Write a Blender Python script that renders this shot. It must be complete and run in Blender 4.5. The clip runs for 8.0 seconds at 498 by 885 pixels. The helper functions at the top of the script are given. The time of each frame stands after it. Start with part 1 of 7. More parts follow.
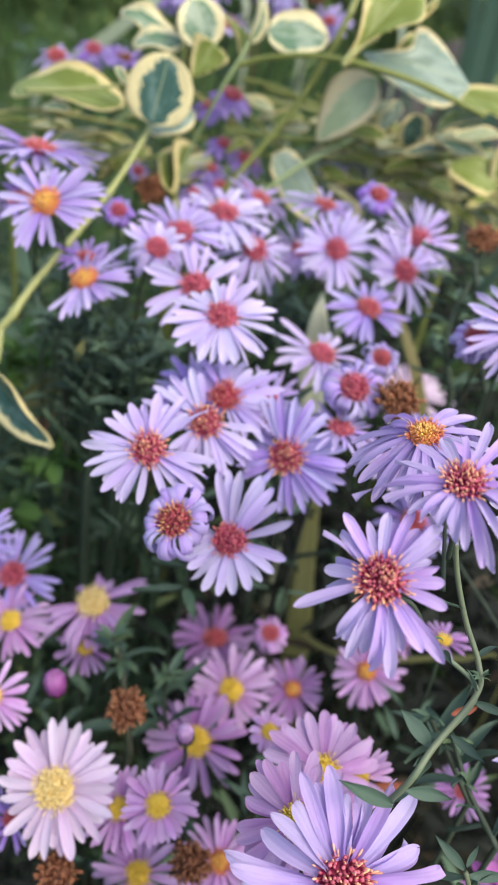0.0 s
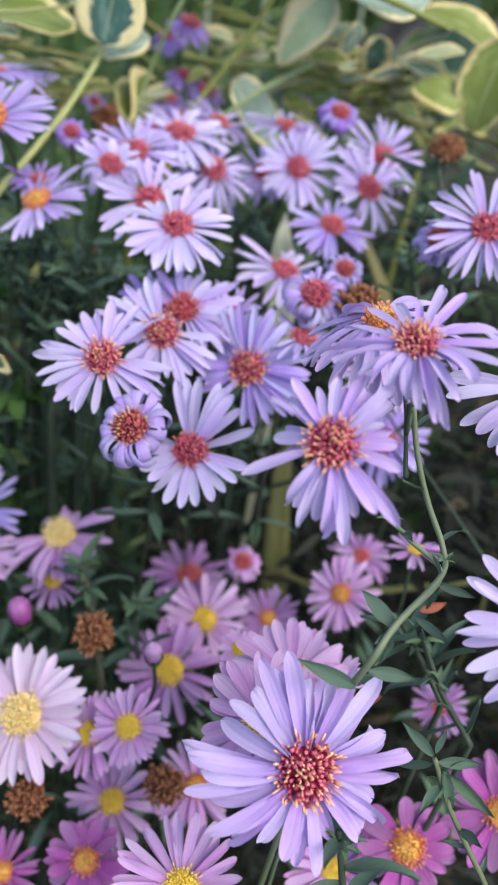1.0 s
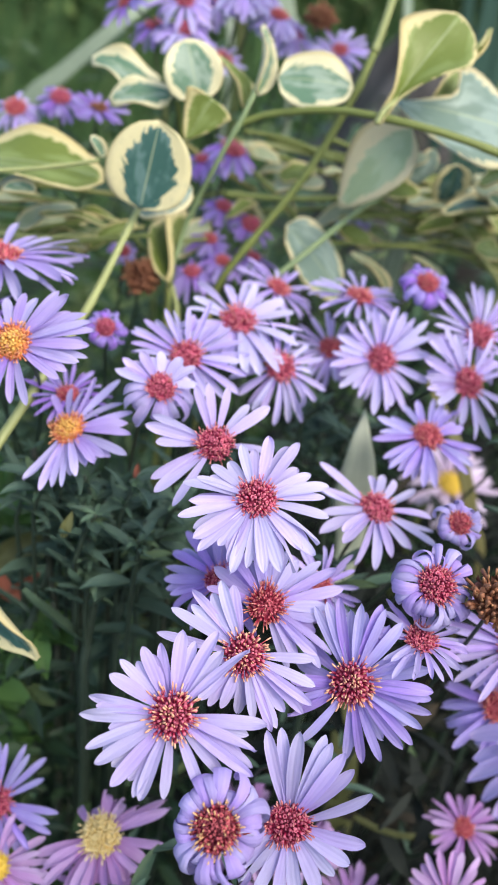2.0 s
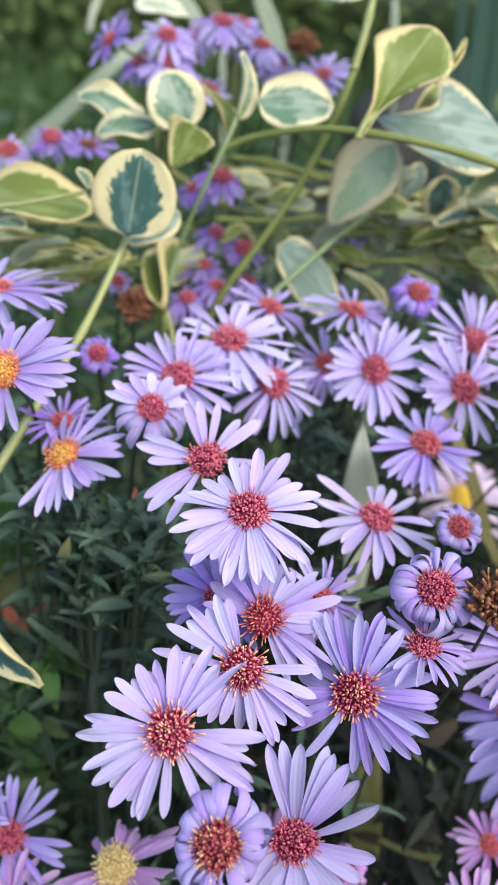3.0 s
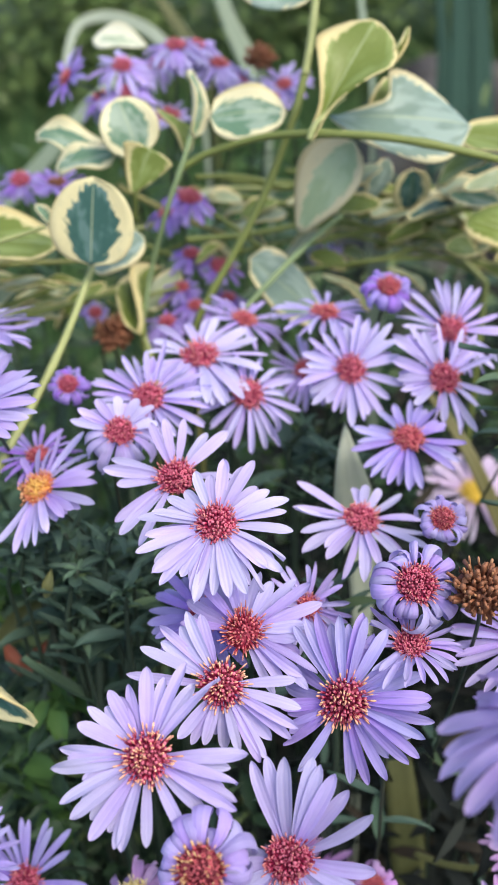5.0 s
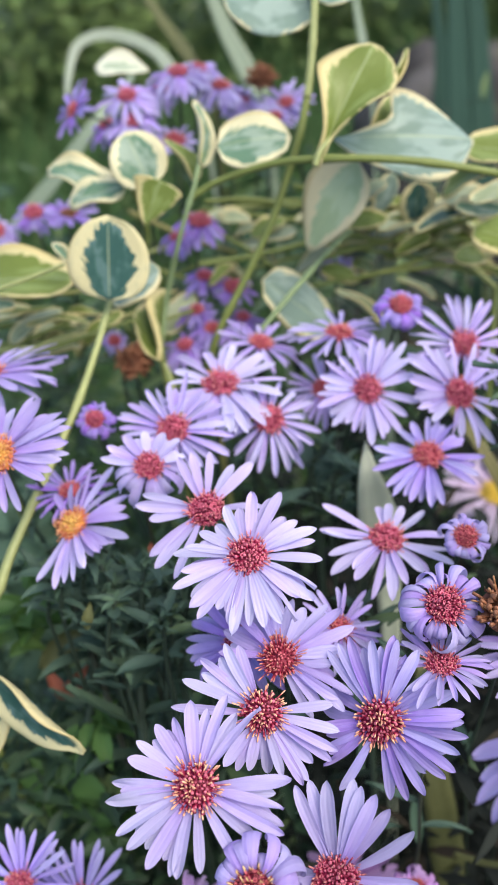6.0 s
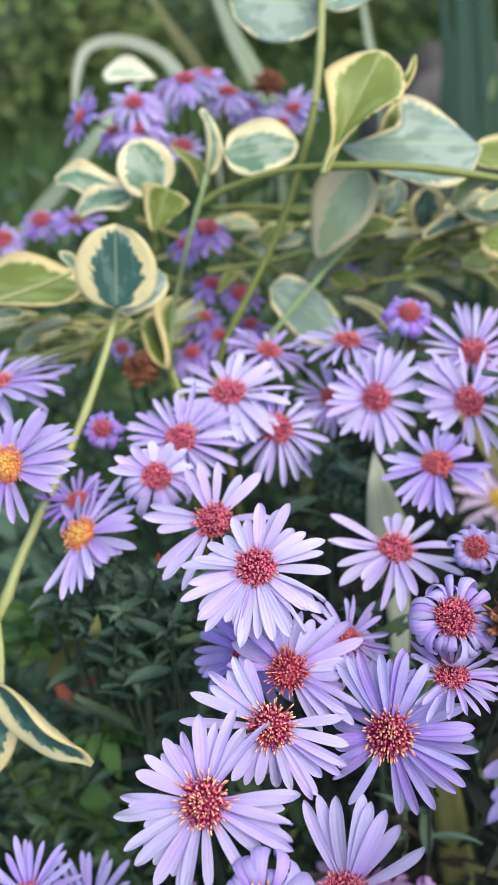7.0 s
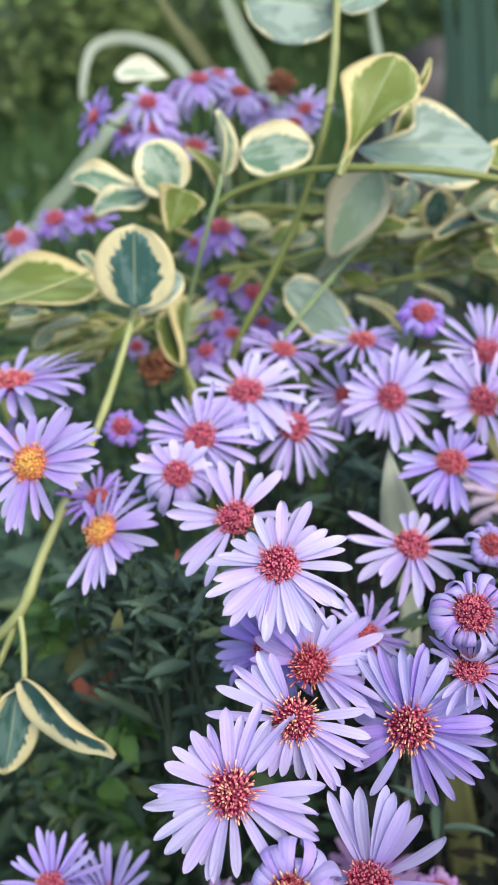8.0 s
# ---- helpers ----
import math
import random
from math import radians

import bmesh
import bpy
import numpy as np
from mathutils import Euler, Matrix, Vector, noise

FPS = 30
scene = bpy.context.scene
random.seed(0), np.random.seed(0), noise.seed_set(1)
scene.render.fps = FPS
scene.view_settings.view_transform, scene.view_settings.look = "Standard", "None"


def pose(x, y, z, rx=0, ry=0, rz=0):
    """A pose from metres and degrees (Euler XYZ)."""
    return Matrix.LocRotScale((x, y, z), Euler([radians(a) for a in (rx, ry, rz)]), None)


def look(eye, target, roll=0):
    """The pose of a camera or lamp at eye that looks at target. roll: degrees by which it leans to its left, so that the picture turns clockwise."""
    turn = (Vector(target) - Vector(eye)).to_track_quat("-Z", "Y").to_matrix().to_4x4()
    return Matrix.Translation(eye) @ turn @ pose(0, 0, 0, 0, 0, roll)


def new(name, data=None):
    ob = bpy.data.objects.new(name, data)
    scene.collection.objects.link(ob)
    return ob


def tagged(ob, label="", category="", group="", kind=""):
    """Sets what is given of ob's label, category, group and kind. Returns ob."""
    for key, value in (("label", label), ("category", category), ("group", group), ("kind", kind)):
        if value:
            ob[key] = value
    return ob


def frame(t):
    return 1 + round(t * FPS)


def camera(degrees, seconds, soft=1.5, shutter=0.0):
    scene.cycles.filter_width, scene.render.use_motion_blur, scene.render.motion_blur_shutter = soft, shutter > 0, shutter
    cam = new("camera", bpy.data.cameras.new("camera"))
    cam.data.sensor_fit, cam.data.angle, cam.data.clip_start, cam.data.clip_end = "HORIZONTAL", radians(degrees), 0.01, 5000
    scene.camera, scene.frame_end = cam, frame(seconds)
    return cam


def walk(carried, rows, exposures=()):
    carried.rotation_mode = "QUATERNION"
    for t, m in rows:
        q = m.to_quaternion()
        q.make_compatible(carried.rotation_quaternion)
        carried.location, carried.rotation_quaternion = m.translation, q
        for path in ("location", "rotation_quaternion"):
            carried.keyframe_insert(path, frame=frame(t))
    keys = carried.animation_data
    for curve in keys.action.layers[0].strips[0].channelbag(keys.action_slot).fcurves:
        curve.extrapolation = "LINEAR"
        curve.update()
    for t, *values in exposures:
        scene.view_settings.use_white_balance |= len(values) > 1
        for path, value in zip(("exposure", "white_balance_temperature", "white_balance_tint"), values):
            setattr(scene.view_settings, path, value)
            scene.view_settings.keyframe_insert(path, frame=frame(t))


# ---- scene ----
cam = camera(31.526, 8.0)
PATH = [
    (0, (0.01828, 0.02155, 0.86557), (0.03224, 0.18239, 0.74752), 10.85),
    (0.5, (0.01990, 0.03330, 0.85671), (0.03464, 0.19374, 0.73821), 10.85),
    (1, (0.02634, 0.01666, 0.85109), (0.04322, 0.17519, 0.73033), 9.59),
    (1.5, (0.00905, 0.06914, 0.86150), (0.02773, 0.22469, 0.73718), 9.16),
    (1.7, (0.00634, 0.08570, 0.86786), (0.02516, 0.24217, 0.74471), 9.29),
    (2.8, (0.01044, 0.08429, 0.86455), (0.02509, 0.24607, 0.74788), 6.49),
    (3, (0.01302, 0.08333, 0.86434), (0.02516, 0.24652, 0.74937), 4.56),
    (3.5, (0.01039, 0.07599, 0.87717), (0.01986, 0.24300, 0.76753), 1.59),
    (4, (0.00448, 0.07834, 0.86534), (0.01588, 0.24670, 0.75798), 2.30),
    (4.5, (0.02052, 0.08394, 0.85308), (0.02771, 0.25170, 0.74443), -0.42),
    (4.7, (0.02399, 0.08413, 0.85506), (0.02849, 0.25141, 0.74552), -1.83),
    (5.8, (0.03124, 0.08221, 0.86960), (0.03024, 0.24893, 0.75913), -7.09),
    (6, (0.02618, 0.08337, 0.86955), (0.02431, 0.24937, 0.75800), -7.46),
    (6.5, (0.02009, 0.08463, 0.86686), (0.01781, 0.25146, 0.75658), -7.44),
    (7, (0.02629, 0.08487, 0.87047), (0.02277, 0.25120, 0.75947), -7.87),
    (7.5, (0.02439, 0.08655, 0.87213), (0.02152, 0.25285, 0.76107), -7.61),
    (8, (0.02175, 0.08303, 0.87324), (0.01901, 0.24868, 0.76120), -7.56),
]
EXPOSURE, KELVIN = 1.09, 6950
walk(cam, [(t, look(eye, target, roll)) for t, eye, target, roll in PATH], exposures=[(0, EXPOSURE + 0.06, KELVIN + 350, 10), (1, EXPOSURE + 0.00, KELVIN, 9), (1.5, EXPOSURE + 0.10, KELVIN - 100, 9), (3, EXPOSURE + 0.06, KELVIN - 150, 9), (8, EXPOSURE + 0.04, KELVIN - 150, 9)])
cam.data.dof.use_dof = True
cam.data.dof.focus_distance = 0.138
cam.data.dof.aperture_fstop = 29.0

# ---- sky and sun ----
world = bpy.data.worlds.new("sky")
scene.world = world
world.use_nodes = True
wn, wl = world.node_tree.nodes, world.node_tree.links
sky = wn.new("ShaderNodeTexSky")
sky.sky_type, sky.sun_disc = "NISHITA", False
SUN = Vector((0.42, -0.42, 0.85)).normalized()
sky.sun_elevation = math.asin(SUN.z)
sky.sun_rotation = math.atan2(SUN.x, SUN.y)
sky.air_density, sky.dust_density, sky.ozone_density = 1.0, 3.0, 1.0
wl.new(sky.outputs[0], wn["Background"].inputs[0])
wn["Background"].inputs[1].default_value = 0.16
sun = new("sun", bpy.data.lights.new("sun", "SUN"))
sun.data.energy, sun.data.angle, sun.data.color = 0.95, radians(38), (1.0, 0.96, 0.9)
sun.matrix_world = look(SUN * 5, (0, 0, 0))


# ---- materials ----
class Nodes:
    """Short hand for building one node material."""

    def __init__(self, name, roughness=0.6, specular=0.3):
        self.mat = bpy.data.materials.new(name)
        self.mat.use_nodes = True
        self.t = self.mat.node_tree
        self.p = self.t.nodes["Principled BSDF"]
        self.out = self.t.nodes["Material Output"]
        self.p.inputs["Roughness"].default_value = roughness
        self.p.inputs["Specular IOR Level"].default_value = specular

    def add(self, kind, **inputs):
        n = self.t.nodes.new(kind)
        for k, v in inputs.items():
            self.put(n.inputs[k.replace("_", " ")], v)
        return n

    def put(self, socket, v):
        if isinstance(v, bpy.types.NodeSocket):
            self.t.links.new(v, socket)
        else:
            socket.default_value = v

    def math(self, op, a, b=0.0, c=0.0, clamp=False):
        n = self.t.nodes.new("ShaderNodeMath")
        n.operation, n.use_clamp = op, clamp
        for s, v in zip(n.inputs, (a, b, c)):
            self.put(s, v)
        return n.outputs[0]

    def mix(self, f, a, b, blend="MIX"):
        n = self.t.nodes.new("ShaderNodeMix")
        n.data_type, n.blend_type = "RGBA", blend
        self.put(n.inputs[0], f)
        for s, v in ((n.inputs[6], a), (n.inputs[7], b)):
            self.put(s, v if isinstance(v, bpy.types.NodeSocket) else (*v, 1))
        return n.outputs[2]

    def noise(self, vector, scale, detail=3.0, rough=0.55):
        n = self.add("ShaderNodeTexNoise", Scale=scale, Detail=detail, Roughness=rough)
        if vector is not None:
            self.put(n.inputs["Vector"], vector)
        return n.outputs[0]

    def ramp(self, v, lo, hi):
        n = self.add("ShaderNodeMapRange", Value=v, From_Min=lo, From_Max=hi)
        n.interpolation_type = "SMOOTHSTEP"
        return n.outputs[0]

    def coords(self, which="Object"):
        return self.t.nodes.new("ShaderNodeTexCoord").outputs[which]

    def scaled(self, vector, sx, sy, sz, shift=None):
        n = self.add("ShaderNodeMapping", Vector=vector, Scale=(sx, sy, sz))
        if shift is not None:
            c = self.add("ShaderNodeCombineXYZ", X=shift, Y=shift, Z=shift)
            self.put(n.inputs["Location"], c.outputs[0])
        return n.outputs[0]

    def uv(self):
        s = self.add("ShaderNodeSeparateXYZ", Vector=self.coords("UV"))
        return s.outputs[0], s.outputs[1]

    def random(self):
        return self.t.nodes.new("ShaderNodeObjectInfo").outputs["Random"]

    def island(self):
        return self.t.nodes.new("ShaderNodeNewGeometry").outputs["Random Per Island"]

    def bump(self, height, strength, distance):
        n = self.add("ShaderNodeBump", Height=height, Strength=strength, Distance=distance)
        self.put(self.p.inputs["Normal"], n.outputs[0])

    def done(self, colour, thin=0.0, thin_colour=None):
        self.put(self.p.inputs["Base Color"], colour if isinstance(colour, bpy.types.NodeSocket) else (*colour, 1))
        if thin:
            tr = self.add("ShaderNodeBsdfTranslucent")
            self.put(tr.inputs[0], thin_colour if thin_colour is not None else colour)
            m = self.add("ShaderNodeMixShader")
            m.inputs[0].default_value = thin
            self.t.links.new(self.p.outputs[0], m.inputs[1])
            self.t.links.new(tr.outputs[0], m.inputs[2])
            self.t.links.new(m.outputs[0], self.out.inputs[0])
        return self.mat


def petal_material(name, main, tip, base, thin=0.3):
    k = Nodes(name, 0.62, 0.14)
    u, v = k.uv()
    r = k.random()
    streak = k.noise(k.scaled(k.coords("UV"), 9, 0.9, 1, k.math("MULTIPLY", r, 37.0)), 2.0, 4.0)
    blotch = k.noise(k.scaled(k.coords("UV"), 1.5, 2.5, 1, k.math("MULTIPLY", r, 91.0)), 1.6, 2.0)
    c = k.mix(k.ramp(v, 0.45, 1.0), main, tip)
    # The petal's darker base, drawn further up to imitate violet shade.
    c = k.mix(k.ramp(v, 0.42, 0.0), c, base)
    c = k.mix(k.math("MULTIPLY", k.ramp(streak, 0.42, 0.7), 0.35), c, base)
    c = k.mix(k.math("MULTIPLY", k.ramp(blotch, 0.5, 0.8), 0.4), c, tip)
    # Random tone per petal, widened to stand in for lit and shaded ones.
    hsv = k.add("ShaderNodeHueSaturation", Color=c)
    other = k.math("FRACT", k.math("MULTIPLY", r, 17.3))
    k.put(hsv.inputs["Hue"], k.math("MULTIPLY_ADD", other, 0.03, 0.489))
    k.put(hsv.inputs["Saturation"], k.math("MULTIPLY_ADD", other, 0.30, 0.87))
    k.put(hsv.inputs["Value"], k.math("MULTIPLY_ADD", r, 0.28, 0.86))
    ridge = k.math("SINE", k.math("MULTIPLY", u, 19.0))
    k.bump(k.math("ADD", ridge, k.math("MULTIPLY", streak, 1.5)), 0.18, 0.0003)
    return k.done(hsv.outputs[0], thin)


PETAL = {
    "lilac": petal_material("lilac_petal", (0.405, 0.349, 0.657), (0.475, 0.430, 0.703), (0.334, 0.261, 0.616)),
    "pale": petal_material("pale_lilac_petal", (0.440, 0.394, 0.671), (0.497, 0.462, 0.705), (0.362, 0.299, 0.625)),
    "white": petal_material("lilac_white_petal", (0.466, 0.424, 0.685), (0.520, 0.483, 0.716), (0.399, 0.343, 0.645)),
    "blue": petal_material("violet_blue_petal", (0.352, 0.302, 0.657), (0.438, 0.397, 0.706), (0.274, 0.206, 0.599)),
    "orchid": petal_material("orchid_lilac_petal", (0.422, 0.341, 0.657), (0.496, 0.424, 0.699), (0.348, 0.252, 0.607)),
    "purple": petal_material("purple_petal", (0.311, 0.230, 0.599), (0.385, 0.313, 0.648), (0.237, 0.145, 0.499)),
    "pink": petal_material("pink_petal", (0.489, 0.306, 0.582), (0.556, 0.391, 0.641), (0.401, 0.200, 0.483)),
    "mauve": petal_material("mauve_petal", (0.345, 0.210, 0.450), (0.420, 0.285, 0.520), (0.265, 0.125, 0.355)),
    "palepink": petal_material("pale_pink_petal", (0.563, 0.462, 0.633), (0.606, 0.524, 0.680), (0.493, 0.352, 0.553)),
    "magenta": petal_material("magenta_petal", (0.310, 0.105, 0.320), (0.370, 0.170, 0.390), (0.240, 0.060, 0.240)),
}


def tube_material(name, root, mid, tip, lo=0.35, hi=0.8, rim=None, fade=0.35):
    k = Nodes(name, 0.55, 0.25)
    u, v = k.uv()
    r = k.island()
    c = k.mix(k.ramp(v, 0.1, lo), root, mid)
    c = k.mix(k.ramp(v, lo, hi), c, tip)
    c = k.mix(k.math("MULTIPLY", r, fade), c, root)
    if rim:
        c = k.mix(k.math("MULTIPLY", k.ramp(u, 0.45, 0.85), 0.85), c, rim)
    return k.done(c)


FLORET = {
    "red": tube_material("crimson_florets", (0.15, 0.007, 0.036), (0.36, 0.017, 0.072), (0.64, 0.17, 0.24), 0.60, 1.0, None, 0.75),
    "deep": tube_material("dark_crimson_florets", (0.085, 0.006, 0.016), (0.25, 0.016, 0.042), (0.52, 0.12, 0.14), 0.55, 1.0, None, 0.75),
    "orange": tube_material("orange_florets", (0.40, 0.08, 0.04), (0.62, 0.31, 0.06), (0.74, 0.48, 0.13), 0.3, 0.9, (0.50, 0.11, 0.07)),
    "yellow": tube_material("yellow_florets", (0.56, 0.36, 0.04), (0.65, 0.45, 0.05), (0.74, 0.57, 0.10), 0.3, 0.9),
    "straw": tube_material("straw_florets", (0.56, 0.41, 0.15), (0.64, 0.47, 0.17), (0.74, 0.60, 0.28), 0.3, 0.9),
    "coral": tube_material("coral_florets", (0.18, 0.012, 0.036), (0.37, 0.028, 0.066), (0.60, 0.16, 0.18), 0.50, 1.0, None, 0.65),
    "brown": tube_material("brown_florets", (0.10, 0.035, 0.02), (0.19, 0.072, 0.038), (0.28, 0.125, 0.068), 0.4, 0.9),
}
STAMEN = {
    "deep": tube_material("stamens_with_gold_tips", (0.22, 0.03, 0.03), (0.40, 0.14, 0.08), (0.74, 0.50, 0.24), 0.4, 0.75, None, 0.4),
    "amber": tube_material("red_stamens_with_amber_tips", (0.36, 0.035, 0.075), (0.48, 0.10, 0.12), (0.78, 0.46, 0.29), 0.5, 0.78),
    "red": tube_material("red_stamens", (0.36, 0.035, 0.075), (0.46, 0.08, 0.12), (0.66, 0.28, 0.25), 0.5, 0.85),
    "orange": tube_material("orange_stamens", (0.40, 0.055, 0.05), (0.56, 0.15, 0.08), (0.74, 0.40, 0.20), 0.45, 0.9),
    "yellow": tube_material("yellow_stamens", (0.52, 0.32, 0.04), (0.68, 0.47, 0.07), (0.78, 0.61, 0.15), 0.45, 0.85),
    "straw": tube_material("straw_stamens", (0.50, 0.36, 0.16), (0.68, 0.50, 0.22), (0.80, 0.68, 0.38), 0.45, 0.85),
    "coral": tube_material("coral_stamens", (0.34, 0.040, 0.06), (0.46, 0.09, 0.09), (0.65, 0.31, 0.22), 0.45, 0.9),
    "brown": tube_material("brown_chaff", (0.14, 0.06, 0.03), (0.30, 0.13, 0.06), (0.46, 0.25, 0.13), 0.45, 0.85),
}


def green_material(name, dark, light, warm, thin=0.15, rough=0.5, gloss=0.3):
    k = Nodes(name, rough, gloss)
    u, v = k.uv()
    r = k.island()
    ro = k.random()
    n = k.noise(k.coords("Object"), 260.0, 3.0)
    c = k.mix(r, dark, light)
    c = k.mix(k.ramp(k.math("FRACT", k.math("MULTIPLY_ADD", r, 7.31, ro)), 0.86, 0.98), c, warm)
    c = k.mix(k.math("MULTIPLY", k.ramp(n, 0.45, 0.75), 0.4), c, light)
    rib = k.math("ABSOLUTE", k.math("SUBTRACT", u, 0.5))
    c = k.mix(k.math("MULTIPLY", k.ramp(rib, 0.06, 0.0), 0.45), c, light)
    k.bump(n, 0.3, 0.0006)
    return k.done(c, thin)


LEAF = green_material("aster_leaf_green", (0.018, 0.043, 0.034), (0.095, 0.165, 0.120), (0.11, 0.17, 0.07))
LEAF_GREY = green_material("grey_green_leaf", (0.045, 0.090, 0.070), (0.085, 0.145, 0.112), (0.09, 0.14, 0.09), 0.2)
STALK_GREY = green_material("grey_green_stalk", (0.075, 0.115, 0.075), (0.135, 0.185, 0.125), (0.13, 0.15, 0.09), 0.0)
LEAF_FRESH = green_material("fresh_leaf_green", (0.055, 0.11, 0.070), (0.11, 0.19, 0.12), (0.13, 0.20, 0.09), 0.2)
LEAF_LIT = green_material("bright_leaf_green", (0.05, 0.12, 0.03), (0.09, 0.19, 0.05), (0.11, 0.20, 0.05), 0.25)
# Near-black leaf colour: the deep shade below the plants is put into it.
SHADE_LEAF = green_material("shade_dark_lower_leaves", (0.009, 0.0115, 0.011), (0.027, 0.033, 0.029), (0.05, 0.042, 0.031), 0.1, 0.9, 0.08)
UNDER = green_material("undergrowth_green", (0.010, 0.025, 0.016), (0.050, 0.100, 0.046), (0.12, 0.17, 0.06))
STALK = green_material("aster_stalk", (0.016, 0.028, 0.020), (0.040, 0.062, 0.042), (0.06, 0.06, 0.04), 0.0)
CALYX = green_material("calyx_green", (0.03, 0.07, 0.02), (0.10, 0.17, 0.06), (0.12, 0.18, 0.06), 0.1)
GRASS = green_material("grass_green", (0.036, 0.088, 0.030), (0.085, 0.17, 0.056), (0.13, 0.17, 0.07), 0.25, 0.75)
SHRUB = green_material("shrub_green", (0.084, 0.140, 0.046), (0.150, 0.222, 0.072), (0.16, 0.19, 0.095), 0.25, 0.8)
STRAP = green_material("strap_leaf_green", (0.15, 0.21, 0.15), (0.26, 0.33, 0.24), (0.26, 0.30, 0.19), 0.2)
STRAP_LIGHT = green_material("light_strap_leaf", (0.27, 0.33, 0.25), (0.40, 0.46, 0.36), (0.40, 0.40, 0.28), 0.25)
STRAP_PALE = green_material("bleached_strap_leaf", (0.42, 0.48, 0.34), (0.62, 0.66, 0.52), (0.55, 0.55, 0.38), 0.25)
OLIVE = green_material("olive_stalk", (0.065, 0.075, 0.028), (0.14, 0.15, 0.06), (0.15, 0.14, 0.06), 0.1)
IRIS = green_material("iris_blade_green", (0.010, 0.036, 0.026), (0.022, 0.060, 0.042), (0.035, 0.07, 0.04), 0.1, 0.85)
RUSSET = green_material("russet_leaf", (0.22, 0.06, 0.04), (0.36, 0.12, 0.07), (0.30, 0.12, 0.05), 0.2)
VINE = green_material("vine_stem_yellow_green", (0.16, 0.19, 0.06), (0.32, 0.35, 0.15), (0.31, 0.31, 0.12), 0.0, 0.45)
VINE_GREEN = green_material("vine_stem_grey_green", (0.10, 0.15, 0.065), (0.20, 0.27, 0.13), (0.20, 0.24, 0.11), 0.0, 0.5)
VINE_OLIVE = green_material("vine_stem_olive", (0.085, 0.115, 0.024), (0.19, 0.225, 0.065), (0.21, 0.195, 0.07), 0.0, 0.5)


def variegated_material(name, green, grey, cream, margin, rough=0.42):
    """A leaf with a pale margin and a ragged green heart, laid out along the leaf's own length and width."""
    k = Nodes(name, rough, 0.35)
    u, v = k.uv()
    r = k.random()
    side = k.math("SUBTRACT", 1.0, k.math("ABSOLUTE", k.math("ADD", k.math("MULTIPLY_ADD", u, 2.0, -1.0), k.math("MULTIPLY_ADD", r, 0.36, -0.18))))
    ends = k.math("MULTIPLY", k.math("MINIMUM", k.math("SUBTRACT", 1.08, v), k.math("ADD", v, 0.25)), 3.6)
    inside = k.math("MINIMUM", side, ends)
    shifted = k.scaled(k.coords("UV"), 1, 1, 1, k.math("MULTIPLY", r, 53.0))
    lobes = k.noise(k.scaled(shifted, 3.2, 4.5, 1), 1.7, 4.0, 0.6)
    along = k.math("MULTIPLY_ADD", side, 0.55, v)
    which = k.math("MULTIPLY", k.math("GREATER_THAN", u, 0.5), 7.7)
    feather = k.noise(k.add("ShaderNodeCombineXYZ", X=along, Y=which, Z=k.math("MULTIPLY", r, 31.0)).outputs[0], 11.0, 2.5, 0.6)
    edge = k.math("ADD", inside, k.math("MULTIPLY", k.math("SUBTRACT", lobes, 0.5), 0.5))
    edge = k.math("ADD", edge, k.math("MULTIPLY", k.math("SUBTRACT", feather, 0.5), 0.55))
    edge = k.math("ADD", edge, k.math("MULTIPLY", k.math("SUBTRACT", 0.12, k.math("ABSOLUTE", k.math("SUBTRACT", v, 0.45))), 0.5))
    heart = k.ramp(edge, margin - 0.03, margin + 0.05)
    patch = k.ramp(k.noise(k.scaled(shifted, 3.0, 1.6, 1), 1.5, 3.0), 0.46, 0.60)
    g = k.mix(patch, green, grey)
    vein = k.math("ABSOLUTE", k.math("SINE", k.math("MULTIPLY", k.math("SUBTRACT", v, k.math("MULTIPLY", side, -0.35)), 26.0)))
    g = k.mix(k.math("MULTIPLY", k.ramp(vein, 0.16, 0.0), 0.10), g, grey)
    fine = k.noise(k.coords("Object"), 420.0, 3.0)
    c = k.mix(heart, cream, g)
    c = k.mix(k.math("MULTIPLY", k.ramp(fine, 0.55, 0.8), 0.25), c, grey)
    rim = k.ramp(inside, 0.035, 0.0)
    c = k.mix(k.math("MULTIPLY", rim, 0.35), c, (0.45, 0.34, 0.12))
    rib = k.math("ABSOLUTE", k.math("SUBTRACT", u, 0.5))
    c = k.mix(k.math("MULTIPLY", k.ramp(rib, 0.018, 0.004), 0.5), c, (0.42, 0.48, 0.28))
    k.bump(k.math("ADD", k.math("MULTIPLY", vein, 0.12), fine), 0.25, 0.0006)
    return k.done(c, 0.22)


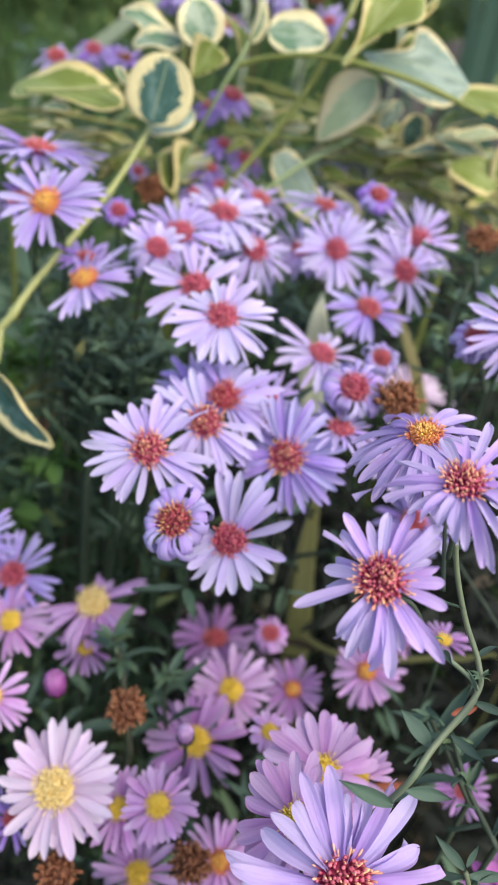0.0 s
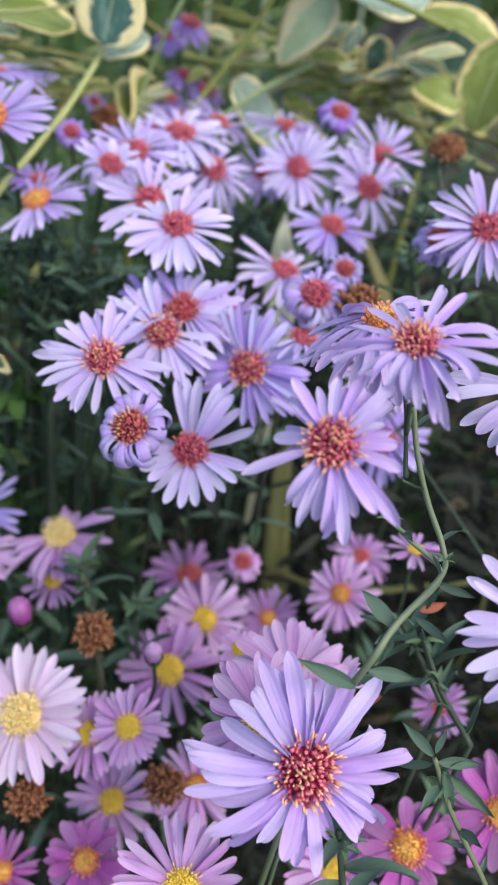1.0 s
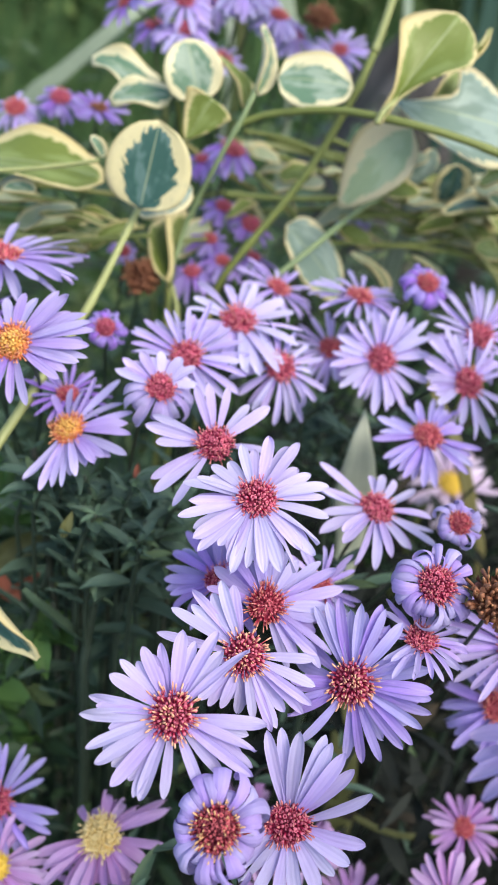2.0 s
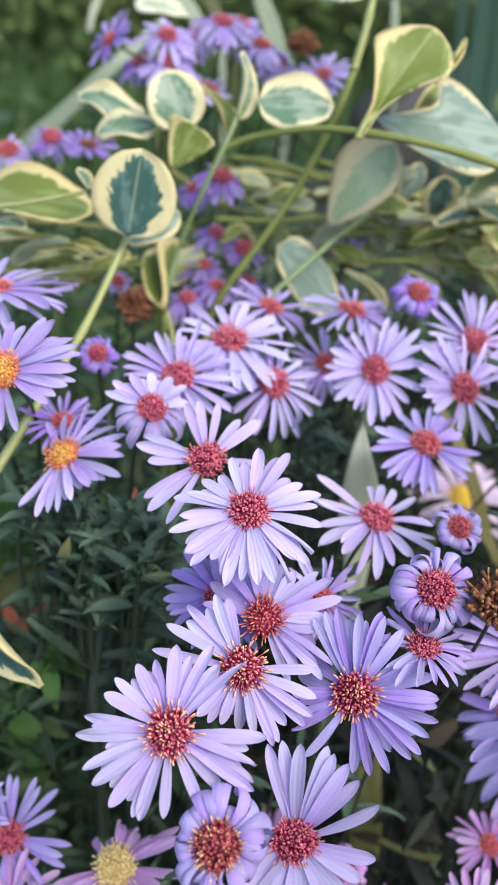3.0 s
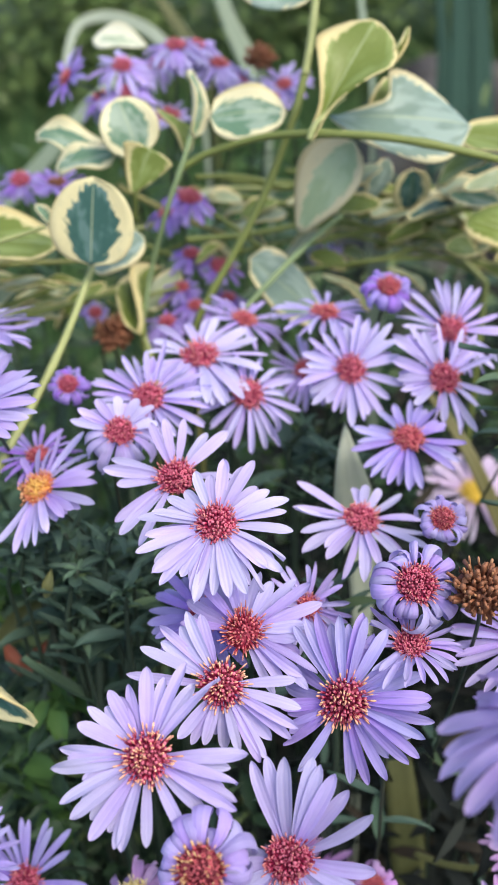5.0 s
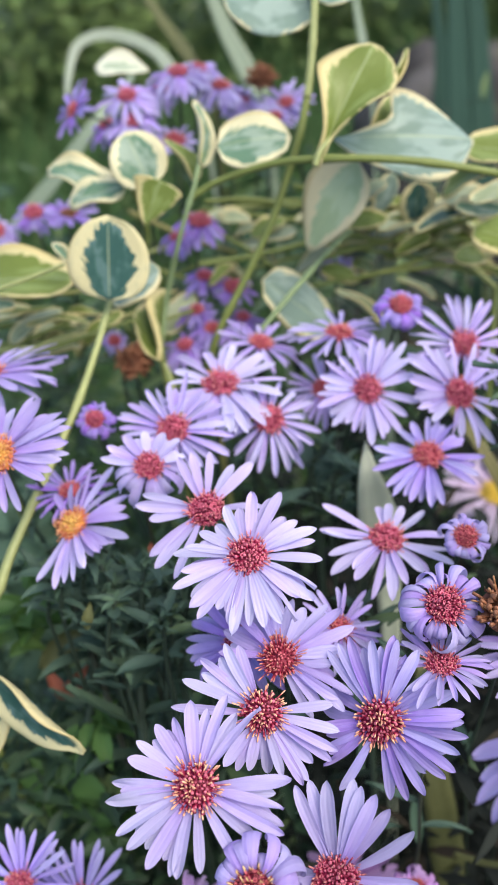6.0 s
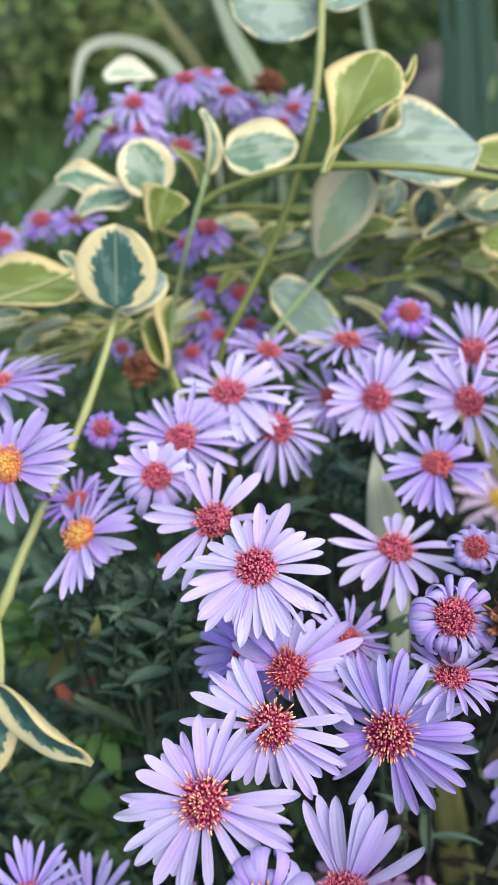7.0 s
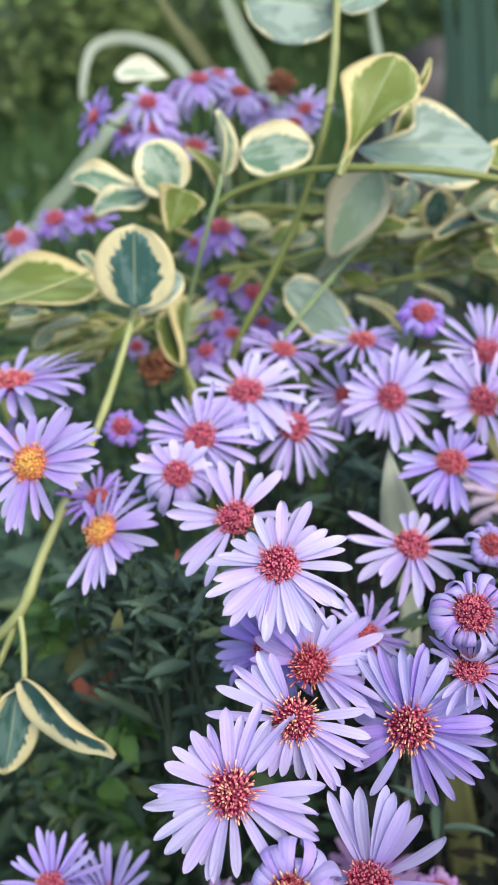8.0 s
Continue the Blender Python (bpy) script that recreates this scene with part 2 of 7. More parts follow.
CREAM = (0.60, 0.555, 0.315)
VARIEGATED = {
    "teal": variegated_material("variegated_leaf_teal", (0.035, 0.105, 0.085), (0.10, 0.19, 0.17), CREAM, 0.42),
    "grey": variegated_material("variegated_leaf_grey", (0.17, 0.25, 0.20), (0.27, 0.36, 0.31), (0.60, 0.565, 0.35), 0.13),
    "green": variegated_material("variegated_leaf_green", (0.15, 0.20, 0.040), (0.21, 0.275, 0.08), (0.58, 0.52, 0.26), 0.18),
    "pale": variegated_material("variegated_leaf_pale", (0.11, 0.21, 0.13), (0.26, 0.35, 0.27), (0.62, 0.59, 0.37), 0.38),
    "white": variegated_material("variegated_leaf_white", (0.34, 0.42, 0.30), (0.52, 0.58, 0.47), (0.70, 0.71, 0.56), 0.62),
    "buff": variegated_material("variegated_leaf_buff", (0.33, 0.43, 0.25), (0.40, 0.50, 0.32), (0.62, 0.57, 0.36), 0.44),
    "dull": variegated_material("variegated_leaf_dull", (0.28, 0.34, 0.20), (0.36, 0.41, 0.27), (0.58, 0.52, 0.29), 0.16),
}


def ground_material():
    k = Nodes("damp_soil_and_turf", 0.9, 0.2)
    p = k.coords("Object")
    turf = k.noise(p, 2.2, 5.0)
    grain = k.noise(p, 90.0, 4.0)
    soil = k.mix(grain, (0.022, 0.016, 0.010), (0.075, 0.055, 0.036))
    green = k.mix(grain, (0.012, 0.026, 0.010), (0.034, 0.060, 0.024))
    s = k.add("ShaderNodeSeparateXYZ", Vector=p)
    away = k.math("MAXIMUM", k.math("ABSOLUTE", s.outputs[0]), k.math("MULTIPLY", k.math("ABSOLUTE", k.math("SUBTRACT", s.outputs[1], 0.2)), 1.7))
    far = k.ramp(k.math("ADD", away, k.math("MULTIPLY", turf, 0.5)), 0.85, 1.25)
    k.bump(grain, 0.8, 0.02)
    return k.done(k.mix(far, soil, green))


def stone_material():
    k = Nodes("weathered_grey_stone", 0.85, 0.2)
    p = k.coords("Object")
    c = k.mix(k.ramp(k.noise(p, 9.0, 6.0), 0.35, 0.7), (0.022, 0.020, 0.018), (0.10, 0.094, 0.088))
    c = k.mix(k.math("MULTIPLY", k.ramp(k.noise(p, 30.0, 3.0), 0.55, 0.7), 0.5), c, (0.10, 0.12, 0.07))
    k.bump(k.noise(p, 60.0, 6.0), 0.6, 0.01)
    return k.done(c)


# ---- mesh helpers ----
def mesh_from(name, verts, faces, uvs, material, smooth=True):
    me = bpy.data.meshes.new(name)
    me.from_pydata(verts, [], faces)
    layer = me.uv_layers.new(name="UVMap")
    idx = np.empty(len(me.loops), dtype=np.int32)
    me.loops.foreach_get("vertex_index", idx)
    layer.data.foreach_set("uv", np.asarray(uvs, dtype=np.float32)[idx].ravel())
    if smooth:
        me.polygons.foreach_set("use_smooth", np.ones(len(me.polygons), dtype=bool))
    me.materials.append(material)
    me.update()
    return me


def part(name, me, parent, m=None, label=""):
    ob = new(name, me)
    ob.parent = parent
    if m is not None:
        ob.matrix_basis = m
    return tagged(ob, label) if label else ob


def spline(points, steps):
    """A smooth line through the points."""
    p = [Vector(q) for q in points]
    p = [2 * p[0] - p[1], *p, 2 * p[-1] - p[-2]]
    out = []
    for i in range(1, len(p) - 2):
        a, b, c, d = p[i - 1:i + 3]
        for j in range(steps):
            s = j / steps
            out.append(0.5 * (2 * b + (c - a) * s + (2 * a - 5 * b + 4 * c - d) * s * s + (3 * b - a - 3 * c + d) * s ** 3))
    out.append(p[-2])
    return out


def tube_data(line, r0, r1, sides=7, knots=0.0, tip=True):
    """Vertices, faces and uvs of a round stem along a line, thinner towards its end, with swollen nodes."""
    verts, faces, uvs = [], [], []
    n = len(line)
    side = Vector((0.31, 0.62, 0.2))
    for i, p in enumerate(line):
        d = (line[min(i + 1, n - 1)] - line[max(i - 1, 0)]).normalized()
        side = (side - d * side.dot(d)).normalized()
        up = d.cross(side)
        s = i / (n - 1)
        r = r0 + (r1 - r0) * s
        if knots:
            r *= 1 + knots * max(0.0, math.cos(s * n * 0.55)) ** 12
        for j in range(sides):
            a = 2 * math.pi * j / sides
            verts.append(p + r * (math.cos(a) * side + math.sin(a) * up))
            uvs.append((0.2 + 0.6 * j / sides, s))
    for i in range(n - 1):
        for j in range(sides):
            k = (j + 1) % sides
            faces.append((i * sides + j, i * sides + k, (i + 1) * sides + k, (i + 1) * sides + j))
    if tip:
        faces.append(tuple(range((n - 1) * sides, n * sides)))
        faces.append(tuple(reversed(range(sides))))
    return verts, faces, uvs


def blade_data(length, width, shape, bend=0.0, cup=0.0, twist=0.0, wave=0.0, rows=7, cols=4, phase=0.0, lift=0.0, even=False, fine=1.0):
    """A thin leaf or petal along +X, its face up +Z. shape(s) gives its half width, 0 to 1; bend, lift and twist in degrees."""
    verts, faces, uvs = [], [], []
    x = z = 0.0
    for i in range(rows + 1):
        s = 1 - (1 - i / rows) ** fine
        a = radians(lift + bend * (s if even else s * s))
        if i:
            step = (s - 1 + (1 - (i - 1) / rows) ** fine) * length
            x += math.cos(a) * step
            z += math.sin(a) * step
        tw = radians(twist * s)
        w = max(shape(s), 0.02) * width
        for j in range(cols + 1):
            u = j / cols * 2 - 1
            h = cup * width * (u * u - 0.3) + wave * width * math.sin(5.5 * s + phase + 2.0 * u) * s
            y0 = u * w
            y, h = y0 * math.cos(tw) - h * math.sin(tw), y0 * math.sin(tw) + h * math.cos(tw)
            verts.append(Vector((x - math.sin(a) * h, y, z + math.cos(a) * h)))
            uvs.append((j / cols, s))
    for i in range(rows):
        for j in range(cols):
            k = i * (cols + 1) + j
            faces.append((k, k + cols + 1, k + cols + 2, k + 1))
    return verts, faces, uvs


def joined(pieces):
    verts, faces, uvs = [], [], []
    for v, f, t in pieces:
        n = len(verts)
        verts += v
        uvs += t
        faces += [tuple(i + n for i in q) for q in f]
    return verts, faces, uvs


def moved(data, m):
    return [m @ Vector(v) for v in data[0]], data[1], data[2]


def frame_of(along, normal, at):
    """A matrix whose X runs along and whose Z is as near to normal as it can be."""
    x = Vector(along).normalized()
    z = Vector(normal)
    z = (z - x * z.dot(x)).normalized()
    y = z.cross(x)
    m = Matrix((x, y, z)).transposed().to_4x4()
    m.translation = at
    return m


def petal_shape(s):
    if s < 0.62:
        return 0.40 + 0.60 * math.sin(s / 0.62 * math.pi / 2) ** 1.25
    if s < 0.74:
        return 1.0
    return max(0.0, 1 - ((s - 0.74) / 0.262) ** 2.1) ** 0.62


def leaf_shape(s):
    return max(0.03, math.sin(math.pi * min(1, s * 0.97 + 0.03)) ** 0.8 * (1.0 - 0.35 * s))


def oval_shape(s):
    q = s ** 0.85 * 2 - 1
    return max(0.02, (1 - abs(q) ** 2.2) ** 0.55) if s < 1 else 0.02


def egg_shape(s):
    return max(0.02, math.sin(math.pi * min(1.0, s ** 1.45)) ** 0.6)


def wedge_shape(s):
    return max(0.02, min(1.0, (s + 0.02) / 0.12) ** 0.5 * (1 - s) ** 0.75)


def drop_shape(s):
    return max(0.02, math.sin(math.pi * min(1.0, s ** 0.75)) ** 0.75 * (1.05 - 0.25 * s))


def spoon_shape(s):
    return max(0.05, 0.10 + 0.9 * max(0.0, (s - 0.22) / 0.45) ** 1.3) if s < 0.67 else max(0.03, (1 - ((s - 0.67) / 0.34) ** 2.0) ** 0.6)


# ---- aster flowers ----
rng = random.Random(5)
PETAL_MESH = {}
for hue, material in PETAL.items():
    for style, (bend, cup, twist, wave, lift) in {
        "flat": (-14, 0.07, 4, 0.02, 2), "channel": (-22, 0.20, -6, 0.04, 5), "droop": (-52, 0.22, 8, 0.05, 8),
        "raised": (16, 0.24, -5, 0.03, -2), "arched": (-30, 0.18, 6, 0.05, 11), "crumpled": (-46, 0.30, 38, 0.26, 14), "twisted": (-22, 0.20, 46, 0.10, 3), "wavy": (-28, 0.16, -20, 0.16, 5),
        "limp": (-82, 0.30, 26, 0.22, 14), "limp_back": (-70, 0.26, -34, 0.25, 10), "curl": (-95, 0.30, 25, 0.08, 14), "rolled": (-225, -0.20, 8, 0.04, 74), "rolled_slack": (-150, -0.16, 34, 0.10, 58), "rolled_tight": (-265, -0.22, -26, 0.06, 84), "furled": (62, 0.42, 10, 0.05, 30),
    }.items():
        made = blade_data(1.0, 0.08, petal_shape, bend, cup * 2.2, twist, wave * 2.4, 9, 4, rng.random() * 6, lift, style.startswith("rolled"), 1.45)
        PETAL_MESH[hue, style] = mesh_from("petal", [(q.x, q.y * 6.25, q.z) for q in made[0]], made[1], made[2], material)
OPEN = ("flat", "flat", "channel", "channel", "raised", "droop", "wavy", "twisted")
HANG = ("droop", "limp", "limp_back", "channel", "wavy", "limp")
UNEVEN = ("flat", "flat", "channel", "raised", "wavy", "arched", "arched")
SLACK = ("channel", "droop", "twisted", "crumpled", "droop", "limp", "crumpled")
LOOSE = ("droop", "droop", "wavy", "curl", "twisted", "channel", "flat")


def floret(length, radius, flare=1.25, bend=0.0, mouth=0.0):
    """A tube along +Z: with a mouth it is an open floret, its throat sunk below a pale rim."""
    line = [Vector((bend * length * (s / 3) ** 2, 0, length * s / 3)) for s in range(4)]
    v, f, t = tube_data(line, radius * 0.75, radius * flare, 5, 0.0, not mouth)
    if mouth:
        n, top = len(v), line[-1]
        v += [top + (q - top) * 0.62 for q in v[-5:]] + [top - Vector((0, 0, length * mouth))]
        t += [(0.4, 0.92)] * 5 + [(0.4, 0.15)]
        for j in range(5):
            k = (j + 1) % 5
            f += [(n - 5 + j, n - 5 + k, n + k, n + j), (n + j, n + k, n + 5)]
    return v, f, t


def stamen(length, radius, bend=0.0):
    """A thin filament with a swollen anther at its end."""
    verts, faces, uvs = [], [], []
    profile = ((0.0, 0.9), (0.3, 0.75), (0.56, 0.7), (0.64, 1.1), (0.9, 1.2), (1.0, 0.6))
    for i, (s, r) in enumerate(profile):
        for j in range(5):
            a = 2 * math.pi * j / 5
            verts.append(Vector((bend * length * s * s + math.cos(a) * radius * r, math.sin(a) * radius * r, length * s)))
            uvs.append((0.2, s))
            if i:
                k = (j + 1) % 5
                faces.append(((i - 1) * 5 + j, (i - 1) * 5 + k, i * 5 + k, i * 5 + j))
    faces.append(tuple(range(25, 30)))
    return verts, faces, uvs


def disc_meshes(tone, seed, count=115, ring=70, reach=0.42, ragged=0.0, fat=1.0, tips="", inward=0.6):
    """The dome of florets of a head of disc radius 1, and the stamens that stand round it."""
    g = random.Random(seed)
    inner, outer = [], []
    dome = []
    for i in range(count):
        q = ((i + 0.5) / count) ** 0.5
        a = i * 2.39996 + g.uniform(-0.1, 0.1)
        lean = radians(62 * q + g.uniform(-8, 8) * (1 + 2 * ragged))
        base = Vector((math.cos(a) * q * 0.86, math.sin(a) * q * 0.86, 0.36 * (1 - q * q)))
        m = Matrix.Translation(base) @ Euler((0, 0, a)).to_matrix().to_4x4() @ Euler((0, lean, 0)).to_matrix().to_4x4()
        size = g.uniform(0.19, 0.40) * (1 + ragged * g.uniform(-0.2, 1.2))
        open_one = g.random() < 0.12 + 0.3 * q and not ragged
        v, f, t = moved(floret(size * (0.7 if open_one else 1.0), (0.095 if open_one else 0.062) * fat * g.uniform(0.85, 1.25), 1.15 if open_one else g.uniform(0.75, 1.3),
                               g.uniform(-0.3, 0.3) * max(ragged, 0.8), 0.9 if open_one else 0.0), m)
        inner.append((v, f, [(q, s) for u, s in t]))
    for i in range(ring):
        a = 2 * math.pi * (i + g.uniform(-0.45, 0.45)) / ring
        q = 1 - inward * g.random() ** (1.56 / inward)
        lean = radians(g.uniform(15, 78) * q)
        base = Vector((math.cos(a) * q * 0.9, math.sin(a) * q * 0.9, 0.36 * (1 - q * q)))
        m = Matrix.Translation(base) @ Euler((0, 0, a)).to_matrix().to_4x4() @ Euler((0, lean, 0)).to_matrix().to_4x4()
        outer.append(moved(stamen(reach * g.uniform(0.75, 1.45), 0.031 * fat * g.uniform(0.8, 1.25), g.uniform(-0.4, 0.4)), m))
    rings, sides = 5, 14
    verts = [Vector((math.cos(2 * math.pi * j / sides) * math.sin(i / rings * 1.57) * 0.93, math.sin(2 * math.pi * j / sides) * math.sin(i / rings * 1.57) * 0.93,
                     0.42 * math.cos(i / rings * 1.57) - 0.06)) for i in range(rings + 1) for j in range(sides)]
    faces = [(i * sides + j, (i + 1) * sides + j, (i + 1) * sides + (j + 1) % sides, i * sides + (j + 1) % sides) for i in range(rings) for j in range(sides)]
    dome = (verts, faces, [(0.3, 0.3)] * len(verts))
    return mesh_from("disc", *joined([dome, *inner]), FLORET[tone]), mesh_from("stamen_ring", *joined(outer), STAMEN[tips or tone])


DISC = {(tone, i): disc_meshes(tone, 10 * i + 3, reach=0.46, ragged=1.0 if tone == "brown" else 0.0)
        for tone in FLORET for i in range(3)}
for i in range(3):
    DISC["brown", i] = disc_meshes("brown", 41 + i, 62, 26, 0.40, 1.4, 1.5)
DISC["red", 3] = disc_meshes("red", 77, 100, 96, 0.55, 0.15, 1.15, "amber", 0.88)
DISC["coral", 3] = disc_meshes("coral", 78, 90, 70, 0.6, 0.3)


def calyx_mesh(seed):
    """A green cup under a head of radius 1, its wall scalloped into rows of narrow bracts."""
    sides, rows = 36, 12
    verts, faces, uvs = [], [], []
    for i in range(rows + 1):
        q = i / rows
        r = 0.08 + 0.26 * q ** 0.7
        row = (q * 3) % 1.0 if q < 1 else 1.0
        for j in range(sides):
            a = 2 * math.pi * j / sides
            ridge = abs(math.cos(a * 4.5 + (math.pi / 2 if int(min(q, 0.99) * 3) % 2 else 0) + seed))
            k = r + 0.045 * row * ridge
            verts.append((math.cos(a) * k, math.sin(a) * k, -0.62 + 0.58 * q + 0.05 * ridge * (q > 0.9)))
            uvs.append((j / sides * 9 % 1.0, q))
    for i in range(rows):
        for j in range(sides):
            n = (j + 1) % sides
            faces.append((i * sides + j, i * sides + n, (i + 1) * sides + n, (i + 1) * sides + j))
    return mesh_from("calyx", verts, faces, uvs, CALYX)


CALYXES = [calyx_mesh(s) for s in (1, 2)]
ASTER_LEAF = []
for bend, cup, twist, wave in ((-35, 0.5, 10, 0.05), (-60, 0.35, -25, 0.1), (10, 0.6, 15, 0.06), (-20, 0.3, 40, 0.12)):
    ASTER_LEAF.append(mesh_from("leaf", *blade_data(1.0, 0.105, leaf_shape, bend, cup, twist, wave, 8, 4), LEAF))
BROAD_LEAF = [mesh_from("leaf", *blade_data(1.0, 0.14, leaf_shape, b, 0.35, t, 0.06, 10, 4), LEAF_GREY) for b, t in ((-14, 8), (-24, -12), (12, 6))]
SPRIG_LEAF = [mesh_from("leaf", *blade_data(1.0, 0.14, leaf_shape, b, 0.4, t, 0.05, 6, 2), LEAF_FRESH) for b, t in ((-30, 10), (-65, -20))]


def head(name, at, facing, label, category, group):
    """An empty at a flower's heart whose Z is the way it faces."""
    root = new(name)
    root.empty_display_size = 0.01
    z = Vector(facing).normalized()
    x = Vector((1, 0, 0))
    root.matrix_world = frame_of(x - z * z.x, z, Vector(at))
    return tagged(root, label, category, group)


def stalk(root, at, facing, radius, seed, length=0.07, leaves=3, via=()):
    """The stalk below a head, bending from the way the head faces to the way down, with a few small leaves."""
    g = random.Random(seed + 900)
    at, n = Vector(at), Vector(facing).normalized()
    p0 = at - n * radius * 0.5
    p1 = p0 - n * length * 0.22
    aim = Vector((g.uniform(-0.25, 0.25), g.uniform(0.2, 0.7), -1))
    p2 = p1 + (aim * 0.7 - n * 0.3) * length * 0.4
    p3 = p2 + aim * length * 0.5
    foot = Vector((p3.x * 0.85 + 0.006 + g.uniform(-0.03, 0.03), p3.y + 0.05 + g.uniform(-0.02, 0.03), -0.01))
    line = spline([p0, p1, p2, p3], 5)
    long = line[:-1] + spline([p3, p3.lerp(foot, 0.4) + Vector((g.uniform(-0.01, 0.01), g.uniform(-0.01, 0.01), 0)), foot], 4)
    if via:
        line = long = spline([p0, p1, *via], 6)
    inv = root.matrix_world.inverted()
    v, f, t = tube_data(long, 0.0004, 0.0004, 6)
    stem = part("stem", mesh_from("stem", [inv @ q for q in v], f, t, STALK), root)
    for i in range(leaves):
        q = line[int(len(line) * g.uniform(0.5, 0.98))]
        a = g.uniform(0, 6.28)
        out = Vector((math.cos(a), math.sin(a), g.uniform(0.1, 0.9)))
        s = g.uniform(0.008, 0.016)
        me = g.choice(ASTER_LEAF + SPRIG_LEAF[:1])
        part("leaf", me, stem, inv @ frame_of(out, (0, 0, 1), q) @ Matrix.Diagonal((s, s, s, 1)))


def aster(at, facing, radius, hue="lilac", tone="red", seed=1, petals=24, width=0.112, disc=0.25, lift=6.0, styles=OPEN, dome=0,
          gap=0.06, label="", group="lilac asters", stem=0.07, uneven=0.17, leaves=3, bare=None, via=(), rays=(), curled=None, fill=0.8):
    """One flower head on its stalk: ray petals in two layers, the disc, its stamens, the calyx and the stalk.
    rays: the way, the reach in percent and the tilt of each petal of a head whose petals stand unevenly; curled: the way, the spread and the number of petals rolled back."""
    g = random.Random(seed)
    root = head("aster_flower", at, facing, label, "flower", group)
    rd = radius * disc
    under = [((p[0] + q[0]) / 2, (p[1] + q[1]) * 0.43, min(p[2], q[2]) - 8) for p, q in zip(rays, rays[1:]) if 9 < q[0] - p[0] < 60 and g.random() < fill]
    for i, (way, reach, tilt) in enumerate((*rays, *under)):
        size = radius * reach / 100 - rd * 0.62
        w = radius * width * g.uniform(0.75, 1.08)
        m = (Matrix.Rotation(radians(way), 4, "Z") @ Matrix.Translation((rd * 0.62, 0, rd * (0.08 - 0.12 * (i % 2)))) @ Matrix.Rotation(radians(-tilt - 4 - g.uniform(-3, 3)), 4, "Y")
             @ Matrix.Rotation(radians(g.uniform(-24, 24)), 4, "X") @ Matrix.Diagonal((size, w, size, 1)))
        part("petal", PETAL_MESH[hue, g.choice(UNEVEN if styles is OPEN else SLACK)], root, m @ Matrix.Diagonal((1.0 if styles is OPEN else 1.1, 1, 1, 1)))
    if curled:
        for i in range(curled[2]):
            a = radians(curled[0] + curled[1] * (2 * (i + g.uniform(0.2, 0.8)) / curled[2] - 1))
            size = radius * g.uniform(0.7, 0.95)
            m = (Matrix.Rotation(a, 4, "Z") @ Matrix.Translation((rd * 0.8, 0, -rd * 0.1)) @ Matrix.Rotation(radians(g.uniform(10, 30)), 4, "Y")
                 @ Matrix.Rotation(radians(g.uniform(-25, 25)), 4, "X") @ Matrix.Diagonal((size, radius * width * 1.1, size, 1)))
            part("petal", PETAL_MESH[hue, g.choice(("rolled_slack", "curl"))], root, m)
    petals = 0 if rays else int(petals * 1.36)
    for i in range(petals):
        if g.random() < gap:
            continue
        layer = i % 2
        a = 2 * math.pi * (i + g.uniform(-0.48, 0.48)) / petals
        if bare and math.cos(a - radians(bare[0])) > math.cos(radians(bare[1])):
            continue
        style = g.choice(styles)
        size = (radius - rd * 0.7) * (1 + g.uniform(-uneven, uneven * 0.6))
        w = radius * width * g.uniform(0.85, 1.15)
        tilt = lift - 7 * layer + g.uniform(-7, 7)
        m = (Matrix.Rotation(a, 4, "Z") @ Matrix.Translation((rd * 0.66, 0, rd * (0.10 - 0.16 * layer))) @ Matrix.Rotation(radians(-tilt), 4, "Y")
             @ Matrix.Rotation(radians(g.uniform(-14, 14)), 4, "X") @ Matrix.Diagonal((size, w, size, 1)))
        part("petal", PETAL_MESH[hue, style], root, m)
    d, s = DISC[tone, dome if dome else seed % 3]
    spin = Matrix.Rotation(seed * 1.7, 4, "Z")
    heart = part("disc", d, root, spin @ Matrix.Diagonal((rd, rd, rd, 1)), {"red": "crimson domed disc", "orange": "orange and yellow disc"}.get(tone, tone + " disc"))
    part("stamen_ring", s, heart)
    k = max(rd * 1.9, radius * 0.42)
    part("calyx", CALYXES[seed % 2], root, Matrix.Diagonal((k, k, k, 1)) @ Matrix.Translation((0, 0, -0.05)), "green cup of narrow bracts")
    stalk(root, at, facing, k, seed, stem, leaves, via)
    return root


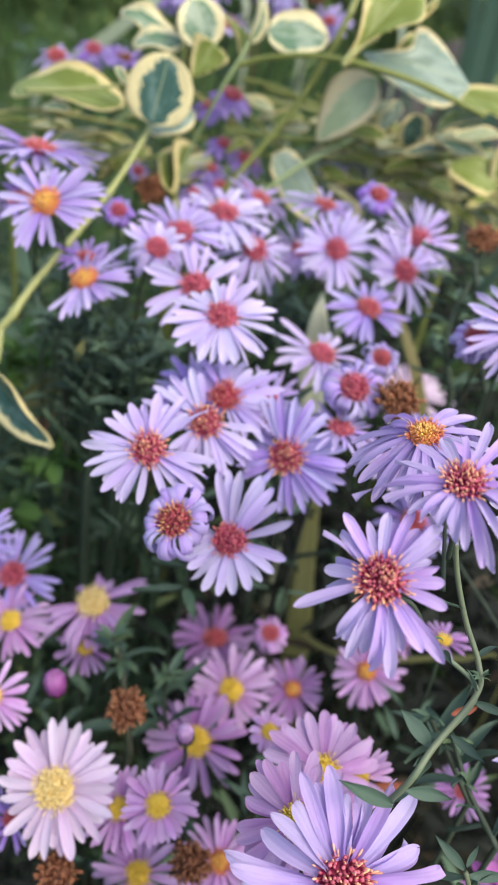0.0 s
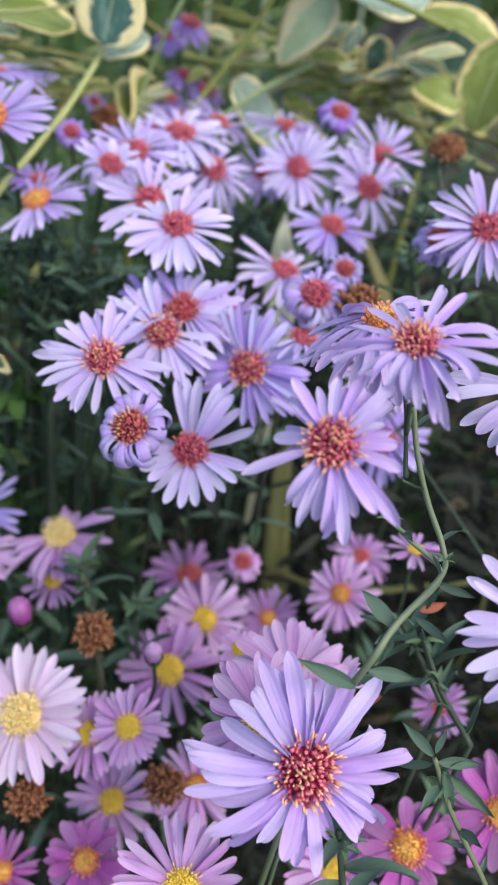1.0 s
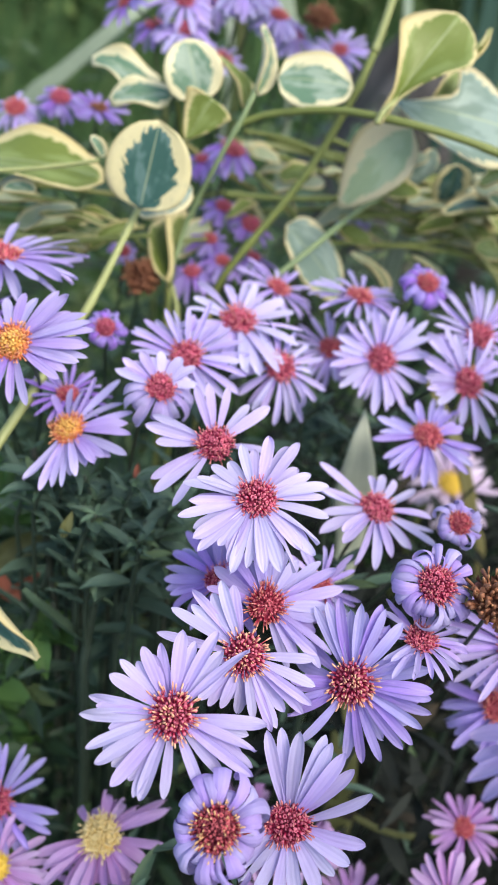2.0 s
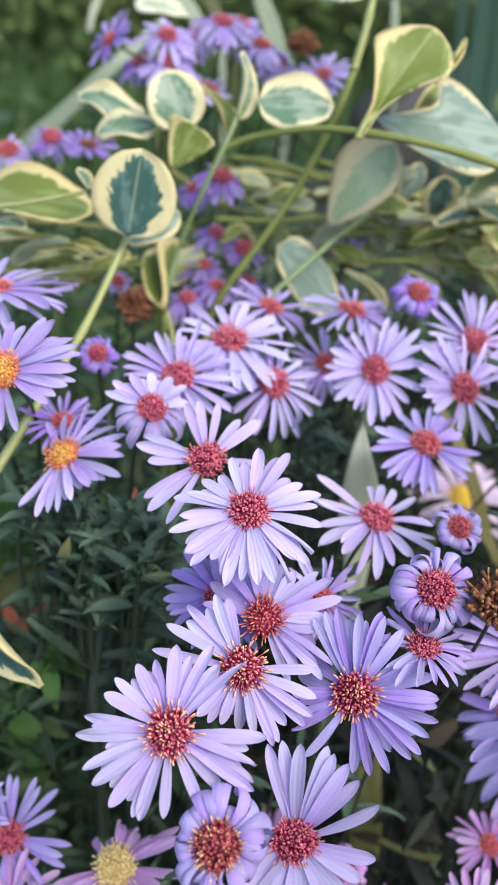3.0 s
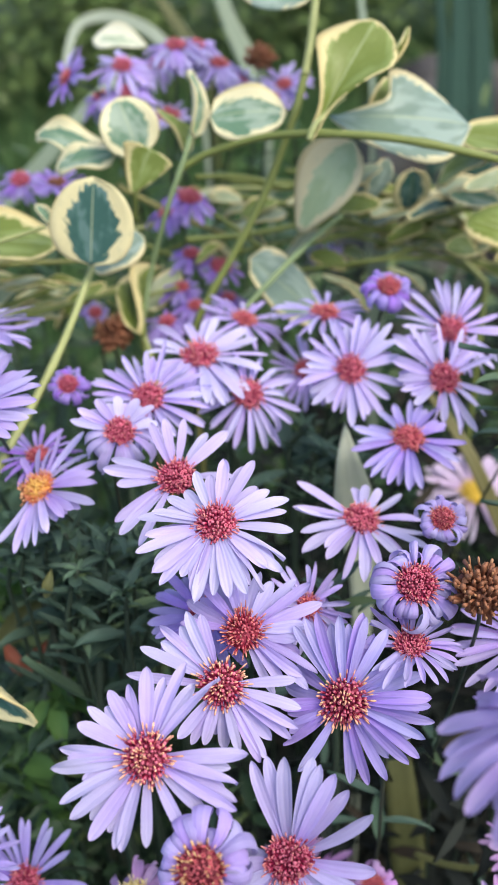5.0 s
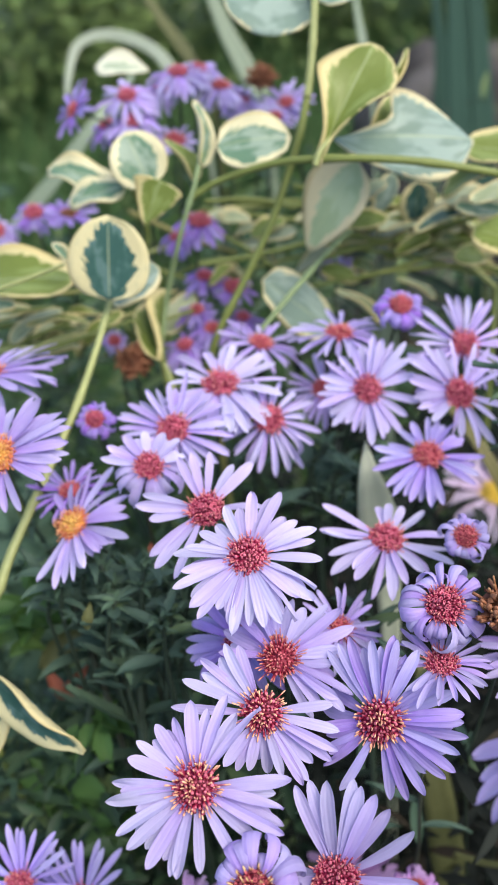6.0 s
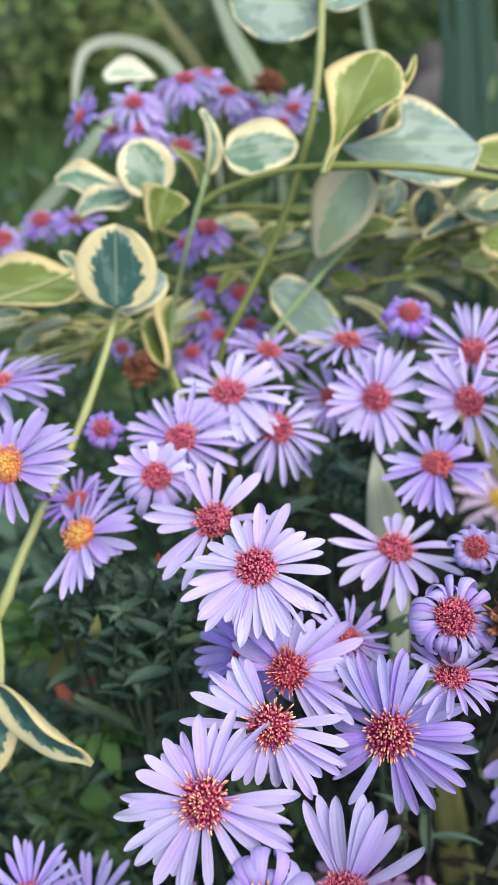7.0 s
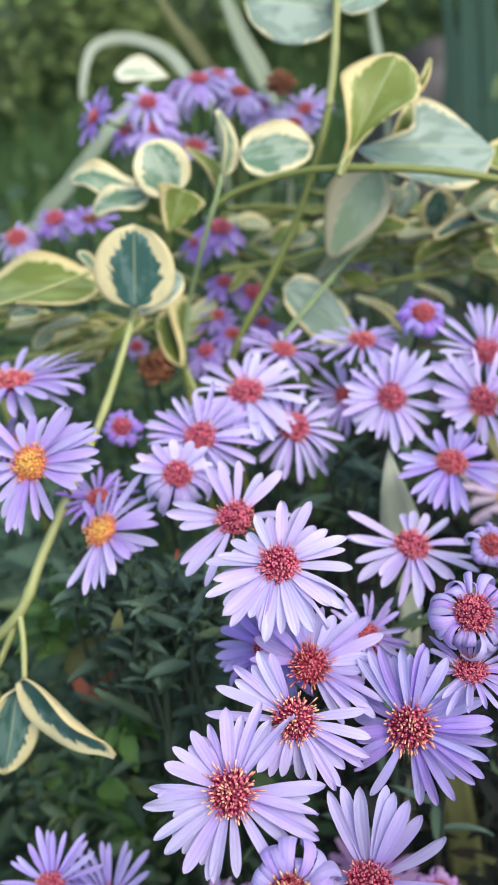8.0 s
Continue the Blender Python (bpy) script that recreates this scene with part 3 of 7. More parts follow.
def half_open(at, facing, radius, hue="lilac", tone="red", seed=1, petals=25, disc=0.41, label="", group="half-open asters", stem=0.07, leaves=3):
    """A closing head: its short petals are rolled back in a ring round the broad disc."""
    g = random.Random(seed)
    root = head("aster_flower", at, facing, label, "flower", group)
    rd = radius * disc
    for i in range(petals):
        a = 2 * math.pi * (i + g.uniform(-0.25, 0.25)) / petals
        size = radius * g.uniform(0.75, 1.45)
        w = radius * g.uniform(0.20, 0.36)
        m = (Matrix.Rotation(a, 4, "Z") @ Matrix.Translation((rd * 0.86, 0, -rd * 0.1)) @ Matrix.Rotation(radians(g.uniform(-12, 12)), 4, "Y")
             @ Matrix.Rotation(radians(g.uniform(-45, 45)), 4, "X") @ Matrix.Diagonal((size, w, size, 1)))
        part("petal", PETAL_MESH[hue, g.choice(("rolled", "rolled", "rolled_tight"))], root, m)
    d, s = DISC[tone, seed % 3]
    heart = part("disc", d, root, Matrix.Diagonal((rd, rd, rd * 1.1, 1)), "dark crimson domed disc" if tone in ("red", "deep") else tone + " disc")
    part("stamen_ring", s, heart)
    k = radius * 1.0
    part("calyx", CALYXES[seed % 2], root, Matrix.Diagonal((k, k, k, 1)) @ Matrix.Translation((0, 0, -0.1)), "green cup of narrow bracts")
    stalk(root, at, facing, k, seed, stem, leaves)
    return root


def seed_head(at, facing, radius, seed=1, label="withered brown aster head gone to seed", stem=0.06, leaves=2):
    """A withered head: shrivelled brown florets and chaff over a dry calyx."""
    g = random.Random(seed)
    root = head("withered_aster", at, facing, label, "seed head", "withered asters")
    d, s = DISC["brown", seed % 3]
    tagged(part("disc", d, root, Matrix.Diagonal((radius * 0.85, radius * 0.85, radius * 1.15, 1))), kind="stuff")
    tagged(part("stamen_ring", s, root, Matrix.Diagonal((radius * 0.95, radius * 0.95, radius * 1.3, 1)), "curled brown chaff"), "curled brown chaff", kind="stuff")
    for i in range(16):
        a = 2 * math.pi * (i + g.uniform(-0.4, 0.4)) / 16
        m = (Matrix.Rotation(a, 4, "Z") @ Matrix.Translation((radius * 0.55, 0, 0)) @ Matrix.Rotation(radians(g.uniform(-70, 10)), 4, "Y")
             @ Matrix.Diagonal((radius * g.uniform(0.5, 0.8), radius * 0.34, radius * 0.7, 1)))
        part("petal", DRY_PETAL[i % 3], root, m)
    k = radius * 1.25
    part("calyx", CALYXES[seed % 2], root, Matrix.Diagonal((k, k, k, 1)) @ Matrix.Translation((0, 0, -0.1)), "green cup of narrow bracts")
    stalk(root, at, facing, k, seed, stem, leaves)
    return root


DRY_PETAL = [mesh_from("petal", *blade_data(1.0, 0.5, petal_shape, b, 0.5, t, 0.2, 6, 2), FLORET["brown"]) for b, t in ((-120, 30), (60, -40), (-60, 70))]


def bud(at, facing, radius, hue="magenta", seed=1, label="closed magenta aster bud", stem=0.05):
    """A closed bud: furled petals standing in a tight cone out of the calyx."""
    g = random.Random(seed)
    root = head("aster_bud", at, facing, label, "flower bud", "aster buds")
    for i in range(16):
        a = 2 * math.pi * (i + g.uniform(-0.3, 0.3)) / 16
        q = 0.55 if i % 2 else 0.34
        m = (Matrix.Rotation(a, 4, "Z") @ Matrix.Translation((radius * q, 0, -radius * 0.3)) @ Matrix.Rotation(radians(-64), 4, "Y")
             @ Matrix.Diagonal((radius * 2.1, radius * 0.8, radius * 1.3, 1)))
        part("petal", PETAL_MESH[hue, "furled"], root, m)
    k = radius * 1.9
    part("calyx", CALYXES[seed % 2], root, Matrix.Diagonal((k, k, k, 1)) @ Matrix.Translation((0, 0, -0.1)), "green cup of narrow bracts")
    stalk(root, at, facing, k, seed, stem, 2)
    return root


# ---- periwinkle vines ----
def vine(label):
    root = new("periwinkle_vine")
    root.empty_display_size = 0.01
    return tagged(root, label, "trailing plant", "periwinkle vines")


def vine_stem(root, points, r0, r1, material=VINE, name="stem", label=""):
    v, f, t = tube_data(spline(points, 8), r0, r1, 8, 0.25)
    return part(name, mesh_from(name, v, f, t, material), root, None, label)


def vine_leaf(root, base, tip, normal, width, tone="teal", seed=1, bend=-25.0, fold=0.25, twist=0.0, wave=0.05, outline=oval_shape, bite=0.0, label=""):
    """One periwinkle leaf from its base to its tip, with a short leafstalk."""
    base, tip = Vector(base), Vector(tip)
    length = (tip - base).length
    v, f, t = blade_data(1.0, 0.5, outline, bend, 0.0, twist, 0.0, 16, 10)
    g = random.Random(seed)
    ph, ph2 = g.uniform(0, 6), g.uniform(0, 6)
    lift = []
    for p, (u, s) in zip(v, t):
        e = abs(u - 0.5) * 2
        h = fold * e ** 1.4 * 0.5 * math.sin(math.pi * min(1, s + 0.1)) + wave * e * e * math.sin(7 * s + (ph if u < 0.5 else ph2)) + 0.02 * math.sin(9 * s + ph) * e
        side = 1.0
        if bite and u > 0.5:
            q = min(1.0, max(0.0, (s - bite + 0.06) / 0.12))
            side = 0.30 + 0.70 * q * q * (3 - 2 * q)
        lift.append((p.x - 0.16 * e * e * (side - 0.3) * (u > 0.5) * (bite > 0), p.y * side * (1 - 0.35 * fold * e * e), p.z + h * 0.6))
    end = Vector((lift[-6][0], 0, lift[-6][2]))
    tilt = math.atan2(end.z, end.x)
    m = frame_of(tip - base, normal, base) @ Matrix.Rotation(tilt, 4, "Y") @ Matrix.Diagonal((length / end.length, width, length * 0.9, 1))
    me = mesh_from("leaf", [m @ Vector(q) for q in lift], f, t, VARIEGATED[tone])
    ob = part("leaf", me, root, None, label)
    solid = ob.modifiers.new("thickness", "SOLIDIFY")
    solid.thickness = 0.0004
    solid.offset = 0
    return ob


def strap(name, points, width, material, label, category="grass blade", group="", face=(0, -1, 0.3), keel=0.15, taper=0.7, rise=0.0):
    """A long strap-shaped leaf along a line of points, with a shallow keel."""
    p = Vector(points[0])
    low = Vector((p.x + rise * (p.z > 0.3), p.y + 0.03, -0.01))
    out = (p - Vector(points[1])).normalized()
    bow = p + out * 0.02 + Vector((0, 0, -0.012))
    line = spline([low, low.lerp(bow, 0.45), low.lerp(bow, 0.8), bow, *points], 8)
    verts, faces, uvs = [], [], []
    n = len(line)
    for i, p in enumerate(line):
        d = (line[min(i + 1, n - 1)] - line[max(i - 1, 0)]).normalized()
        z = Vector(face)
        z = (z - d * z.dot(d)).normalized()
        y = z.cross(d)
        s = i / (n - 1)
        w = width * 0.5 * (1 - taper * s ** 3) * (0.2 + 0.8 * min(1.0, max(0.0, (i - 20) / 14)))
        for j, u in enumerate((-1, -0.5, 0, 0.5, 1)):
            verts.append(p + y * (u * w) + z * (abs(u) * keel * w))
            uvs.append((j / 4, s))
    for i in range(n - 1):
        for j in range(4):
            k = i * 5 + j
            faces.append((k, k + 1, k + 6, k + 5))
    ob = new(name, mesh_from(name, verts, faces, uvs, material))
    solid = ob.modifiers.new("thickness", "SOLIDIFY")
    solid.thickness = width * 0.05
    return tagged(ob, label, category, group)


def shoot(points, r0, r1, seed, leaves, size, label="leafy green aster shoot with narrow leaves", sprigs=0, bark=STALK, blades=()):
    """A leafy aster shoot: its stem, narrow leaves set all round it, and small sprigs of bud leaves."""
    g = random.Random(seed)
    root = tagged(new("aster_shoot"), label, "leafy stem", "aster shoots")
    root.location = Vector(points[0])
    root.empty_display_size = 0.01
    inv = Matrix.Translation(-Vector(points[0]))
    line = spline(points, 8)
    p = Vector(points[0])
    low = Vector((p.x + g.uniform(-0.02, 0.02), p.y + 0.02, -0.01))
    v, f, t = tube_data([low, low.lerp(p, 0.35), low.lerp(p, 0.7)] + line, r0, r1, 8)
    part("stem", mesh_from("stem", [inv @ q for q in v], f, t, bark), root)
    for base, tip, width in blades:
        along = Vector(tip) - Vector(base)
        part("leaf", g.choice(BROAD_LEAF), root, inv @ frame_of(along, (0.1, -0.75, 0.65), Vector(base)) @ Matrix.Diagonal((along.length, width / 0.36, along.length, 1)))
    for i in range(leaves):
        k = int((len(line) - 1) * (i + 0.6) / leaves)
        a = i * 2.4 + g.uniform(-0.3, 0.3)
        d = (line[min(k + 1, len(line) - 1)] - line[max(k - 1, 0)]).normalized()
        e = d.orthogonal().normalized()
        out = Matrix.Rotation(a, 3, d) @ e + d * g.uniform(0.2, 0.8)
        s = size * g.uniform(0.6, 1.2)
        part("leaf", g.choice(ASTER_LEAF), root, inv @ frame_of(out, d + Vector((0, 0, 0.6)), line[k]) @ Matrix.Diagonal((s, s * 1.45, s, 1)))
    for i in range(sprigs):
        k = g.randrange(len(line) // 2, len(line))
        for j in range(5):
            out = Vector((g.uniform(-1, 1), g.uniform(-1, 1), g.uniform(0, 1.2)))
            s = size * g.uniform(0.25, 0.45)
            part("leaf", g.choice(SPRIG_LEAF), root, inv @ frame_of(out, (0, 0, 1), line[k]) @ Matrix.Diagonal((s, s * 1.2, s, 1)))
    return root


# ---- ground and distance ----
g0 = random.Random(11)
size, steps = 400.0, 40
verts, faces, uvs = [], [], []
span = [math.copysign(abs(i / 20) ** 3.2 * size, i) for i in range(-20, 21)]
for y in span:
    for x in span:
        near = 1 / (1 + 0.05 * (x * x + y * y))
        verts.append((x, y, 0.05 * near * (noise.noise(Vector((x * 2, y * 2, 0))) - 0.3)))
        uvs.append((x, y))
for i in range(40):
    for j in range(40):
        k = i * 41 + j
        faces.append((k, k + 1, k + 42, k + 41))
tagged(new("ground", mesh_from("ground", verts, faces, uvs, ground_material())), "dark damp garden soil running into rough green turf", "ground", kind="structure")


def leaf_mass(name, count, place, length, width, material, label, category, seed, droop=(-70, 10)):
    """Many small leaves in one mesh, set where place(g) says, with the way each grows."""
    g = random.Random(seed)
    verts, faces, uvs = [], [], []
    shapes = [blade_data(1.0, width, leaf_shape, g.uniform(*droop), 0.4, g.uniform(-40, 40), 0.08, 4, 2) for _ in range(10)]
    for _ in range(count):
        p, d = place(g)
        s = length * g.uniform(0.55, 1.3)
        m = frame_of(d, (g.uniform(-0.5, 0.5), g.uniform(-0.9, 0.2), 1), p) @ Matrix.Diagonal((s, s * g.uniform(0.8, 1.3), s, 1))
        v, f, t = g.choice(shapes)
        n = len(verts)
        verts += [m @ q for q in v]
        uvs += t
        faces += [tuple(i + n for i in q) for q in f]
    return tagged(new(name, mesh_from(name, verts, faces, uvs, material)), label, category, kind="stuff")


def grow(g, x0, x1, y0, y1, z0, z1, lean=0.8):
    p = Vector((g.uniform(x0, x1), g.uniform(y0, y1), g.uniform(z0, z1)))
    a = g.uniform(0, 6.283)
    return p, Vector((math.cos(a), math.sin(a), g.uniform(-0.2, lean)))


# ---- the flowers ----
aster((-0.0227, 0.2237, 0.7792), (-0.1452, -0.5712, 0.8079), 0.0137, hue='lilac', tone='orange', label='lilac aster with a yellow and orange disc', width=0.155, rays=((0, 104, 0), (11, 111, 0), (18, 109, 0), (28, 106, 0), (44, 99, 0), (56, 95, 0), (86, 75, 0), (127, 99, 0), (148, 97, 0), (174, 92, 0), (205, 82, 0), (235, 84, 0), (249, 101, 0), (256, 96, 0), (261, 103, 0), (288, 89, 0), (324, 84, 0), (335, 85, 0), (344, 96, 0), (353, 102, 0)), seed=3)
aster((-0.0126, 0.2241, 0.7603), (-0.3268, -0.2878, 0.9002), 0.0131, hue='lilac', tone='orange', label='lilac aster with an orange disc and uneven petals', leaves=0, width=0.14, rays=((1, 92, 0), (11, 100, 0), (48, 110, 0), (66, 94, 0), (97, 82, 0), (117, 77, 0), (240, 105, 0), (253, 107, 0), (263, 100, 0), (271, 99, 0), (286, 90, 0), (306, 88, 0), (317, 85, 0), (330, 111, 0), (347, 104, 0)), seed=10)
aster((-0.0143, 0.2345, 0.7612), (0.05, -0.1463, 0.9850), 0.0088, hue='purple', tone='coral', petals=18, label='violet aster standing behind an orange-centred one', seed=17)
aster((-0.0315, 0.2555, 0.7797), (0.0144, 0.1698, 0.9854), 0.0170, hue='lilac', tone='coral', petals=30, width=0.125, uneven=0.25, gap=0.0, label='lilac aster seen from the side, coral disc upward', seed=24)
aster((-0.0346, 0.2469, 0.7688), (-0.1544, -0.1069, 0.9822), 0.0112, hue='purple', tone='coral', petals=20, label='violet aster half hidden behind another', seed=31)
aster((0.0090, 0.2398, 0.7697), (-0.0159, -0.4503, 0.8927), 0.0131, hue='lilac', petals=23, label='lilac aster partly covered by its neighbours', seed=38)
aster((0.0045, 0.2260, 0.7711), (0.2169, -0.4903, 0.8441), 0.0085, hue='pale', disc=0.32, label='pale lilac aster with petals curling back', curled=(270, 95, 9), width=0.24, rays=((14, 88, 0), (42, 101, 0), (64, 91, 0), (94, 92, 0), (126, 95, 0), (153, 109, 0), (173, 115, 2)), seed=45)
aster((0.0196, 0.2538, 0.7711), (0.1458, -0.1975, 0.9694), 0.0152, hue='white', label='pale lilac aster with a red disc', width=0.155, rays=((8, 100, 0), (30, 100, 0), (42, 95, 0), (48, 87, 0), (73, 92, 0), (82, 91, 0), (103, 79, 0), (128, 99, 0), (179, 76, 0), (201, 94, 0), (214, 101, 0), (222, 100, 0), (235, 109, 0), (259, 106, 0), (274, 110, -2), (287, 108, 0), (302, 110, 0), (316, 95, 0), (340, 95, 0)), seed=52)
aster((0.0293, 0.2458, 0.7657), (0.1920, -0.5997, 0.7768), 0.0127, hue='pale', petals=22, width=0.105, styles=LOOSE, lift=-12, label='pale lilac aster with drooping petals', seed=59)
aster((0.0441, 0.2685, 0.7578), (-0.0216, -0.4844, 0.8746), 0.0108, hue='lilac', petals=22, tone='coral', label='lilac aster tucked behind a larger one', seed=66)
aster((0.0519, 0.2506, 0.7673), (0.0611, -0.7244, 0.6866), 0.0122, hue='pale', label='pale lilac aster with a round red disc', width=0.15, rays=((11, 92, 0), (29, 100, 0), (43, 110, 10), (54, 102, 0), (65, 100, 0), (76, 104, 0), (102, 98, 0), (141, 94, 0), (158, 91, 0), (181, 96, 0), (193, 99, 0), (219, 95, 0), (243, 84, 0), (266, 104, 0), (278, 98, 0), (287, 88, 0), (300, 106, 0), (340, 98, 0)), seed=73)
aster((0.0152, 0.2121, 0.7692), (-0.0315, -0.4636, 0.8855), 0.0129, hue='white', label='pale lilac aster with a dark red disc', fill=0.15, width=0.16, rays=((39, 99, 0), (56, 83, 0), (80, 93, 0), (98, 98, 0), (111, 93, 0), (156, 100, 0), (169, 102, 0), (181, 83, 0), (215, 103, 0), (224, 110, -8), (242, 110, -4), (357, 83, 0)), seed=80)
aster((0.0221, 0.1962, 0.7708), (0.0057, -0.4097, 0.9122), 0.0131, hue='white', label='large pale lilac aster with a deep red disc', width=0.165, rays=((6, 90, 0), (14, 98, 0), (29, 81, 0), (57, 100, 0), (63, 90, 0), (79, 95, 0), (107, 77, 0), (143, 74, 0), (164, 81, 0), (173, 96, 0), (190, 89, 0), (200, 105, 0), (219, 102, 0), (227, 104, 0), (245, 81, 0), (250, 94, 0), (254, 110, -4), (277, 101, 0), (288, 103, 0), (301, 108, 0), (313, 88, 0), (317, 104, 0), (328, 99, 0), (351, 97, 0)), seed=87)
half_open((0.0383, 0.2032, 0.7412), (0.2362, -0.5718, 0.7857), 0.0058, hue='lilac', label='half-open lilac aster tucked under larger blooms', seed=94)
aster((0.0491, 0.2160, 0.7534), (0.2013, -0.1626, 0.9659), 0.0134, hue='white', label='pale lilac aster with narrow spreading petals', fill=0.15, width=0.165, rays=((1, 91, 0), (35, 86, 0), (59, 75, 0), (76, 72, 0), (88, 76, -14), (144, 110, 0), (169, 100, 0), (180, 100, 0), (200, 99, 0), (212, 110, -5), (223, 84, 0), (232, 99, 0), (250, 110, -6), (264, 110, -7), (277, 92, 0), (303, 77, 0), (330, 104, 0), (343, 92, 0)), seed=101)
aster((0.0713, 0.2469, 0.7657), (0.2544, -0.6811, 0.6866), 0.0129, hue='pale', label='pale lilac aster with a crimson disc', width=0.14, rays=((23, 99, 0), (47, 104, 0), (61, 98, 0), (89, 97, 0), (121, 108, 0), (136, 111, 0), (143, 103, 0), (163, 96, 0), (180, 84, 0), (196, 87, 0), (218, 74, 0), (251, 77, 0), (279, 100, 0), (296, 105, 0), (318, 96, 0), (340, 88, 0)), seed=108)
aster((0.0757, 0.2601, 0.7702), (0.1464, -0.6003, 0.7862), 0.0126, hue='pale', petals=23, label='pale lilac aster at the rim of the cluster', seed=115)
aster((0.0617, 0.2347, 0.7588), (0.0770, -0.3810, 0.9214), 0.0122, hue='blue', tone='coral', label='violet-blue aster with a coral disc', width=0.14, rays=((20, 76, -13), (23, 79, 0), (46, 98, 0), (65, 80, 0), (79, 76, 0), (100, 76, -8), (122, 76, -11), (167, 98, 0), (191, 103, 0), (214, 104, 0), (225, 110, 0), (241, 103, 0), (260, 108, 0), (272, 106, 0), (312, 98, 0), (328, 94, 0), (349, 97, 0)), seed=122)
aster((0.0488, 0.2703, 0.7714), (0.12, -0.03, 0.99), 0.0122, hue='lilac', tone='coral', petals=22, styles=LOOSE, label='lilac aster with a pinkish coral disc', seed=129)
half_open((0.0630, 0.2681, 0.7781), (0.0670, -0.4915, 0.8683), 0.0059, hue='purple', tone='coral', label='half-closed purple aster on the rim', seed=136)
aster((0.0300, 0.2770, 0.7680), (0.36, -0.05, 0.93), 0.0112, hue='lilac', tone='coral', petals=18, label='lilac aster fading, reddish disc', seed=143)
aster((0.0254, 0.1861, 0.7564), (-0.0573, -0.5026, 0.8626), 0.0122, hue='lilac', tone='coral', dome=3, label='lilac aster with an amber-flecked coral disc', width=0.16, rays=((0, 85, 0), (14, 112, 0), (29, 111, 0), (42, 102, 0), (71, 86, 0), (102, 86, 0), (128, 90, 0), (147, 89, 0), (167, 85, 0), (291, 92, 0), (314, 114, -7), (318, 98, 0), (327, 112, -4), (344, 74, 0)), seed=150)
aster((0.0187, 0.1980, 0.7487), (-0.0941, -0.4076, 0.9083), 0.0113, hue='blue', petals=22, width=0.17, lift=0, styles=LOOSE, label='violet-blue aster covered by others', seed=157)
aster((0.0216, 0.1755, 0.7562), (0.0014, -0.6738, 0.7389), 0.0126, hue='pale', dome=3, label='pale lilac aster overlapped by its neighbours', width=0.155, rays=((0, 91, 0), (104, 88, 0), (112, 98, 0), (132, 104, 0), (151, 109, 0), (170, 115, 6), (227, 80, 0), (238, 77, 0), (250, 72, 0), (269, 76, -18), (282, 79, 0), (294, 100, 0), (299, 99, 0), (320, 104, 0), (328, 105, 0), (341, 100, 0)), seed=164)
aster((0.0108, 0.1639, 0.7557), (-0.0074, -0.5564, 0.8309), 0.0131, hue='pale', dome=3, label='large pale lilac aster with amber-tipped stamens', width=0.165, rays=((44, 114, 7), (65, 107, 0), (88, 95, 0), (104, 82, 0), (119, 83, 0), (138, 86, 0), (151, 84, 0), (171, 97, 0), (183, 104, 0), (195, 72, 0), (204, 101, 0), (215, 99, 0), (232, 99, 0), (247, 95, 0), (253, 96, 0), (269, 89, 0), (296, 86, 0), (315, 90, 0), (327, 112, 0), (332, 108, 0), (342, 103, 0), (357, 110, 0)), seed=171)
aster((0.0368, 0.1970, 0.7503), (0.3219, -0.4895, 0.8104), 0.0084, hue='lilac', petals=22, tone='coral', label='lilac aster hidden beneath larger blooms', seed=178)
aster((0.0405, 0.1767, 0.7493), (-0.0662, -0.7697, 0.6350), 0.0137, hue='blue', dome=3, label='large violet-blue aster with a round red disc', width=0.15, rays=((16, 97, 0), (27, 97, 0), (35, 103, 0), (54, 96, 0), (70, 99, 0), (73, 102, 0), (89, 100, 0), (103, 106, 0), (112, 103, 0), (121, 102, 0), (167, 76, -34), (182, 75, 0), (199, 84, 0), (213, 88, 0), (232, 96, 0), (270, 93, 0), (282, 96, 0), (293, 98, 0), (313, 99, 0), (320, 105, 0), (333, 99, 0), (342, 106, 0), (354, 98, 0), (359, 100, 0)), seed=185)
aster((0.0299, 0.1557, 0.7417), (-0.0098, -0.8226, 0.5685), 0.0133, hue='pale', label='pale lilac aster with broad petals', fill=0.15, width=0.18, rays=((25, 102, 0), (46, 99, 0), (59, 107, 0), (68, 107, 0), (73, 111, 0), (89, 111, 0), (99, 110, -7), (108, 110, -7), (168, 76, -30), (184, 77, 0), (205, 82, 0), (221, 80, 0), (234, 86, 0), (250, 90, 0), (266, 89, 0), (281, 86, 0), (299, 84, 0), (315, 82, 0), (331, 85, 0), (349, 93, 0)), seed=192)
half_open((0.0180, 0.1496, 0.7505), (-0.2043, -0.5810, 0.7878), 0.0078, hue='lilac', tone='deep', label='half-closed lilac aster with rolled petals', seed=199)
half_open((0.0534, 0.1871, 0.7631), (0.0534, -0.5976, 0.8000), 0.0075, hue='lilac', label='closing lilac aster, petals rolled round the disc', seed=206)
half_open((0.0619, 0.2051, 0.7612), (-0.0185, -0.5077, 0.8613), 0.0051, hue='lilac', tone='coral', label='fading aster with a browning disc', seed=213)
aster((0.0518, 0.1819, 0.7549), (0.10, -0.10, 0.99), 0.0086, hue='lilac', petals=22, disc=0.31, label='lilac aster below a closing one', seed=220)
half_open((0.0793, 0.1955, 0.7754), (-0.2948, -0.5728, 0.7648), 0.0062, leaves=0, hue='lilac', tone='coral', label='half-closed lilac aster beside an open one', seed=227)
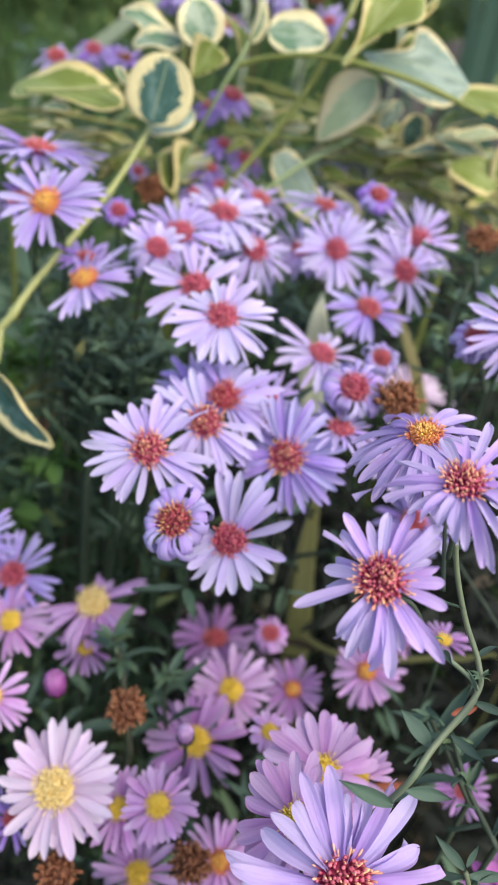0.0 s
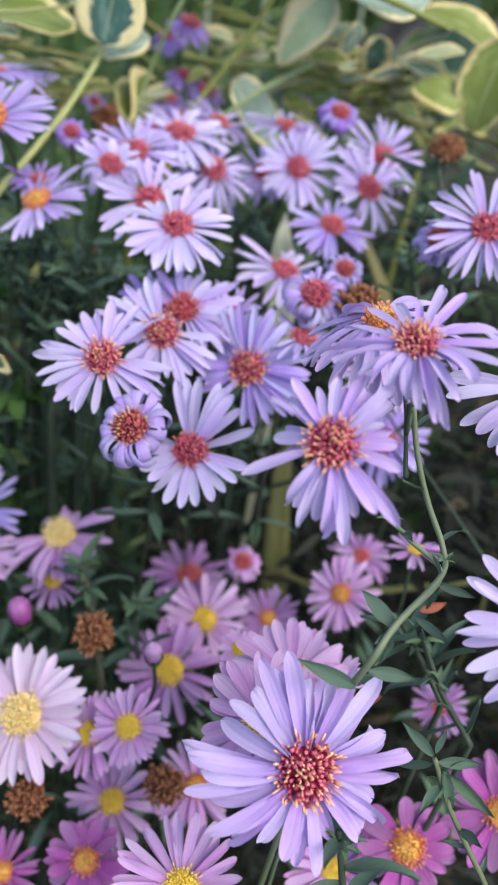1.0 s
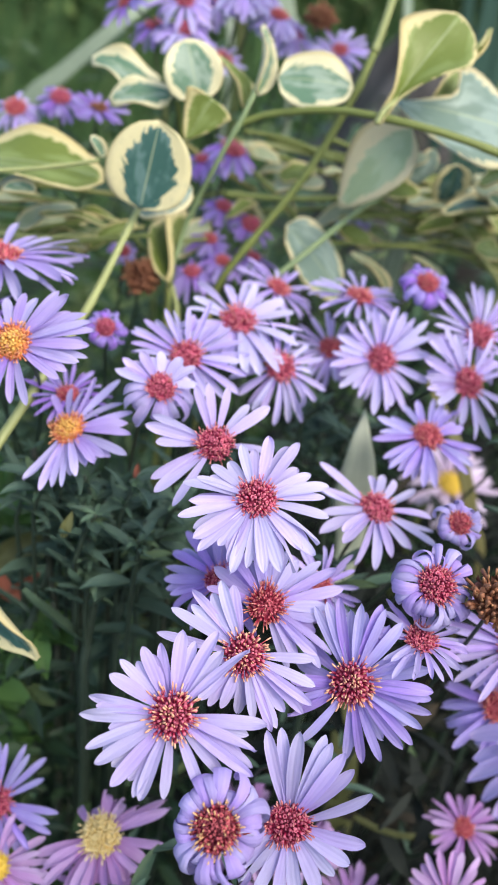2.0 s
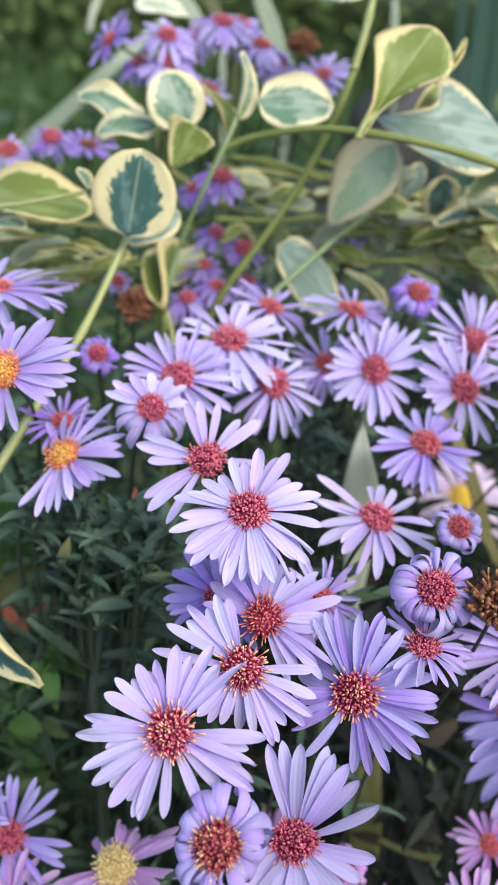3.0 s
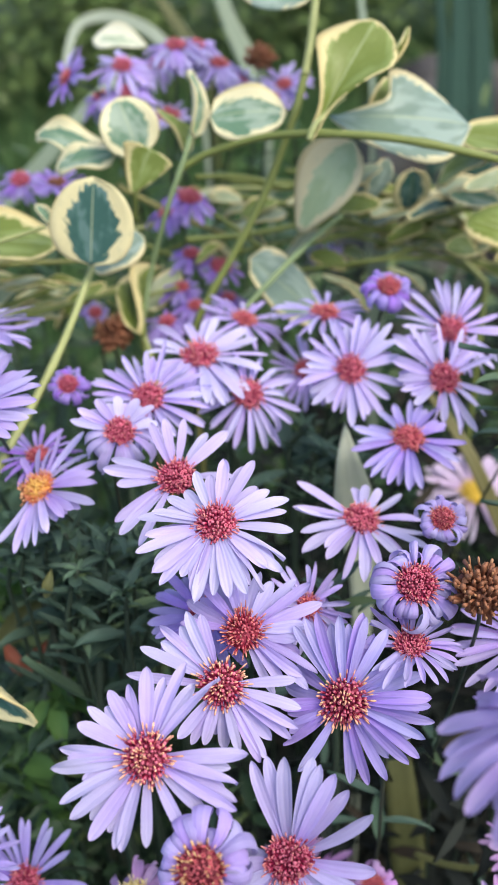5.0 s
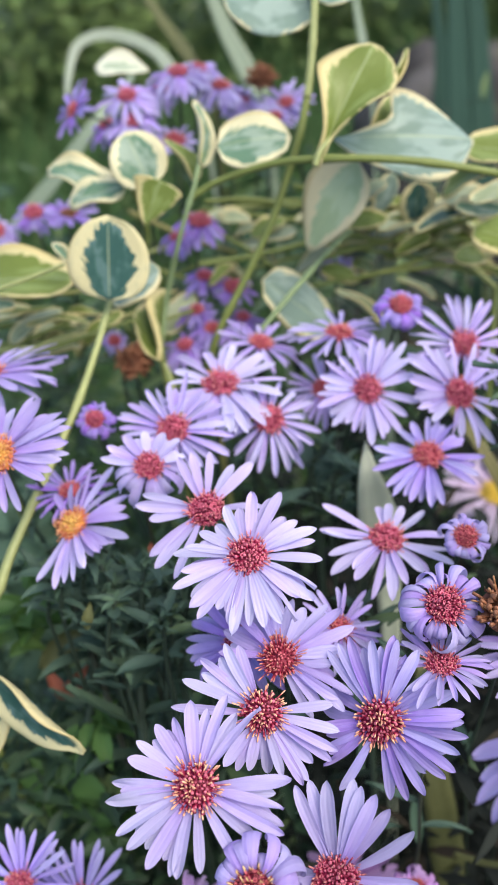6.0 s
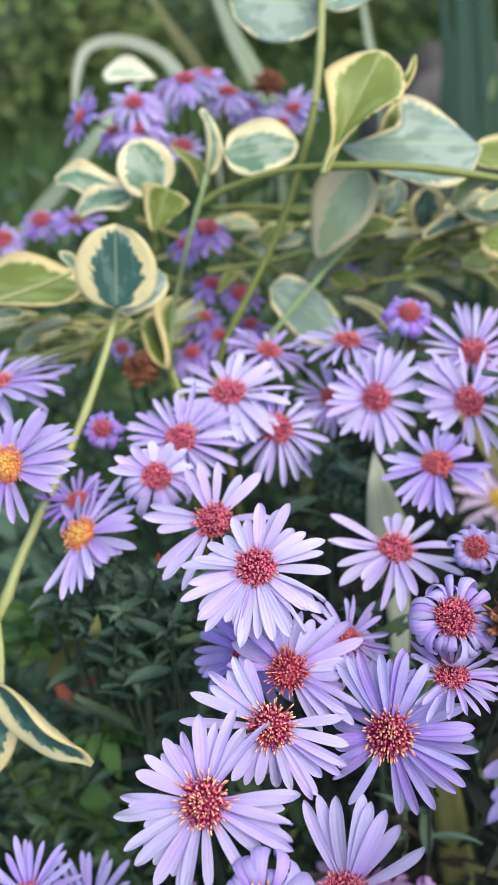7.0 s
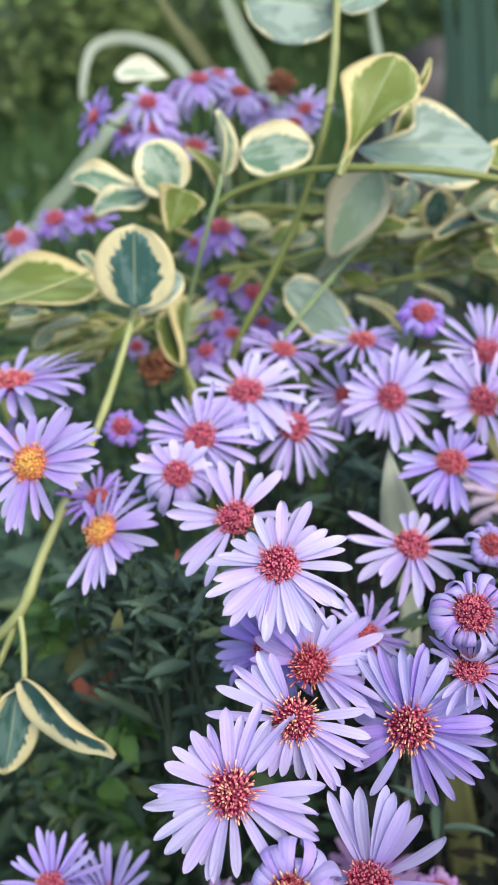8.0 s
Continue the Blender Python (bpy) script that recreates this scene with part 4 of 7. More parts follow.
aster((0.0868, 0.1904, 0.7813), (-0.1103, -0.5841, 0.8042), 0.0136, leaves=0, hue='pale', petals=26, label='pale lilac aster with a bright red disc', seed=234)
seed_head((0.0631, 0.1845, 0.7626), (-0.1305, -0.3841, 0.9140), 0.0044, leaves=0, seed=241)
seed_head((0.0878, 0.2405, 0.7801), (-0.1438, -0.2005, 0.9691), 0.0040, seed=248)
seed_head((-0.0042, 0.2919, 0.7593), (0.0582, -0.5620, 0.8251), 0.0044, seed=255)
aster((0.0463, 0.1051, 0.7847), (-0.1716, -0.5847, 0.7929), 0.0104, hue='orchid', dome=3, leaves=0, via=((0.0547, 0.1147, 0.7718), (0.059, 0.1126, 0.7663)), styles=HANG, disc=0.29, label='lilac aster with uneven drooping petals', width=0.17, rays=((3, 77, 0), (20, 76, -12), (40, 89, 0), (49, 100, 0), (71, 100, 0), (90, 89, 0), (123, 92, 0), (145, 91, 0), (170, 76, -29), (201, 108, 0), (236, 92, 0), (251, 102, 0), (271, 113, -10), (281, 117, -10), (303, 94, 0), (314, 118, -5), (343, 85, 0)), seed=262)
aster((0.0563, 0.1153, 0.7949), (-0.1890, -0.2107, 0.9591), 0.0109, hue='orchid', dome=3, tone='red', leaves=0, via=((0.0613, 0.1252, 0.7815), (0.0608, 0.1227, 0.7799)), styles=HANG, disc=0.25, label='lilac aster facing upward with drooping petals', width=0.17, rays=((9, 97, 0), (50, 101, 0), (65, 110, 0), (103, 84, 0), (130, 76, -4), (155, 86, 0), (187, 130, -8), (196, 98, 0), (222, 80, 0), (256, 86, 0), (276, 110, -9), (284, 110, -15), (320, 86, 0), (335, 100, 0), (352, 99, 0)), seed=269)
aster((0.0582, 0.1440, 0.7823), (-0.28, -0.06, 0.96), 0.0148, via=((0.0650, 0.1420, 0.7690), (0.0640, 0.1260, 0.7640)), leaves=0, styles=LOOSE, lift=-22, hue='orchid', tone='orange', petals=28, gap=0.0, disc=0.2, width=0.16, label='lilac aster with a golden disc behind a larger one', seed=276)
aster((0.0745, 0.1914, 0.7439), (-0.2015, -0.4146, 0.8918), 0.0130, via=((0.1139, 0.1463, 0.7023), (0.123, 0.1405, 0.6794), (0.133, 0.1805, -0.01)), leaves=0, hue='orchid', petals=23, label='lilac aster half hidden behind nearer blooms', seed=283)
aster((0.0798, 0.1960, 0.7193), (-0.25, -0.45, 0.86), 0.0125, leaves=0, hue='blue', tone='coral', petals=24, width=0.15, styles=LOOSE, lift=-10, label='violet-blue aster half hidden below another', seed=587)
aster((0.0777, 0.1226, 0.7854), (-0.2076, -0.5070, 0.8366), 0.0131, via=((0.089, 0.1315, 0.7622), (0.1051, 0.1269, 0.7252), (0.1151, 0.1669, -0.01)), leaves=0, hue='white', petals=20, label='pale lilac aster with long petals', width=0.16, seed=290)
aster((0.0793, 0.0945, 0.7653), (-0.2020, -0.6178, 0.7599), 0.0132, via=((0.0906, 0.0989, 0.7445), (0.1007, 0.0963, 0.7176), (0.1107, 0.1363, -0.01)), leaves=0, hue='white', petals=24, label='nearly white lilac aster with close-set petals', width=0.14, seed=297)
aster((0.0495, 0.0873, 0.7403), (0.1256, -0.7336, 0.6679), 0.0152, hue='orchid', dome=3, via=((0.0542, 0.0953, 0.7263), (0.0563, 0.1044, 0.7187)), leaves=0, disc=0.27, styles=LOOSE, label='large lilac aster with amber-tipped stamens', width=0.18, rays=((13, 96, 0), (26, 84, 0), (30, 76, -16), (53, 109, 0), (69, 108, 0), (85, 78, 0), (103, 105, 0), (118, 105, 0), (140, 92, 0), (174, 110, -12), (176, 105, 0), (194, 108, 0), (214, 100, 0), (229, 96, 0), (259, 76, 0), (271, 82, 0), (282, 91, 0), (315, 78, 0), (332, 100, 0), (342, 76, -5), (359, 87, 0)), seed=304)
aster((-0.0216, 0.1845, 0.6932), (-0.2000, -0.5994, 0.7751), 0.0131, leaves=0, hue='blue', petals=20, label='violet-blue aster near the pink ones', seed=311)
aster((-0.0303, 0.1814, 0.7068), (-0.0444, -0.6421, 0.7653), 0.0109, leaves=0, hue='blue', petals=20, label='violet-blue aster low in the foliage', seed=318)
aster((-0.0197, 0.1739, 0.6875), (-0.2114, -0.4542, 0.8654), 0.0105, hue='pink', tone='yellow', petals=22, width=0.155, group='pink asters', label='pink aster with a yellow disc, low in the leaves', seed=325)
aster((0.0004, 0.1783, 0.6931), (-0.1311, -0.3427, 0.9302), 0.0131, hue='pink', tone='straw', styles=LOOSE, disc=0.3, group='pink asters', label='dusky pink aster with a straw-yellow disc', width=0.17, rays=((22, 107, 0), (30, 106, 0), (64, 76, -29), (90, 76, -20), (135, 76, -35), (196, 95, 0), (211, 95, 0), (223, 119, -3), (248, 105, 0), (259, 107, 0), (282, 95, 0), (297, 96, 0), (321, 80, 0), (353, 96, 0)), seed=332)
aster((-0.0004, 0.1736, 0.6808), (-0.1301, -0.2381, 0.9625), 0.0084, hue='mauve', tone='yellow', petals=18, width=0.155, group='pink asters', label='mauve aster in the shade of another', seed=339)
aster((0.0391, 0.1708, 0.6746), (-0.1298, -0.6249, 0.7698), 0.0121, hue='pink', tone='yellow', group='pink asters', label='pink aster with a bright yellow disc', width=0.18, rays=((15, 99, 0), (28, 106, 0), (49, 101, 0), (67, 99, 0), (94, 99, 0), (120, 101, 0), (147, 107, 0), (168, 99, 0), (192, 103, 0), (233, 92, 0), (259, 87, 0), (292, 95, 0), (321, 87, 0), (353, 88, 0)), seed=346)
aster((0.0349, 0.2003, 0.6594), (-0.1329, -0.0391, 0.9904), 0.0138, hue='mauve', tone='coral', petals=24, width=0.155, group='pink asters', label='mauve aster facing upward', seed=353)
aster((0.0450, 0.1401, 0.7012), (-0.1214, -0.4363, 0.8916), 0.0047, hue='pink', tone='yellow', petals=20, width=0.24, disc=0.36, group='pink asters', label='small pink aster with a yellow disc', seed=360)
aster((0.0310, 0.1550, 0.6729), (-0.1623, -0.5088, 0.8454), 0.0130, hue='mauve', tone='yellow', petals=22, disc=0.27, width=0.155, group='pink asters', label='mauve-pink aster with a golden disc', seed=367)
bud((0.0267, 0.1362, 0.7017), (-0.0621, -0.1294, 0.9896), 0.0029, hue='pink', label='pink aster bud about to open', seed=374)
aster((0.0008, 0.1293, 0.6877), (-0.1592, -0.5741, 0.8032), 0.0145, hue='palepink', tone='straw', disc=0.3, group='pink asters', label='large pale pink aster with a straw disc', fill=1.0, width=0.175, rays=((7, 89, 0), (16, 98, 0), (25, 100, 0), (36, 100, 0), (48, 98, 0), (67, 95, 0), (77, 100, 0), (94, 102, 0), (103, 102, 0), (125, 101, 0), (141, 96, 0), (159, 90, 0), (178, 92, 0), (198, 90, 0), (229, 96, 0), (259, 103, 0), (271, 99, 0), (283, 95, 0), (294, 103, 0), (321, 102, 0), (342, 100, 0), (354, 88, 0)), seed=381)
aster((0.0230, 0.1271, 0.6891), (-0.1136, -0.5468, 0.8295), 0.0087, hue='pink', tone='yellow', petals=28, disc=0.3, width=0.155, group='pink asters', label='rosy pink aster with a full yellow disc', seed=388)
aster((0.0149, 0.1294, 0.6821), (-0.1214, -0.4363, 0.8916), 0.0095, hue='pink', tone='yellow', petals=24, width=0.155, group='pink asters', label='pink aster behind a rosy one', seed=395)
seed_head((0.0130, 0.1454, 0.6955), (-0.0244, -0.5078, 0.8611), 0.0041, seed=402)
seed_head((0.0034, 0.1192, 0.6723), (-0.1165, -0.5096, 0.8525), 0.0040, seed=409)
seed_head((0.0320, 0.1223, 0.6758), (-0.1165, -0.5096, 0.8525), 0.0042, seed=416)
aster((0.0390, 0.1278, 0.6675), (-0.0326, -0.4350, 0.8998), 0.0106, hue='pink', tone='orange', petals=20, width=0.155, group='pink asters', label='pink aster with an orange disc', seed=423)
aster((0.0170, 0.1100, 0.6659), (-0.1103, -0.5841, 0.8042), 0.0092, hue='magenta', tone='orange', petals=16, width=0.3, disc=0.3, group='pink asters', label='magenta-pink aster with an orange disc', seed=430)
aster((0.0355, 0.0920, 0.6946), (-0.0244, -0.5078, 0.8611), 0.0120, hue='pink', tone='yellow', petals=26, width=0.155, group='pink asters', label='pink aster with many narrow petals', seed=437)
aster((0.0457, 0.1043, 0.7274), (-0.1488, -0.6367, 0.7566), 0.0112, hue='pink', tone='yellow', petals=26, width=0.22, group='pink asters', label='pink aster with a yellow disc under a lilac one', lift=-4, seed=444)
aster((0.0525, 0.1199, 0.7189), (-0.0116, -0.5945, 0.8040), 0.0117, hue='pink', tone='yellow', petals=28, width=0.22, group='pink asters', label='pink aster crowded against another', lift=-4, seed=451)
aster((0.0603, 0.1218, 0.7157), (0.1536, -0.5000, 0.8523), 0.0080, hue='pink', tone='yellow', petals=24, width=0.155, group='pink asters', label='pink aster turned aside', seed=458)
aster((0.0723, 0.1701, 0.6892), (-0.3784, -0.6298, 0.6784), 0.0100, hue='pink', tone='orange', petals=22, width=0.155, group='pink asters', label='dusky pink aster with an orange disc', seed=465)
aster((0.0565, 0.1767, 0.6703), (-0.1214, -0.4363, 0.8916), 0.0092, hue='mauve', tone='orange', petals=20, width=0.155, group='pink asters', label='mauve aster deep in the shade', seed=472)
half_open((0.0478, 0.1833, 0.6843), (-0.1214, -0.4363, 0.8916), 0.0052, hue='pink', tone='coral', group='pink asters', label='small half-open pink aster with a coral disc', seed=479)
aster((0.0803, 0.1063, 0.6865), (-0.1136, -0.5468, 0.8295), 0.0103, hue='magenta', tone='orange', petals=18, width=0.28, disc=0.34, group='pink asters', label='magenta aster with a large orange disc', seed=486)
aster((0.0979, 0.1104, 0.6943), (-0.2948, -0.5728, 0.7648), 0.0120, hue='magenta', tone='orange', petals=20, width=0.26, group='pink asters', label='magenta aster with broad petals', seed=493)
aster((-0.0007, 0.1111, 0.6566), (-0.1165, -0.5096, 0.8525), 0.0088, hue='magenta', tone='orange', petals=20, width=0.155, group='pink asters', label='magenta aster low at the edge of the bed', seed=500)
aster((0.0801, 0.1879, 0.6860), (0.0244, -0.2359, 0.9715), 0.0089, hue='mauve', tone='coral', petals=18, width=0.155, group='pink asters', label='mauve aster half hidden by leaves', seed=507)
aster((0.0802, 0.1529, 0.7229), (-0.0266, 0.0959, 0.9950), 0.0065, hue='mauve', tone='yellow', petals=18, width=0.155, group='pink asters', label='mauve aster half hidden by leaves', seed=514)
bud((-0.0040, 0.1514, 0.6932), (-0.0621, -0.1294, 0.9896), 0.0042, hue='magenta', label='closed magenta aster bud', seed=521)
aster((0.0983, 0.3000, 0.6932), (-0.0089, -0.3162, 0.9487), 0.0165, hue='palepink', tone='yellow', petals=20, width=0.155, group='pink asters', label='pale pink aster standing low behind the lilac cluster', seed=535)
aster((-0.0175, 0.1466, 0.6929), (0.0815, -0.5841, 0.8076), 0.0093, hue='pink', tone='yellow', petals=22, width=0.155, group='pink asters', label='pink aster with slim petals', seed=542)
aster((-0.0093, 0.1304, 0.6717), (-0.1238, -0.4538, 0.8825), 0.0075, hue='purple', tone='coral', petals=18, label='violet aster under a pale pink one', seed=549)
aster((0.0210, 0.1257, 0.6622), (-0.1214, -0.4363, 0.8916), 0.0112, hue='pink', tone='yellow', petals=22, width=0.155, group='pink asters', label='pink aster drooping below others', styles=LOOSE, seed=556)
aster((0.0675, 0.1062, 0.6762), (-0.1165, -0.5096, 0.8525), 0.0101, hue='pink', tone='yellow', petals=22, width=0.155, group='pink asters', label='pink aster beneath the large violet one', seed=563)
aster((0.0946, 0.1426, 0.6837), (-0.2943, -0.5220, 0.8006), 0.0072, hue='mauve', tone='coral', petals=18, width=0.155, group='pink asters', label='mauve aster behind dark leaves', seed=570)
aster((0.0007, 0.3577, 0.8126), (0.0670, -0.4915, 0.8683), 0.0104, hue='lilac', width=0.18, petals=20, styles=LOOSE, lift=-20, uneven=0.3, label='far lilac aster with a red disc', leaves=1, seed=577)
aster((0.0015, 0.3534, 0.8062), (0.0748, -0.4234, 0.9029), 0.0101, hue='lilac', width=0.18, petals=19, styles=LOOSE, lift=-20, uneven=0.3, label='far lilac aster below another', leaves=1, seed=584)
aster((-0.0154, 0.3563, 0.8108), (-0.7170, -0.3723, 0.5893), 0.0089, hue='purple', tone='coral', width=0.18, petals=19, label='far violet aster turned away', leaves=1, seed=591)
aster((0.0165, 0.3616, 0.8164), (0.0872, -0.2985, 0.9504), 0.0104, hue='lilac', width=0.18, petals=19, styles=LOOSE, lift=-18, label='far lilac aster with hanging petals', leaves=1, seed=598)
aster((0.0222, 0.3750, 0.8141), (0.1654, -0.2463, 0.9550), 0.0097, hue='lilac', width=0.18, petals=19, styles=LOOSE, lift=-18, label='far lilac aster among others', leaves=1, seed=605)
aster((0.0285, 0.3717, 0.8090), (0.1660, -0.1950, 0.9666), 0.0108, hue='lilac', tone='coral', width=0.18, petals=20, styles=LOOSE, lift=-18, label='far lilac aster with fading disc', leaves=1, seed=612)
seed_head((0.0414, 0.3723, 0.8094), (0.0670, -0.4915, 0.8683), 0.0041, seed=619)
aster((0.0480, 0.3676, 0.8024), (-0.1748, -0.3958, 0.9016), 0.0094, hue='lilac', tone='coral', width=0.18, petals=18, label='far lilac aster with coral disc', leaves=1, seed=626)
aster((0.0126, 0.3579, 0.7979), (0.0872, -0.2985, 0.9504), 0.0077, hue='pale', tone='coral', width=0.18, petals=18, label='far lilac aster with a broad coral disc', leaves=1, disc=0.4, seed=633)
aster((0.0347, 0.3743, 0.8037), (0.1622, -0.3623, 0.9178), 0.0094, hue='lilac', width=0.16, petals=19, styles=LOOSE, lift=-12, label='far lilac aster crowded by its neighbours', leaves=1, seed=640)
aster((0.0092, 0.3851, 0.8078), (-0.0941, -0.4076, 0.9083), 0.0098, hue='lilac', width=0.16, petals=19, styles=LOOSE, lift=-20, uneven=0.3, label='far lilac aster behind a nearer one', leaves=1, seed=647)
aster((0.0441, 0.3624, 0.8002), (0.1622, -0.3623, 0.9178), 0.0078, hue='pale', tone='coral', width=0.16, petals=18, label='far pale lilac aster with a coral disc', leaves=1, seed=654)
aster((-0.0084, 0.3723, 0.8018), (-0.1414, -0.2776, 0.9502), 0.0087, hue='purple', width=0.16, petals=18, styles=LOOSE, lift=-20, uneven=0.3, label='far violet aster low in its group', leaves=1, seed=661)
aster((0.0136, 0.3160, 0.7610), (0.0183, -0.2378, 0.9711), 0.0076, hue='purple', tone='coral', width=0.16, petals=17, styles=LOOSE, lift=-20, uneven=0.3, label='violet aster between vine stems', leaves=1, seed=668)
aster((0.0265, 0.3178, 0.7561), (0.1654, -0.2463, 0.9550), 0.0074, hue='purple', width=0.16, petals=17, styles=LOOSE, lift=-20, uneven=0.3, label='violet aster shaded by a vine leaf', leaves=1, seed=675)
aster((-0.0323, 0.3471, 0.7850), (0.0748, -0.4234, 0.9029), 0.0083, hue='purple', width=0.18, petals=18, styles=LOOSE, lift=-20, uneven=0.3, label='far purple aster with a crimson disc', leaves=1, disc=0.32, seed=682)
aster((-0.0210, 0.3423, 0.7846), (0.1660, -0.1054, 0.9805), 0.0086, hue='purple', tone='brown', width=0.18, petals=18, label='far purple aster with a browning disc', leaves=1, seed=689)
aster((-0.0448, 0.3456, 0.7811), (-0.0103, -0.4169, 0.9089), 0.0087, hue='lilac', tone='coral', width=0.18, petals=18, styles=LOOSE, lift=-20, uneven=0.3, label='far lilac aster with a coral disc', leaves=1, disc=0.34, seed=696)
aster((0.0176, 0.3292, 0.7821), (0.1654, -0.2463, 0.9550), 0.0090, hue='purple', width=0.18, petals=17, styles=LOOSE, lift=-20, label='violet aster seen through the vine stems', leaves=1, disc=0.34, seed=703)
aster((0.0099, 0.3417, 0.7739), (-0.1118, -0.1754, 0.9781), 0.0085, hue='purple', width=0.18, petals=17, styles=LOOSE, lift=-20, uneven=0.3, label='violet aster behind vine stems', leaves=1, seed=710)
aster((0.0168, 0.3270, 0.7664), (0.0872, -0.2985, 0.9504), 0.0085, hue='purple', width=0.18, petals=17, styles=LOOSE, lift=-20, uneven=0.3, label='violet aster in the shade of the vine', leaves=1, seed=717)
aster((0.0250, 0.3228, 0.7635), (0.2408, -0.3634, 0.9000), 0.0077, hue='purple', width=0.18, petals=17, styles=LOOSE, lift=-20, uneven=0.3, label='violet aster under the vine', leaves=1, disc=0.36, seed=724)
aster((0.0175, 0.3075, 0.7589), (0.0921, -0.2427, 0.9657), 0.0079, hue='purple', tone='coral', width=0.18, petals=17, styles=LOOSE, lift=-20, uneven=0.3, label='violet aster in the shade', leaves=1, seed=731)
aster((0.0094, 0.3052, 0.7558), (-0.0670, -0.2861, 0.9559), 0.0085, hue='purple', width=0.18, petals=17, styles=LOOSE, lift=-20, uneven=0.3, label='violet aster low behind the cluster', leaves=1, seed=738)
aster((0.0571, 0.3334, 0.7605), (0.0872, -0.2985, 0.9504), 0.0069, hue='lilac', width=0.23, petals=14, label='small lilac aster behind the vine', leaves=1, seed=745)
half_open((-0.0093, 0.3025, 0.7612), (0.0670, -0.4915, 0.8683), 0.0040, hue='lilac', tone='coral', label='small half-open lilac aster', leaves=1, seed=752)
half_open((-0.0083, 0.2480, 0.7699), (0.0534, -0.5976, 0.8000), 0.0047, hue='purple', label='half-closed purple aster by the vine stem', seed=759)

# ---- the vines ----
runner = vine("periwinkle runner with long bare yellow-green stem")
vine_stem(runner, [(-0.0445, 0.2183, 0.7356), (-0.0320, 0.2169, 0.7476), (-0.0262, 0.2239, 0.7561), (-0.0210, 0.2361, 0.7615), (-0.0138, 0.2534, 0.7690), (-0.0092, 0.2695, 0.7748), (-0.0049, 0.2819, 0.7823)], 0.00117, 0.00081, VINE)
vine_stem(runner, [(-0.0320, 0.2169, 0.7476), (-0.0314, 0.2119, 0.7437), (-0.0315, 0.2063, 0.7391)], 0.00066, 0.00058, VINE)
vine_stem(runner, [(-0.0443, 0.2134, 0.7285), (-0.0371, 0.2157, 0.7389), (-0.0320, 0.2169, 0.7476)], 0.00077, 0.00069, VINE)
vine_stem(runner, [(-0.0490, 0.2783, -0.0100), (-0.0467, 0.2483, 0.4414), (-0.0445, 0.2183, 0.7356)], 0.00120, 0.00090, VINE_OLIVE)
vine_leaf(runner, (-0.0040, 0.2754, 0.7852), (-0.0010, 0.2797, 0.8039), (0.0430, -0.6683, 0.7427), 0.0197, "teal", 1, label='round variegated leaf, teal heart and cream margin', fold=0.12, bend=-10)
vine_leaf(runner, (-0.0062, 0.2875, 0.7800), (0.0075, 0.2911, 0.7850), (0.2393, -0.3038, 0.9222), 0.0156, "grey", 2, label='grey-green variegated leaf behind another')
vine_leaf(runner, (-0.0316, 0.2066, 0.7396), (-0.0139, 0.1915, 0.7310), (-0.62, -0.70, 0.10), 0.0165, "teal", 3, label='folded variegated leaf hanging by its stalk', fold=0.6, bend=8, outline=drop_shape)
vine_leaf(runner, (-0.0344, 0.2085, 0.7353), (-0.0405, 0.2005, 0.7183), (0.5309, -0.6893, 0.4929), 0.0125, "teal", 4, label='yellow-green variegated leaf hanging down', fold=0.5)
runner = vine("periwinkle runner with broad yellow-edged leaves")
vine_stem(runner, [(-0.0410, 0.2811, 0.7873), (-0.0281, 0.2815, 0.7895), (-0.0141, 0.2826, 0.7925)], 0.00059, 0.00049, VINE)
vine_stem(runner, [(-0.0491, 0.2982, 0.7647), (-0.0366, 0.2988, 0.7652), (-0.0142, 0.3027, 0.7705)], 0.00066, 0.00055, VINE_OLIVE)
vine_stem(runner, [(-0.0361, 0.2913, 0.7632), (-0.0295, 0.2935, 0.7662), (-0.0142, 0.2933, 0.7709)], 0.00075, 0.00043, VINE)
vine_stem(runner, [(-0.0452, 0.2992, 0.7642), (-0.0283, 0.2957, 0.7658), (-0.0162, 0.3003, 0.7652)], 0.00079, 0.00055, VINE)
vine_stem(runner, [(-0.0542, 0.3142, 0.7522), (-0.0345, 0.3123, 0.7560), (-0.0201, 0.3182, 0.7572)], 0.00090, 0.00060, VINE_OLIVE)
vine_stem(runner, [(-0.0630, 0.3114, 0.7671), (-0.0396, 0.3074, 0.7676), (-0.0224, 0.3120, 0.7669)], 0.00090, 0.00057, VINE_OLIVE)
vine_stem(runner, [(-0.0439, 0.3156, 0.7535), (-0.0216, 0.3151, 0.7594), (-0.0051, 0.3208, 0.7603)], 0.00072, 0.00060, VINE)
vine_stem(runner, [(-0.0432, 0.2952, 0.7623), (-0.0201, 0.2938, 0.7668), (-0.0027, 0.2997, 0.7680)], 0.00076, 0.00055, VINE_OLIVE)
vine_stem(runner, [(-0.0542, 0.3213, 0.7684), (-0.0303, 0.3182, 0.7704), (-0.0128, 0.3220, 0.7685)], 0.00070, 0.00059, VINE_OLIVE)
vine_stem(runner, [(-0.0485, 0.3258, 0.7527), (-0.0342, 0.3228, 0.7550), (-0.0245, 0.3263, 0.7529)], 0.00080, 0.00062, VINE_OLIVE)
vine_stem(runner, [(-0.0711, 0.3052, 0.7673), (-0.0469, 0.3052, 0.7739), (-0.0298, 0.3108, 0.7746)], 0.00056, 0.00056, VINE)
